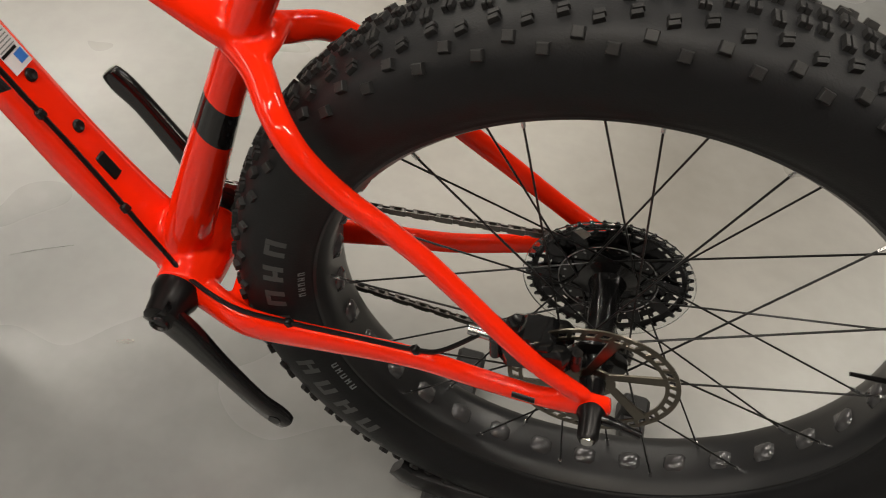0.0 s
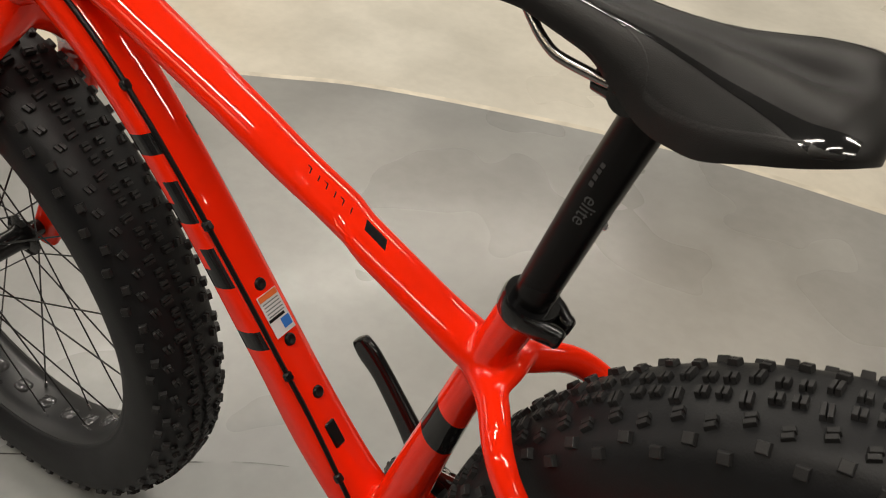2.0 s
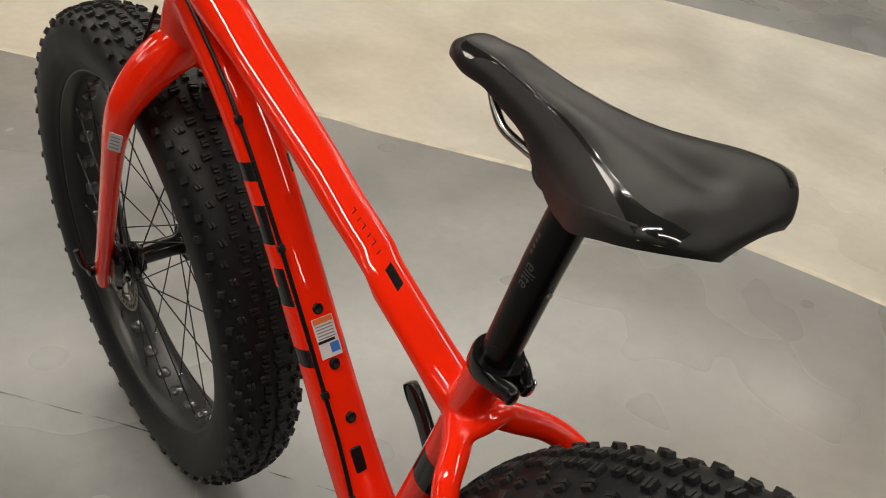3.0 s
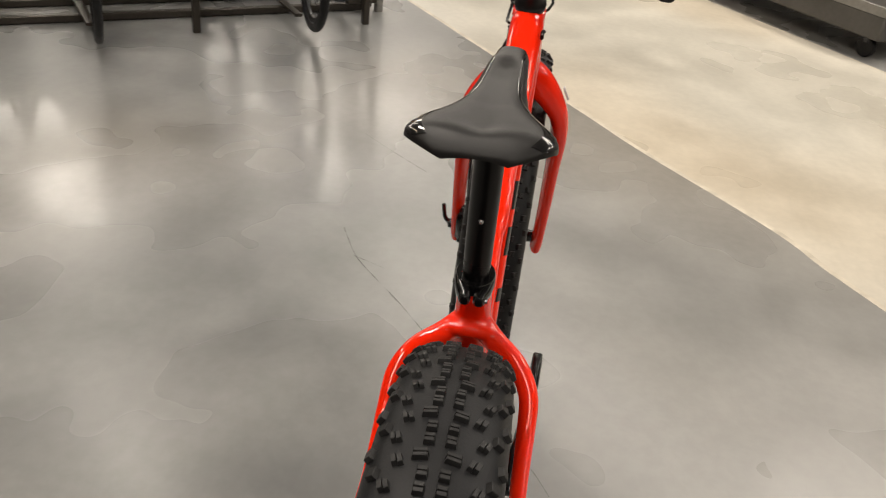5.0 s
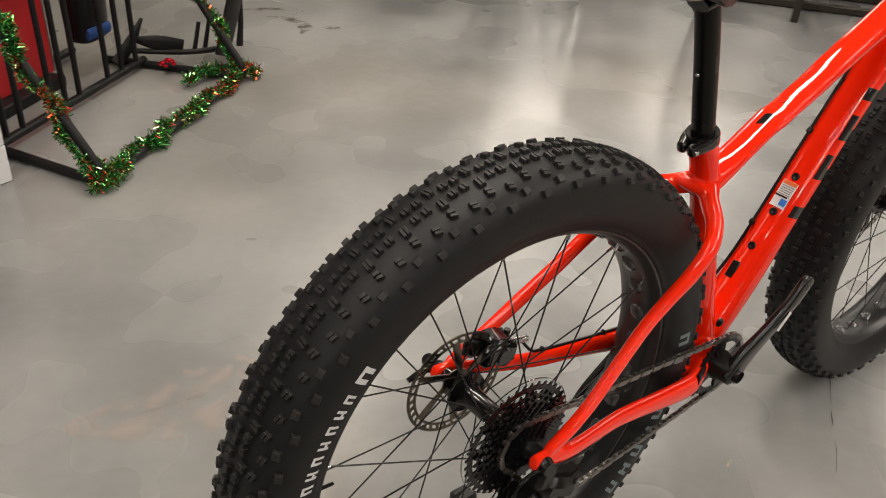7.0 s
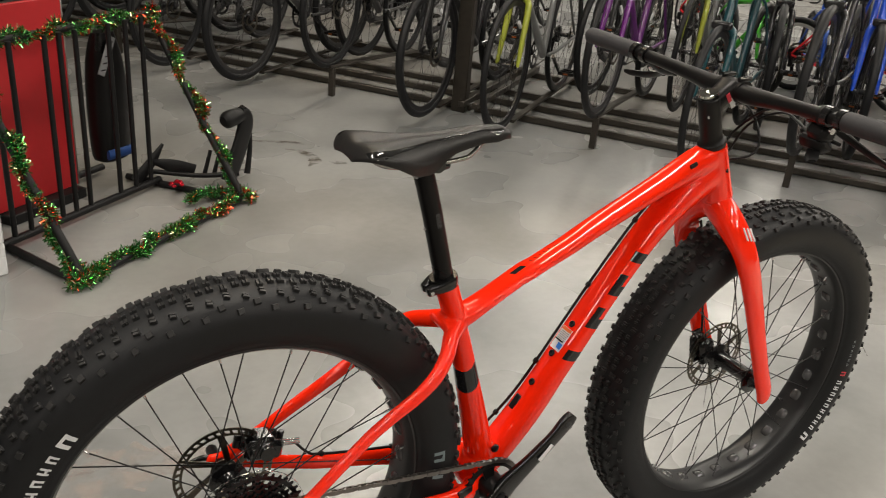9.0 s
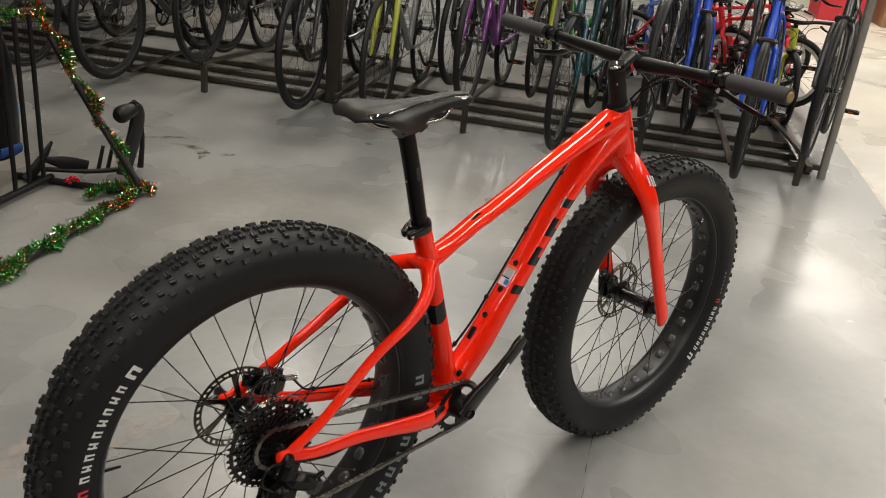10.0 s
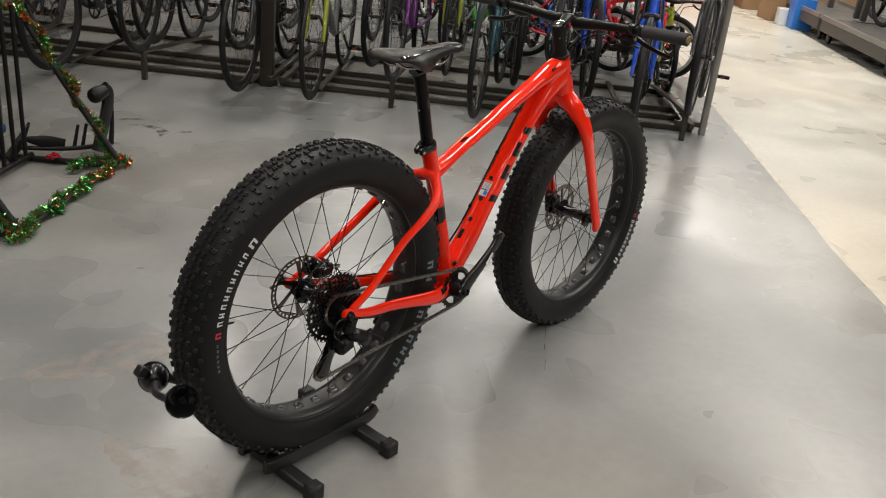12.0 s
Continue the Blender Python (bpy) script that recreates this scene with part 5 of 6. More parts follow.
# ---- the bike racks ----
RU, RB = V(0.612, -0.791, 0), V(0.791, 0.612, 0)  # along the rack, and back into it
RO = V(1.612, 3.532, 0)
RACK_TURN = math.degrees(math.atan2(RU[1], RU[0]))


def on_rack(s, b, z=0.0):
    return RO + RU * s + RB * b + V(0, 0, z)


def rack_axes(s, b, z=0.0):
    """A pose at the rack with x along it and y back into it."""
    return Matrix.Translation(on_rack(s, b, z)) @ Matrix.Rotation(radians(RACK_TURN), 4, "Z")


rack_places = ((-2.58, 1), (-2.06, 0), (-1.55, 1), (-1.03, 0), (-0.50, 0), (0.0, 1), (0.65, 0), (1.085, 0), (1.548, 1), (2.07, 0), (2.508, 1), (3.0, 0), (3.332, 1))


def rack_section(s0, s1, places):
    rack = thing("bike_rack", rack_axes(s0, 0.0), "dark steel floor rack with sloping wheel channels, full of bikes", "bike rack", "bike racks")
    ln = s1 - s0
    for b in (0.22, 0.47, 0.70, 1.24):
        part("floor_beam", Geo().box((ln / 2, b, 0.021), (ln, 0.034, 0.034), None, 0.004), M_RACK, rack)
    for x in (0.03, ln - 0.03):
        part("end_beam", Geo().box((x, 0.70, 0.058), (0.036, 1.15, 0.036), None, 0.004), M_RACK, rack)
    for s, high in places:
        x = s - s0
        if high:
            part("stub_leg", Geo().box((x, -0.01, 0.085), (0.032, 0.032, 0.17), None, 0.003), M_RACK, rack)
            g = Geo().tube([(x, -0.06, 0.178, 0.020, 0.010), (x, 0.55, 0.130, 0.020, 0.010), (x, 1.25, 0.060, 0.020, 0.010)], 6, n=8, side=(1, 0, 0), power=4)
        else:
            g = Geo().tube([(x, 0.02, 0.048, 0.020, 0.008), (x, 1.25, 0.050, 0.020, 0.008)], 3, n=8, side=(1, 0, 0), power=4)
        part("wheel_channel", g, M_RACK, rack)
    return rack


rack_a = rack_section(-2.85, 0.78, [p for p in rack_places if p[0] < 0.78])
rack_b = rack_section(0.80, 3.44, [p for p in rack_places if p[0] > 0.78])
part("post", Geo().box((3.57, 0.185, 0.70), (0.085, 0.06, 1.40), None, 0.006), M_RACK, rack_a)
part("end_post", Geo().tube([(2.694, 0.186, 0.0, 0.020, 0.020), (2.694, 0.186, 1.7, 0.020, 0.020)], 2, n=16, power=5), M_RACKPOST, rack_b, "square bare steel end post")
part("end_tie", Geo().box((2.60, 0.186, 0.06), (0.17, 0.03, 0.03), None, 0.003), M_RACK, rack_b)
# added pale strip, stands in for bright reflecting floor at the rack's end
part("end_plate", Geo().box((2.62, 0.66, 0.055), (0.10, 0.95, 0.012), None, 0.002), M_RACKPOST, rack_b)


# ---- bikes on the racks ----
def slim_wheel(bike_ob, name, at, r, w, tyre_mat, rim_mat, spokes=24):
    hub = part(name, Geo().lathe([(-0.05, 0.0), (-0.05, 0.010), (-0.035, 0.012), (-0.033, 0.026), (-0.029, 0.026), (-0.026, 0.013), (0.026, 0.013), (0.029, 0.026), (0.033, 0.026), (0.035, 0.012), (0.05, 0.010), (0.05, 0.0)], n=14), M_DARKSTEEL, bike_ob, at=Matrix.Translation(at))
    g = Geo()
    g.lathe([(w * math.cos(a) * 0.95, r - w + w * math.sin(a)) for a in np.linspace(0, 2 * math.pi, 11)[:-1]], n=56, closed=True)
    part("tyre", g, tyre_mat, hub)
    ri = r - 2 * w
    part("rim", Geo().lathe([(-0.010, ri + 0.006), (0.010, ri + 0.006), (0.011, ri - 0.004), (0.005, ri - 0.020), (-0.005, ri - 0.020), (-0.011, ri - 0.004)], n=56, closed=True), rim_mat, hub)
    for k in range(spokes):
        a = 2 * math.pi * k / spokes
        b = a + (1 if (k // 2) % 2 else -1) * 1.1
        p0 = V(0.025 * math.cos(b), 0.031 if k % 2 else -0.031, 0.025 * math.sin(b))
        p1 = V((ri - 0.018) * math.cos(a), 0.0, (ri - 0.018) * math.sin(a))
        d = Vector(p1 - p0)
        part("spoke", rack_spoke, None, hub, at=Matrix.Translation(p0) @ d.to_track_quat("Z", "Y").to_matrix().to_4x4() @ Matrix.Diagonal((0.0011, 0.0011, d.length, 1)))
    return hub


rack_spoke = Geo().rod((0, 0, 0), (0, 0, 1), 1.0, n=4).mesh("spoke", M_SPOKE)


def shop_bike(label, colour, r=0.345, w=0.02, drop=False, rim_col=None, size=1.0, accent=None, rough=0.3):
    """A whole bike, front wheel's lowest place at its origin, front towards +x."""
    ob = thing("bicycle", pose(0, 0, 0), label, "bicycle", "bikes parked in the racks")
    paint = material("bike_paint", colour, rough, coat=0.7, vary=0.05)
    acc = material("bike_accent", accent, 0.35, coat=0.5) if accent else paint
    rims = material("bike_rim", rim_col, 0.3, metal=0.5) if rim_col else M_RIM
    k = size
    wb = 1.04 * k
    ax_r, bb = V(-wb, 0, r), V(-wb + 0.42 * k, 0, r - 0.05)
    st = V(-wb + 0.28 * k, 0, r + 0.44 * k)
    hb, ht = V(-0.13 * k, 0, r + 0.36 * k), V(-0.175 * k, 0, r + 0.50 * k)
    g = Geo()
    g.tube([(*bb, 0.019), (*st, 0.016)], 2, n=10).tube([(*bb, 0.021, 0.024), (*hb, 0.020, 0.026)], 3, n=10).tube([(*(st - V(-0.01, 0, 0.04)), 0.016), (*ht, 0.018)], 2, n=10).tube([(*(hb - (ht - hb) * 0.15), 0.023), (*(ht + (ht - hb) * 0.12), 0.022)], 2, n=12)
    for sy in (1, -1):
        g.tube([(*(bb + V(-0.02, 0.025 * sy, 0)), 0.012), (*(bb + V(-0.12, 0.045 * sy, 0.01)), 0.010), (*(ax_r + V(0, 0.062 * sy, 0)), 0.008)], 7, n=8)
        g.tube([(*(st + V(0, 0.012 * sy, -0.04)), 0.009), (*(st + V(-0.06, 0.04 * sy, -0.12)), 0.008), (*(ax_r + V(0, 0.062 * sy, 0.01)), 0.007)], 7, n=8)
    part("frame", g, paint, ob)
    fk = Geo().tube([(*(hb + V(0.01, 0, -0.01)), 0.020), (*(hb + V(0.022, 0, -0.045)), 0.022)], 2, n=12)
    for sy in (1, -1):
        fk.tube([(*(hb + V(0.02, 0.012 * sy, -0.035)), 0.018), (*(hb + V(0.03, 0.045 * sy, -0.07)), 0.017), (-0.045 * k, 0.052 * sy, r + 0.13, 0.015), (0, 0.055 * sy, r, 0.009)], 10, n=10)
    part("fork", fk, acc, ob)
    slim_wheel(ob, "front_wheel", (0, 0, r), r, w, M_RUBBER, rims)
    slim_wheel(ob, "rear_wheel", ax_r, r, w, M_RUBBER, rims)
    part("cassette", gear(24, 0.045, 0.049, 0.02, 0.02), M_DARKSTEEL, ob, at=Matrix.Translation(ax_r + V(0, -0.042, 0)))
    ring_ = part("chainring", gear(40, 0.082 * k, 0.086 * k, 0.003, 0.066 * k), M_DARKSTEEL, ob, at=Matrix.Translation(bb + V(0, -0.05, 0)))
    part("ring_spider", star_plate(5, 0.012, 0.02, 0.068 * k, 0.2, 0.003), M_DARKSTEEL, ring_)
    for sy in (1, -1):
        a = 0.7 if sy < 0 else 0.7 + math.pi
        tip = bb + V(0.165 * k * math.cos(a), 0.07 * sy, 0.165 * k * math.sin(a))
        part("crank_arm", Geo().tube([(*(bb + V(0, 0.06 * sy, 0)), 0.009, 0.014), (*tip, 0.007, 0.011)], 3, n=8), M_DARKSTEEL, ob)
        pg = Geo()
        for dx in (-0.042, 0.0, 0.042):
            pg.box(tip + V(dx, 0.055 * sy, 0), (0.010, 0.085, 0.018), None, 0.002)
        for dy in (0.015, 0.095):
            pg.box(tip + V(0, dy * sy, 0), (0.094, 0.010, 0.018), None, 0.002)
        part("pedal", pg, M_BLACK_SATIN, ob)
    part("chain", Geo().tube([(*(bb + V(0, -0.05, 0.083 * k)), 0.003, 0.004), (*(ax_r + V(0, -0.042, 0.046)), 0.003, 0.004)], 2, n=6).tube([(*(bb + V(0, -0.05, -0.083 * k)), 0.003, 0.004), (*(ax_r + V(0.03, -0.042, -0.11)), 0.003, 0.004)], 2, n=6), M_CHAIN, ob)
    part("rear_derailleur", Geo().box(ax_r + V(0.01, -0.07, -0.05), (0.03, 0.03, 0.06), None, 0.006).tube([(*(ax_r + V(0.02, -0.06, -0.06)), 0.006, 0.014), (*(ax_r + V(0.03, -0.06, -0.13)), 0.006, 0.012)], 3, n=8), M_BLACK_SATIN, ob)
    sp1 = st + (st - bb) / np.linalg.norm(st - bb) * 0.16 * k
    part("seatpost", Geo().rod(st, sp1, 0.0135), M_BLACK_SATIN, ob)
    part("saddle", Geo().tube([(*(sp1 + V(-0.13, 0, 0.035)), 0.06, 0.014), (*(sp1 + V(-0.07, 0, 0.035)), 0.068, 0.02), (*(sp1 + V(0.03, 0, 0.03)), 0.028, 0.017), (*(sp1 + V(0.13, 0, 0.028)), 0.016, 0.012)], 12, n=14), M_SADDLE, ob)
    tip = ht + (ht - hb) / np.linalg.norm(ht - hb) * 0.07 * k
    part("stem", Geo().rod(ht, tip, 0.015).rod(tip, tip + V(0.07, 0, 0.01), 0.014), M_BLACK_SATIN, ob)
    c = tip + V(0.07, 0, 0.01)
    hw = 0.30 * k
    if drop:
        for_bar = [(*(c + V(-0.03, -0.21, -0.13)), 0.0125), (*(c + V(0.06, -0.205, -0.12)), 0.0125), (*(c + V(0.085, -0.20, -0.05)), 0.0125), (*(c + V(0.05, -0.20, 0)), 0.0125), (*(c + V(0, -0.15, 0)), 0.0125), (*c, 0.0135), (*(c + V(0, 0.15, 0)), 0.0125), (*(c + V(0.05, 0.20, 0)), 0.0125), (*(c + V(0.085, 0.20, -0.05)), 0.0125), (*(c + V(0.06, 0.205, -0.12)), 0.0125), (*(c + V(-0.03, 0.21, -0.13)), 0.0125)]
    else:
        for_bar = [(*(c + V(-0.05, -hw, 0.01)), 0.014), (*(c + V(-0.02, -hw * 0.5, 0.01)), 0.011), (*c, 0.0135), (*(c + V(-0.02, hw * 0.5, 0.01)), 0.011), (*(c + V(-0.05, hw, 0.01)), 0.014)]
    part("handlebar", Geo().tube(for_bar, n=10, side=(0, 0, 1)), M_BLACK_SATIN, ob)
    for sy in (1, -1):
        part("brake_lever", Geo().tube([(*(c + V(0.0, hw * 0.62 * sy, -0.01)), 0.008), (*(c + V(0.05, hw * 0.75 * sy, -0.03)), 0.006), (*(c + V(0.03, hw * 0.95 * sy, -0.035)), 0.004)], 7, n=8), M_BLACK_SATIN, ob)
    part("brake_cable", Geo().tube([(*(c + V(0.04, hw * 0.6, -0.01)), 0.0025), (*(c + V(0.12, 0.03, -0.03)), 0.0025), (*(c + V(0.05, 0.03, -0.16)), 0.0025), (*(hb + V(0.03, 0.03, -0.06)), 0.0025)], 14, n=6).tube([(*(c + V(0.04, -hw * 0.6, -0.01)), 0.0025), (*(c + V(0.10, -0.03, -0.05)), 0.0025), (*(ht + V(0.03, -0.02, -0.06)), 0.0025)], 10, n=6), M_BLACK_SATIN, ob)
    for ax, nm in ((V(0, 0, r), "front"), (ax_r, "rear")):
        part("brake_rotor", Geo().lathe([(-0.0008, 0.058), (0.0008, 0.058), (0.0008, 0.072), (-0.0008, 0.072)], n=28, closed=True).lathe([(-0.001, 0.018), (0.001, 0.018), (0.001, 0.03), (-0.001, 0.03)], n=16, closed=True), M_ROTOR, ob, at=Matrix.Translation(ax + V(0, 0.043, 0)))
        q = 2.2 if nm == "front" else 0.6
        part("wheel_reflector", Geo().box((0, 0, 0), (0.022, 0.012, 0.055), None, 0.003), M_WHITE, ob, "clear white wheel reflector", at=Matrix.Translation(ax + V(math.cos(q), 0, math.sin(q)) * (r * 0.66)) @ Matrix.Rotation(-q, 4, "Y"))
    for sy in (1, -1):
        part("fork_sticker", Geo().box((0, 0, 0), (0.016, 0.0015, 0.045), None, 0.0004), M_GREYPRINT, ob, at=Matrix.Translation((-0.047 * k, 0.068 * sy, r + 0.14)) @ Matrix.Rotation(radians(-18), 4, "Y"))
        part("pedal_reflector", Geo().box(bb + V(0.165 * k * math.cos(0.7 if sy < 0 else 0.7 + math.pi) + 0.048, 0.125 * sy, 0.165 * k * math.sin(0.7 if sy < 0 else 0.7 + math.pi)), (0.003, 0.026, 0.008)), M_AMBER, ob)
    part("bottle_cage", Geo().tube([(*(bb + (hb - bb) * 0.30 + V(-0.02, 0.03, 0.03)), 0.003), (*(bb + (hb - bb) * 0.55 + V(-0.03, 0.035, 0.04)), 0.003), (*(bb + (hb - bb) * 0.55 + V(-0.05, 0, 0.07)), 0.003), (*(bb + (hb - bb) * 0.55 + V(-0.03, -0.035, 0.04)), 0.003), (*(bb + (hb - bb) * 0.30 + V(-0.02, -0.03, 0.03)), 0.003)], 14, n=6, side=(0, 0, 1)), M_STEEL, ob)
    part("front_brake", Geo().box((-0.05 * k + 0.02, 0, r * 2 - 0.005), (0.05, 0.09, 0.035), None, 0.008), M_DARKSTEEL, ob)
    return ob


BLACK = (0.014, 0.014, 0.015)
kinds = {
    "black": shop_bike("matt black road bike parked nose-out in the steel rack", BLACK, w=0.016, drop=True),
    "hybrid": shop_bike("black hybrid bike with grey rims parked in the steel rack", (0.02, 0.02, 0.022), w=0.022, rim_col=(0.05, 0.05, 0.052)),
    "teal_dot": shop_bike("black bike with a red and teal fork parked in the rack", (0.018, 0.018, 0.02), w=0.020, accent=(0.02, 0.02, 0.022)),
    "yellow": shop_bike("grey road bike with neon yellow fork parked in the rack", (0.14, 0.145, 0.145), w=0.016, drop=True, accent=(0.30, 0.34, 0.03)),
    "purple": shop_bike("dark purple bike parked nose-out in the steel rack", (0.11, 0.010, 0.15), w=0.018, rim_col=(0.06, 0.06, 0.065)),
    "teal": shop_bike("dark teal bike parked nose-out in the steel rack", (0.008, 0.055, 0.07), w=0.018),
    "blue": shop_bike("bright blue bike parked nose-out in the steel rack", (0.012, 0.08, 0.62), w=0.022),
    "city": shop_bike("black city bike with chromed fork crown in the rack", BLACK, w=0.022, accent=(0.03, 0.03, 0.03), rim_col=(0.3, 0.3, 0.3)),
}
order = ["hybrid", "black", "hybrid", "black", "hybrid", "black", "teal_dot", "yellow", "purple", "teal", "hybrid", "blue", "city"]
FACE = RACK_TURN - 90  # the bikes look out of the rack
used = set()
rng = random.Random(4)


def park(ob, key, s, b, high, yaw=0.0, lift=0.0):
    z = (0.172 if high else 0.055) + lift
    pitch = -math.degrees(math.asin((0.172 - 0.075) / 1.04)) if high else 0.0
    m = Matrix.Translation(on_rack(s, b, z)) @ Matrix.Rotation(radians(FACE + yaw), 4, "Z") @ Matrix.Rotation(radians(pitch), 4, "Y")
    if key in used:
        return copy_thing(ob, m)
    used.add(key)
    ob.matrix_basis = m
    return ob


turns = (3, -2, 4, 2, -3, 2, -2, 0, -3, -7, -8, -11, -16)
for (s, high), key, turn_ in zip(rack_places, order, turns):
    park(kinds[key], key, s, -0.06 if high else -0.15, high, turn_, 0.0 if high else -0.02)
for s, b, key, high in ((-2.30, 0.80, "black", 0), (-1.28, 0.84, "hybrid", 0), (-0.25, 0.82, "black", 0), (0.34, 0.92, "hybrid", 0), (1.30, 0.86, "teal_dot", 0), (1.82, 0.84, "yellow", 0), (2.29, 0.76, "hybrid", 0), (2.76, 0.50, "blue", 0), (3.16, 0.78, "black", 0)):
    park(kinds[key], key, s, b, high, rng.uniform(-7, 3))
# a second row behind, and smaller children's bikes
for s, key in ((-1.8, "black"), (-0.8, "hybrid"), (0.25, "black"), (1.10, "hybrid"), (1.7, "black"), (2.75, "hybrid")):
    park(kinds[key], key, s, 2.15, 0, rng.uniform(-6, 6), -0.055)
kids = {
    "green": shop_bike("small bright green children's bike behind the rack", (0.06, 0.42, 0.03), r=0.25, w=0.022, size=0.72, rim_col=(0.8, 0.8, 0.8)),
    "red": shop_bike("small bright red children's bike behind the rack", (0.75, 0.02, 0.03), r=0.25, w=0.022, size=0.72, rim_col=(0.75, 0.75, 0.75)),
    "lime": shop_bike("small lime yellow children's bike behind the rack", (0.45, 0.5, 0.03), r=0.25, w=0.022, size=0.72),
    "pale_blue": shop_bike("small blue children's bike behind the rack", (0.02, 0.10, 0.55), r=0.25, w=0.022, size=0.72),
}
for s, b, key, yaw in ((2.20, 1.80, "green", 35), (3.08, 1.95, "red", 70), (3.52, 1.9, "red", 60), (2.60, 1.9, "pale_blue", 12), (3.38, 1.18, "lime", 5), (3.5, 2.55, "red", 75), (1.8, 2.9, "red", 30)):
    park(kids[key], key, s, b, 0, yaw, -0.055)

# ---- aisle side: wheeled platforms, boxes ----
AD = V(0.80, 0.60, 0) / np.linalg.norm(V(0.80, 0.60, 0))
AN = V(AD[1], -AD[0], 0)
AISLE_TURN = math.degrees(math.atan2(AD[1], AD[0]))
cart = thing("display_cart", Matrix.Translation(V(7.55, 0.93, 0)) @ Matrix.Rotation(radians(AISLE_TURN), 4, "Z"), "low grey steel display platform on castors", "display cart", "display carts")
part("deck", Geo().box((1.0, -0.45, 0.185), (2.0, 0.85, 0.13), None, 0.01), M_CART, cart)
for y in (-0.03, -0.87):
    part("side_rail", Geo().box((1.0, y, 0.27), (2.0, 0.02, 0.05), None, 0.003), M_RACKPOST, cart)
for x in (0.12, 1.88):
    for y in (-0.12, -0.78):
        cst = part("castor", Geo().lathe([(-0.018, 0.0), (-0.018, 0.05), (-0.012, 0.055), (0.012, 0.055), (0.018, 0.05), (0.018, 0.0)], origin=(x, y, 0.055), n=20), M_BLACK_SATIN, cart)
        part("castor_fork", Geo().box((x, y, 0.10), (0.04, 0.05, 0.05), None, 0.006), M_DARKSTEEL, cst)
for x in (0.06, 1.0, 1.94):
    part("upright", Geo().box((x, -0.45, 0.80), (0.06, 0.06, 1.05), None, 0.006), M_CART, cart)
for k in (1.0, -1.0, -2.0):
    copy_thing(cart, Matrix.Translation(V(7.55, 0.93, 0) + AD * 2.1 * k + AN * (0.1 if k < 0 else 0.0)) @ Matrix.Rotation(radians(AISLE_TURN), 4, "Z"))
for x, y, key, yaw in ((8.05, 0.98, "black", 5), (8.65, 1.43, "hybrid", -5), (6.45, -0.25, "black", 4), (5.75, -0.85, "hybrid", -4), (5.0, -1.5, "black", 3)):
    m = Matrix.Translation(V(x, y, 0.285) + AN * 0.3) @ Matrix.Rotation(radians(AISLE_TURN + 180 + yaw), 4, "Z")
    copy_thing(kinds[key], m)


def carton(x, y, z, size, turn, mat, label):
    ob = thing("box", Matrix.Translation((x, y, z)) @ Matrix.Rotation(radians(turn), 4, "Z"), label, "box", "boxes at the far wall")
    part("carton_body", Geo().box((0, 0, size[2] / 2), size, None, 0.006), mat, ob)
    for sx in (1, -1):
        part("carton_flap", Geo().box((sx * size[0] * 0.25, 0, size[2] + 0.004), (size[0] * 0.49, size[1], 0.005), Matrix.Rotation(radians(2 * sx), 4, "Y")), mat, ob)
    part("packing_tape", Geo().box((0, 0, size[2] + 0.009), (0.05, size[1] * 0.99, 0.002)), M_WHITE, ob)
    return ob


carton(10.9, 4.45, 0, (0.6, 0.54, 0.6), 40, material("red_carton", (0.45, 0.02, 0.03), 0.6), "bright red cardboard box on the floor")
carton(11.6, 3.95, 0, (1.1, 0.6, 0.6), 38, M_CARD, "brown cardboard box on the floor")
carton(10.5, 3.12, 0, (0.42, 0.42, 0.84), 42, M_CARD, "upright brown cardboard box on the floor")
carton(10.12, 2.86, 0, (0.26, 0.24, 0.19), 30, M_WHITEPAINT, "small white box on the floor")
carton(9.97, 2.64, 0, (0.30, 0.24, 0.36), 35, M_BLUEPRINT, "small blue printed box on the floor")
carton(12.2, 4.9, 0, (0.95, 0.7, 1.05), 38, M_CARD, "large brown cardboard box on the floor")
carton(12.4, 3.1, 0, (0.95, 0.7, 1.05), 38, M_CARD, "large brown cardboard box on the floor")

# ---- display stand with the tinsel garland ----
C0, C1 = V(-0.035, 1.600, 0), V(0.632, 2.112, 0)  # ends of the front floor tube
D1 = (C1 - C0) / np.linalg.norm(C1 - C0)
DB = V(-D1[1], D1[0], 0)
G0, G1 = V(-0.19, 1.96, 0), V(0.372, 2.385, 0)
T0, T1 = V(-0.255, 1.945, 0.69), V(0.412, 2.457, 0.69)
rack2 = thing("wire_stand", pose(0, 0, 0), "black tubular display stand with a grid of upright bars", "display stand")
part("front_tube", Geo().rod(C0 + V(0, 0, 0.018), C1 + V(0, 0, 0.018), 0.014), M_BLACKTUBE, rack2)
for a, t in ((C0, T0), (C1, T1)):
    mid = a + (t - a) * 0.5
    part("side_tube", Geo().tube([(*(a + V(0, 0, 0.02)), 0.014), (*(a + (t - a) * 0.02 + V(0, 0, 0.06)), 0.014), (*mid, 0.014), (*(t - V(0, 0, 0.03)), 0.014), (*t, 0.014)], n=12, side=(1, 0, 0)), M_BLACKTUBE, rack2)
part("top_tube", Geo().rod(T0, T1, 0.013), M_BLACKTUBE, rack2)
part("grid_foot", Geo().rod(G0 + V(0, 0, 0.03) - D1 * 0.05, G1 + V(0, 0, 0.03) + D1 * 0.02, 0.014), M_BLACKTUBE, rack2)
for a, c in ((C0, G0), (C1, G1)):
    part("floor_tube", Geo().rod(a + V(0, 0, 0.016), c + V(0, 0, 0.016) + DB * 0.15, 0.014), M_BLACKTUBE, rack2)
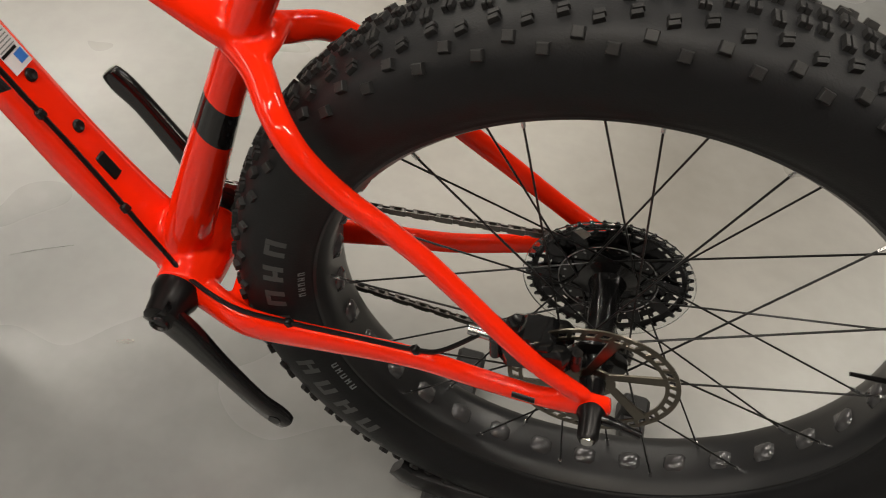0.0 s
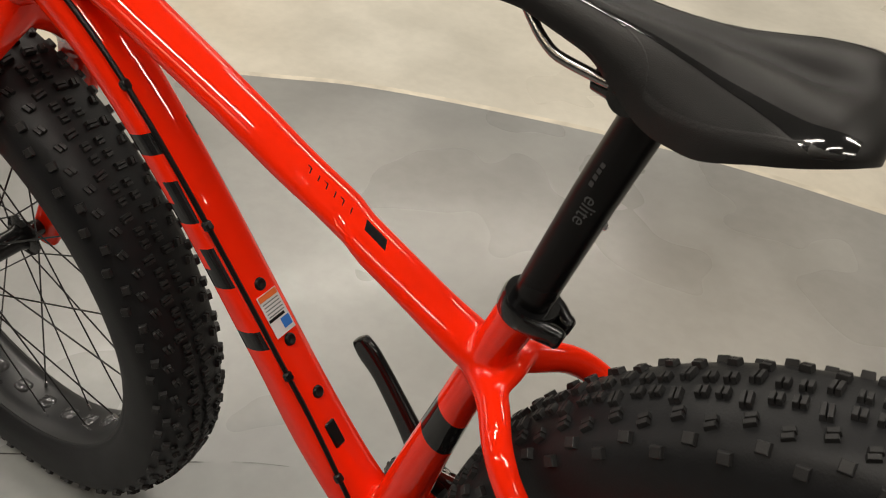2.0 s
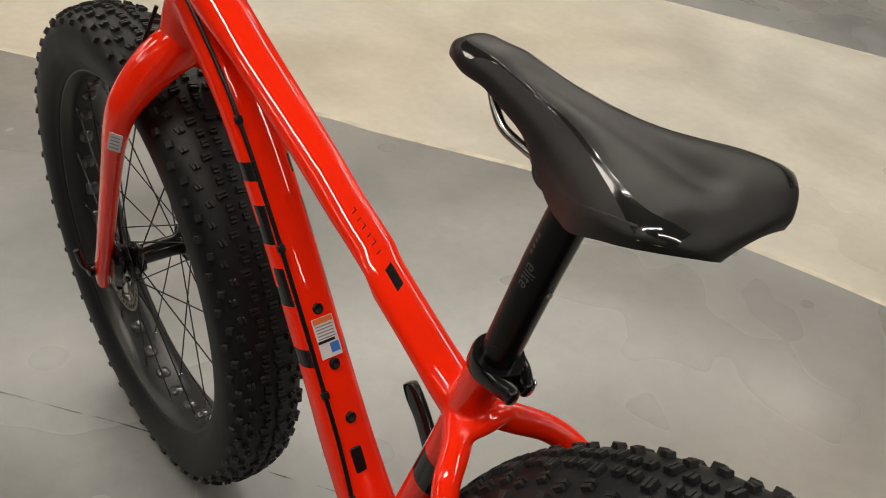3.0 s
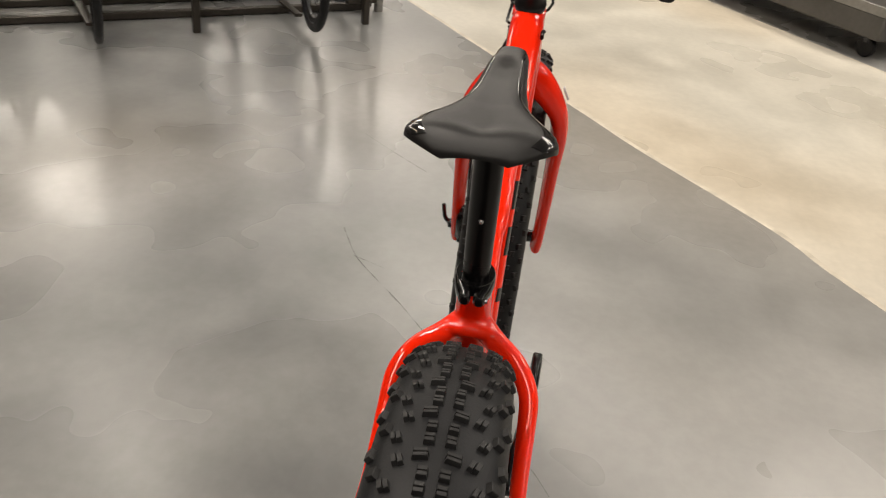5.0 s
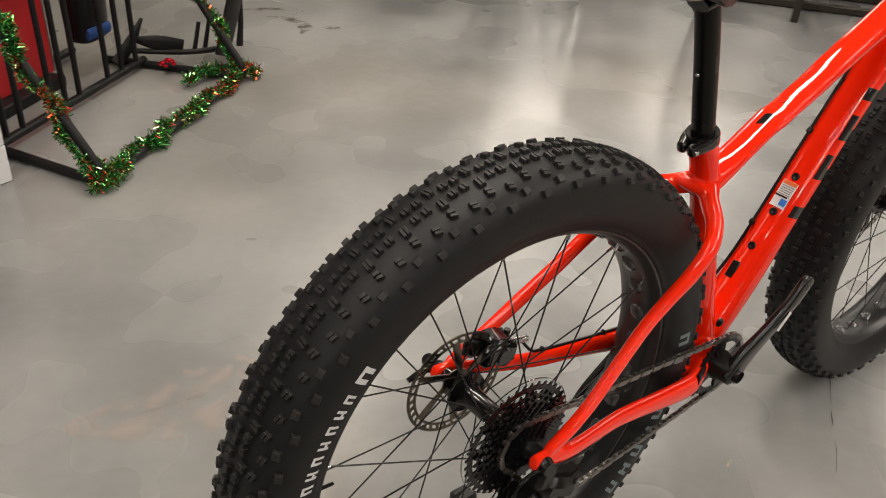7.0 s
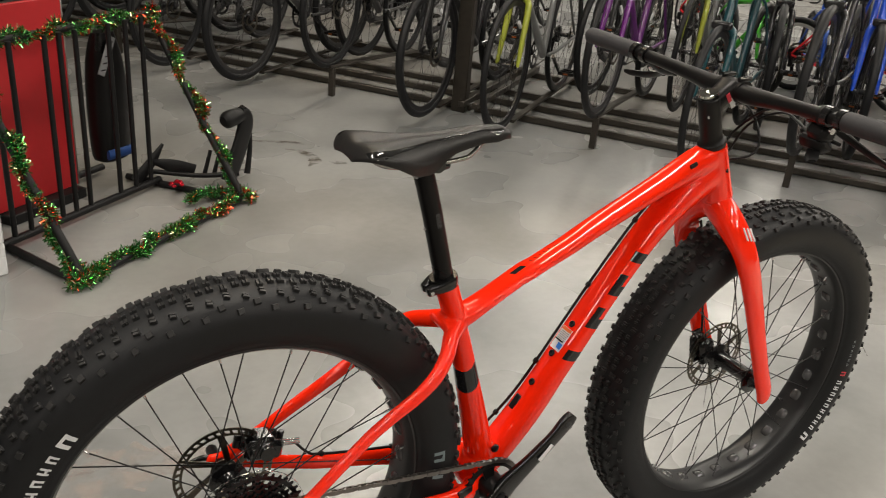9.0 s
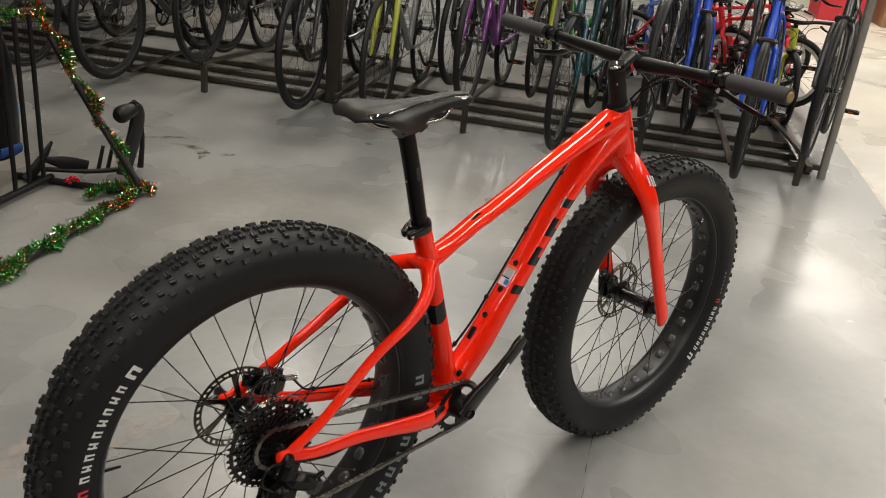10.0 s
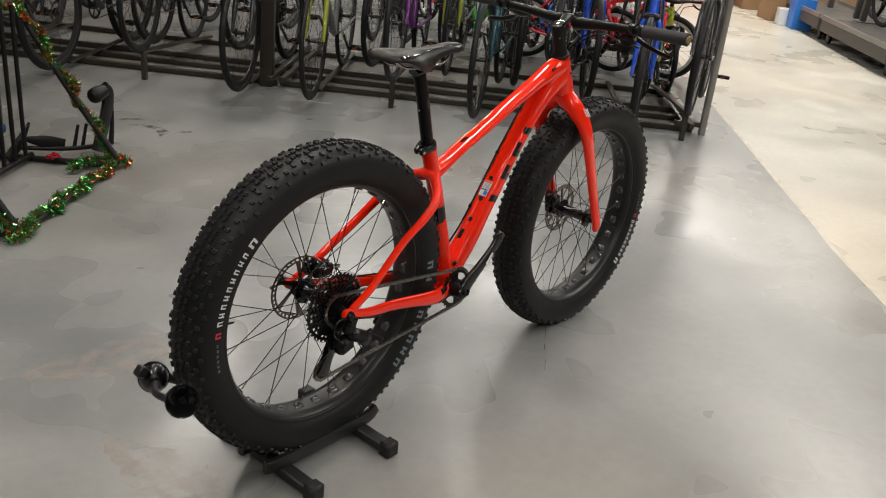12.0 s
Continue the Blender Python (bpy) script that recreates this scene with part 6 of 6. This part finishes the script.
for k in range(8):
    f = (0.01, 0.11, 0.31, 0.40, 0.50, 0.72, 0.84, 0.96)[k]
    p = G0 + (G1 - G0) * f
    part("upright_bar", Geo().rod(p + V(0, 0, 0.03), p + V(0, 0, 0.69), 0.0095), M_BLACKTUBE, rack2)
part("grid_foot", Geo().rod(G0 + V(0, 0, 0.03) + DB * 0.28, G1 + V(0, 0, 0.03) + DB * 0.28, 0.014), M_BLACKTUBE, rack2)

panel = thing("red_panel", pose(0, 0, 0), "plain red display panel standing behind the bars", "panel")
pc = G0 + (G1 - G0) * 0.42 + DB * 0.20
part("board", Geo().box(pc + V(0, 0, 0.40), (0.38, 0.02, 0.72), Matrix.Rotation(math.atan2(D1[1], D1[0]), 4, "Z"), 0.003), M_REDPANEL, panel)
part("board_edge", Geo().box(pc + V(0, 0, 0.40) + D1 * 0.192, (0.006, 0.024, 0.72), Matrix.Rotation(math.atan2(D1[1], D1[0]), 4, "Z"), 0.002), M_RACKPOST, panel)
part("board_foot", Geo().box(pc + V(0, 0, 0.02), (0.36, 0.12, 0.04), Matrix.Rotation(math.atan2(D1[1], D1[0]), 4, "Z"), 0.004), M_BLACKTUBE, panel)

bag = thing("hanging_bag", pose(0, 0, 0), "black and blue padded bag hanging behind the display stand", "bag")
bc = G0 + (G1 - G0) * 0.85 + DB * 0.12
zt = Matrix.Rotation(math.atan2(D1[1], D1[0]), 4, "Z")
part("bag_body", Geo().tube([(*(bc + V(0, 0, 0.13)), 0.055, 0.035), (*(bc + V(0, 0, 0.16)), 0.078, 0.05), (*(bc + V(0, 0, 0.35)), 0.082, 0.055), (*(bc + V(0, 0, 0.52)), 0.070, 0.05), (*(bc + V(0, 0, 0.63)), 0.045, 0.03)], 18, n=18, side=tuple(D1), power=3), M_BLACK_SATIN, bag)
part("bag_side", Geo().tube([(*(bc + D1 * 0.072 + V(0, 0, 0.16)), 0.014, 0.030), (*(bc + D1 * 0.082 + V(0, 0, 0.30)), 0.012, 0.034), (*(bc + D1 * 0.078 + V(0, 0, 0.38)), 0.010, 0.03)], 8, n=12, side=tuple(D1)), material("bag_blue", (0.02, 0.22, 0.55), 0.5), bag, "bright blue side panel")
part("bag_base", Geo().tube([(*(bc - D1 * 0.07 - DB * 0.05 + V(0, 0, 0.17)), 0.008, 0.02), (*(bc + D1 * 0.05 - DB * 0.052 + V(0, 0, 0.165)), 0.008, 0.02)], 4, n=10), material("bag_dark_blue", (0.01, 0.05, 0.20), 0.5), bag)
strap_part = part("strap", Geo().box(bc - D1 * 0.05 - DB * 0.062 + V(0, 0, 0.555), (0.036, 0.006, 0.15), zt @ Matrix.Rotation(radians(28), 4, "Y"), 0.002), material("strap_grey", (0.20, 0.20, 0.21), 0.5), bag, "grey slotted plastic strap")
for k in range(5):
    part("strap_slot", Geo().box(bc - D1 * (0.050 - 0.012 * (k - 2)) - DB * 0.0655 + V(0, 0, 0.555 + 0.024 * (k - 2)), (0.020, 0.002, 0.005), zt), M_BLACK_SATIN, strap_part)

# hitch carrier with an upright hook arm, lying beside the stand
hitch = thing("bike_carrier", pose(0, 0, 0), "black folded bike carrier with a padded hook arm on the floor", "bike carrier")
hp = V(0.695, 2.320, 0)
part("hook_arm", Geo().tube([(*(hp + V(-0.050, -0.02, 0.03)), 0.014, 0.046), (*(hp + V(-0.020, -0.008, 0.10)), 0.014, 0.048), (*(hp + V(0.018, 0.008, 0.19)), 0.015, 0.046), (*(hp + V(0.038, 0.018, 0.255)), 0.017, 0.044), (*(hp + V(0.034, 0.015, 0.292)), 0.018, 0.034), (*(hp + V(0.008, 0.0, 0.306)), 0.022, 0.028)], 28, n=18, side=tuple(DB), power=2.8), M_BLACKTUBE, hitch)
part("hook_pad", Geo().tube([(*(hp + V(0.020, 0.006, 0.300)), 0.022, 0.026), (*(hp + V(-0.020, -0.014, 0.298)), 0.033, 0.034), (*(hp + V(-0.055, -0.032, 0.292)), 0.033, 0.034), (*(hp + V(-0.070, -0.040, 0.290)), 0.020, 0.020)], 12, n=18), M_BLACKTUBE, hitch, "rounded foam hook end")
part("hook_knob", Geo().tube([(*(hp + V(0.044, 0.020, 0.306)), 0.012, 0.014), (*(hp + V(0.020, 0.006, 0.330)), 0.014, 0.012)], 4, n=12), M_BLACK_GLOSS, hitch)
part("back_arm", Geo().tube([(*(hp + V(0.045, 0.03, 0.035)), 0.008, 0.014), (*(hp + V(0.062, 0.038, 0.15)), 0.008, 0.010), (*(hp + V(0.056, 0.03, 0.285)), 0.008, 0.010)], 8, n=10), M_BLACKTUBE, hitch)
part("base_bar", Geo().tube([(*(hp + V(0.0, 0, 0.05)), 0.012), (*(hp + V(-0.16, 0.02, 0.05)), 0.010), (*(hp + V(-0.34, 0.10, 0.06)), 0.010)], 8, n=10), M_BLACKTUBE, hitch)
for dx, dz in ((-0.10, 0.0), (-0.14, 0.0)):
    part("prong", Geo().tube([(*(hp + V(dx, 0.02, 0.04)), 0.007, 0.010), (*(hp + V(dx + 0.035, 0.035, 0.15)), 0.006, 0.008)], 3, n=8), M_BLACKTUBE, hitch)
part("wing", Geo().tube([(*(hp + V(-0.17, 0.05, 0.06)), 0.010, 0.030), (*(hp + V(-0.25, 0.06, 0.085)), 0.010, 0.030), (*(hp + V(-0.32, 0.09, 0.10)), 0.008, 0.012)], 8, n=10), M_BLACKTUBE, hitch)
part("wing", Geo().tube([(*(hp + V(-0.40, 0.10, 0.02)), 0.008, 0.024), (*(hp + V(-0.33, 0.13, 0.08)), 0.008, 0.022), (*(hp + V(-0.27, 0.16, 0.15)), 0.006, 0.006)], 8, n=10), M_BLACKTUBE, hitch)


def garland(name, path, count, seed, thick=0.030):
    """Tinsel: many narrow foil strips standing out round a wavy core."""
    r_ = random.Random(seed)
    pts = spline(path, 60)
    ob = thing(name, pose(0, 0, 0), "green tinsel garland with red foil bits wound round the black stand", "garland", "tinsel garlands")
    core = Geo().tube([(*p, 0.006) for p in pts[::3]], n=6)
    part("core_wire", core, M_TINSEL_DARK, ob)
    sets = {"gold_foil": (M_TINSEL_GOLD, 0.1), "green_foil": (M_TINSEL, 0.62), "dark_foil": (M_TINSEL_DARK, 0.27), "red_foil": (M_TINSEL_RED, 0.11)}
    geos = {k: Geo() for k in sets}
    redness = [r_.random() < 0.35 for _ in range(14)]
    for i in range(count):
        u = r_.random()
        q = u * 59
        a = int(min(58, q))
        p = pts[a] + (pts[a + 1] - pts[a]) * (q - a)
        tang = Vector(pts[min(59, a + 1)] - pts[max(0, a - 1)]).normalized()
        d = Vector((r_.gauss(0, 1), r_.gauss(0, 1), r_.gauss(0, 1)))
        d = (d - tang * d.dot(tang) * 0.6).normalized()
        bulge = 0.75 + 0.35 * math.sin(u * 41 + seed) * math.sin(u * 17)
        ln = thick * bulge * r_.uniform(0.55, 1.25)
        wd = r_.uniform(0.0012, 0.0024)
        side = d.cross(Vector((r_.gauss(0, 1), r_.gauss(0, 1), r_.gauss(0, 1)))).normalized() * wd
        e = Vector(p) + d * ln
        bend = Vector((r_.gauss(0, 1), r_.gauss(0, 1), r_.gauss(0, 1))) * 0.005
        mid = Vector(p) + d * ln * 0.55 + bend
        key = "red_foil" if redness[int(u * 14) % 14] and r_.random() < 0.3 else ("dark_foil" if r_.random() < 0.33 else "green_foil")
        pick = r_.random()
        if pick < 0.07:
            key = "red_foil"
        elif pick < 0.17:
            key = "gold_foil"
        s0 = Vector(p) + d * 0.006
        geos[key].add([s0 - side, s0 + side, mid + side, mid - side, e + side * 0.7, e - side * 0.7], [(0, 1, 2, 3), (3, 2, 4, 5)])
    for k, (mat, _) in sets.items():
        part(k, geos[k], mat, ob, sharp=0)
    return ob


wave = lambda a, c, n, amp, ph: [tuple(a + (c - a) * (i / n) + V(amp * math.sin(i * 1.9 + ph), amp * math.cos(i * 2.3 + ph), amp * 0.8 * math.sin(i * 2.9 + ph))) for i in range(n + 1)]
garland("garland", wave(C0 + V(0, 0, 0.03), C1 + V(0, 0, 0.03), 12, 0.014, 0.3), 5600, 11, 0.033)
garland("garland", wave(C0 + V(-0.01, 0, 0.03), T0, 12, 0.016, 1.1), 5200, 12, 0.031)
garland("garland", wave(C1 + V(0.01, 0, 0.03), T1, 12, 0.016, 2.3), 5200, 13, 0.030)
garland("garland", wave(T0, T1, 11, 0.016, 0.9), 5000, 14, 0.034)
garland("garland", [tuple(C0 + V(-0.03, -0.02, 0.02)), tuple(C0 + V(0.0, -0.03, 0.04)), tuple(C0 + V(0.04, 0, 0.03)), tuple(C0 + V(0.0, 0.03, 0.05))], 1000, 15, 0.034)
garland("garland", [tuple(C1 + V(-0.20, 0.02, 0.03)), tuple(C1 + V(-0.10, 0.06, 0.04)), tuple(C1 + V(0.03, 0.02, 0.04)), tuple(C1 + V(0.05, -0.02, 0.02))], 1200, 16, 0.032)
bow = thing("foil_bow", pose(0, 0, 0), "small shiny red foil bow on the garland", "bow")
rr = random.Random(8)
M_BOW = material("red_foil_bow", (0.6, 0.01, 0.03), 0.2, metal=0.7)
for k in range(14):
    d = Vector((rr.gauss(0, 1), rr.gauss(0, 1), abs(rr.gauss(0, 1)) + 0.2)).normalized() * 0.024
    part("bow_loop", Geo().ball(V(C1) + V(-0.205, 0.158, 0.040) + V(d), 0.0095, 8, (1, 1, 0.6)), M_BOW, bow)

# ---- white display cabinet ----
CD = V(0.947, 0.290, 0)
CD /= np.linalg.norm(CD)
CN = V(-CD[1], CD[0], 0)
CX = V(-0.225, 1.762, 0)
cab_m = Matrix(((CD[0], CN[0], 0, CX[0]), (CD[1], CN[1], 0, CX[1]), (0, 0, 1, 0), (0, 0, 0, 1)))
cab = thing("display_cabinet", cab_m, "white open display cabinet with glass shelf and bark base", "display cabinet")
W, DP, HT = 1.10, 0.42, 1.70
part("base", Geo().box((-W / 2, DP / 2, 0.085), (W, DP, 0.05), None, 0.004), M_WHITEPAINT, cab)
for x in (-0.03, -W + 0.03):
    for y in (0.03, DP - 0.03):
        part("foot", Geo().box((x, y, 0.032), (0.06, 0.06, 0.064), None, 0.004), M_WHITEPAINT, cab)
for x in (-0.0225, -W + 0.0225):
    part("front_stile", Geo().box((x, 0.0225, 0.11 + (HT - 0.11) / 2), (0.045, 0.045, HT - 0.11), None, 0.004), M_WHITEPAINT, cab)
    part("side_panel", Geo().box((x, DP / 2 + 0.024, 0.11 + (HT - 0.11) / 2), (0.018, DP - 0.05, HT - 0.11), None, 0.002), M_WHITEPAINT, cab)
part("back_panel", Geo().box((-W / 2, DP - 0.008, 0.11 + (HT - 0.11) / 2), (W - 0.01, 0.012, HT - 0.12), None, 0.002), material("cabinet_back", (0.52, 0.55, 0.58), 0.5, vary=0.05), cab)
part("front_rail", Geo().box((-W / 2, 0.0, 0.135), (W - 0.09, 0.022, 0.05), None, 0.003), M_WHITEPAINT, cab)
part("top", Geo().box((-W / 2, DP / 2, HT + 0.015), (W + 0.02, DP + 0.02, 0.03), None, 0.004), M_WHITEPAINT, cab)
shelf = part("glass_shelf", Geo().box((-W / 2, DP / 2, 0.415), (W - 0.06, DP - 0.06, 0.008), None, 0.001), M_GLASS, cab)
for x in (-0.20, -0.80):
    part("shelf_bracket", Geo().box((x, DP - 0.03, 0.33), (0.018, 0.012, 0.16), None, 0.002), M_RACKPOST, cab)
part("red_shelf_liner", Geo().box((-W / 2, DP / 2, 0.74), (W - 0.06, DP - 0.06, 0.05), None, 0.003), M_REDPANEL, cab)
mulch = Geo()
rr = random.Random(3)
for k in range(900):
    x, y = -rr.uniform(0.06, W - 0.06), rr.uniform(0.03, DP - 0.04)
    z = 0.125 + 0.05 * rr.random() + 0.03 * math.sin(x * 9) * math.sin(y * 11)
    mulch.box((x, y, z), (rr.uniform(0.02, 0.05), rr.uniform(0.008, 0.02), rr.uniform(0.004, 0.01)), Euler((rr.uniform(-0.7, 0.7), rr.uniform(-0.7, 0.7), rr.uniform(0, 6.3))).to_matrix().to_4x4())
mo = new("bark_mulch", mulch.mesh("bark_mulch", M_MULCH, 0))
mo.matrix_basis = cab_m
tagged(mo, "loose brown bark chips filling the base of the cabinet", "bark", kind="stuff")
M_BOTTLE = material("bottle_white", (0.78, 0.78, 0.77), 0.4, vary=0.04)


def bottle(x, y, bands, cap):
    ob = thing("water_bottle", cab_m @ Matrix.Translation((x, y, 0.4195)), "white striped plastic sports bottle on the glass shelf", "bottle", "bottles on the shelf")
    body = part("bottle_body", Geo().lathe([(0.0, 0.0), (0.0, 0.034), (0.004, 0.0365), (0.105, 0.0365), (0.118, 0.0325), (0.130, 0.0325), (0.145, 0.0365), (0.165, 0.0355), (0.172, 0.030), (0.172, 0.0)], axis="z", n=28), M_BOTTLE, ob)
    for z0, z1, mat in bands:
        part("stripe", Geo().lathe([(z0, 0.0360), (z0, 0.0371), (z1, 0.0371), (z1, 0.0360)], axis="z", n=28), mat, body)
    part("cap", Geo().lathe([(0.166, 0.0375), (0.182, 0.0375), (0.192, 0.030), (0.196, 0.014), (0.210, 0.012), (0.214, 0.0)], axis="z", n=24), cap, ob)
    return ob


navy = material("navy", (0.02, 0.022, 0.04), 0.45)
green_b, yellow_b = material("green_band", (0.01, 0.10, 0.05), 0.5), material("yellow_band", (0.65, 0.5, 0.02), 0.5)
for k in range(5):
    x = -0.085 - 0.083 * k
    if k % 2 == 0:
        bottle(x, 0.12 + 0.02 * (k % 3), ((0.030, 0.052, navy), (0.066, 0.088, M_REDPRINT), (0.148, 0.156, M_REDPRINT)), navy)
    else:
        bottle(x, 0.12, ((0.030, 0.048, M_REDPRINT), (0.050, 0.066, yellow_b), (0.068, 0.086, green_b), (0.148, 0.156, yellow_b)), M_REDPRINT)


# ---- marks on the floor ----
def stained(name, colour, strength):
    """A thin dried film with ragged, half-clear edges."""
    m = bpy.data.materials.new(name)
    m.use_nodes = True
    nt = m.node_tree
    b = nt.nodes["Principled BSDF"]
    b.inputs["Base Color"].default_value, b.inputs["Roughness"].default_value = (*colour, 1), 0.4
    co = nt.nodes.new("ShaderNodeTexCoord")
    n1 = node(nt, "ShaderNodeTexNoise", Scale=22.0, Detail=6.0)
    nt.links.new(co.outputs["Object"], n1.inputs["Vector"])
    r = nt.nodes.new("ShaderNodeMapRange")
    for key, v in (("From Min", 0.40), ("From Max", 0.62), ("To Min", 0.0), ("To Max", strength)):
        r.inputs[key].default_value = v
    nt.links.new(n1.outputs["Fac"], r.inputs["Value"])
    nt.links.new(r.outputs[0], b.inputs["Alpha"])
    return m


def floor_mark(name, path, mat, label):
    """A flat ragged mark along a short path of (x, y, half width)."""
    p = spline(path, 24)
    d = np.gradient(p[:, :2], axis=0)
    d /= np.linalg.norm(d, axis=1)[:, None]
    nrm = np.stack([-d[:, 1], d[:, 0]], 1)
    rr_ = random.Random(len(label) + int(abs(p[0, 0]) * 100))
    w_ = np.array([max(0.001, w) * rr_.uniform(0.7, 1.25) for w in p[:, 2]])[:, None]
    lft, rgt = p[:, :2] + nrm * w_, p[:, :2] - nrm * w_
    g = Geo()
    n = len(p)
    g.add([(x, y, 0.0015) for x, y in lft] + [(x, y, 0.0015) for x, y in rgt], [(i, n + i, n + i + 1, i + 1) for i in range(n - 1)])
    ob = structure(name, g, mat, label, "floor mark")
    return ob


M_SPILL = stained("dried_spill", (0.09, 0.07, 0.045), 0.6)
M_SCUFF = stained("pale_scuff", (0.62, 0.58, 0.50), 0.75)
floor_mark("floor_stain_1", [(1.03, 2.70, 0.002), (1.08, 2.66, 0.016), (1.115, 2.58, 0.026), (1.105, 2.50, 0.026), (1.05, 2.44, 0.004)], M_SPILL, "curved dried brown spill on the concrete")
floor_mark("floor_stain_2", [(0.92, 2.86, 0.004), (1.03, 2.81, 0.016), (1.12, 2.77, 0.016), (1.20, 2.69, 0.004)], M_SPILL, "thin dried brown spill on the concrete")
floor_mark("floor_stain_3", [(1.165, 2.475, 0.004), (1.20, 2.455, 0.022), (1.235, 2.43, 0.004)], M_SPILL, "small round dried spill on the concrete")
M_CRACK = stained("hairline_crack", (0.05, 0.046, 0.042), 0.8)
M_SPALL = stained("pinkish_spall", (0.44, 0.37, 0.33), 0.38)
M_GRIME = stained("grey_grime", (0.10, 0.10, 0.105), 0.30)
floor_mark("floor_crack_1", [(1.653, 0.468, 0.0006), (1.515, 0.400, 0.0011), (1.434, 0.335, 0.0013), (1.322, 0.235, 0.0016), (1.215, 0.150, 0.0013), (1.149, 0.094, 0.0015), (1.02, 0.0, 0.0011), (0.895, -0.085, 0.0012), (0.815, -0.147, 0.0012), (0.756, -0.183, 0.0006)], M_CRACK, "long hairline crack in the concrete")
floor_mark("floor_crack_2", [(1.510, 0.402, 0.0006), (1.490, 0.35, 0.001), (1.470, 0.300, 0.0005)], M_CRACK, "short branch of the hairline crack")
floor_mark("floor_crack_3", [(2.339, 0.571, 0.0006), (2.225, 0.445, 0.0012), (2.109, 0.308, 0.0006)], M_CRACK, "thin hairline crack in the concrete")
floor_mark("floor_scuff_2", [(-0.40, 0.72, 0.02), (-0.22, 0.67, 0.08), (-0.08, 0.655, 0.09), (0.06, 0.64, 0.05), (0.16, 0.62, 0.01)], M_SPALL, "rough pinkish rubbed patch on the concrete")
floor_mark("floor_scuff_1", [(-0.37, 0.34, 0.01), (-0.36, 0.24, 0.05), (-0.335, 0.12, 0.07), (-0.31, 0.02, 0.06), (-0.29, -0.06, 0.01)], M_SPALL, "rough pinkish spalled patch on the concrete")
floor_mark("floor_scuff_3", [(-0.30, 0.69, 0.003), (-0.08, 0.66, 0.005), (0.06, 0.645, 0.003)], M_GRIME, "thin grey scrape on the concrete")
floor_mark("floor_chip", [(0.590, -0.055, 0.002), (0.602, -0.05, 0.004), (0.614, -0.046, 0.002)], M_SCUFF, "small pale chip in the concrete")
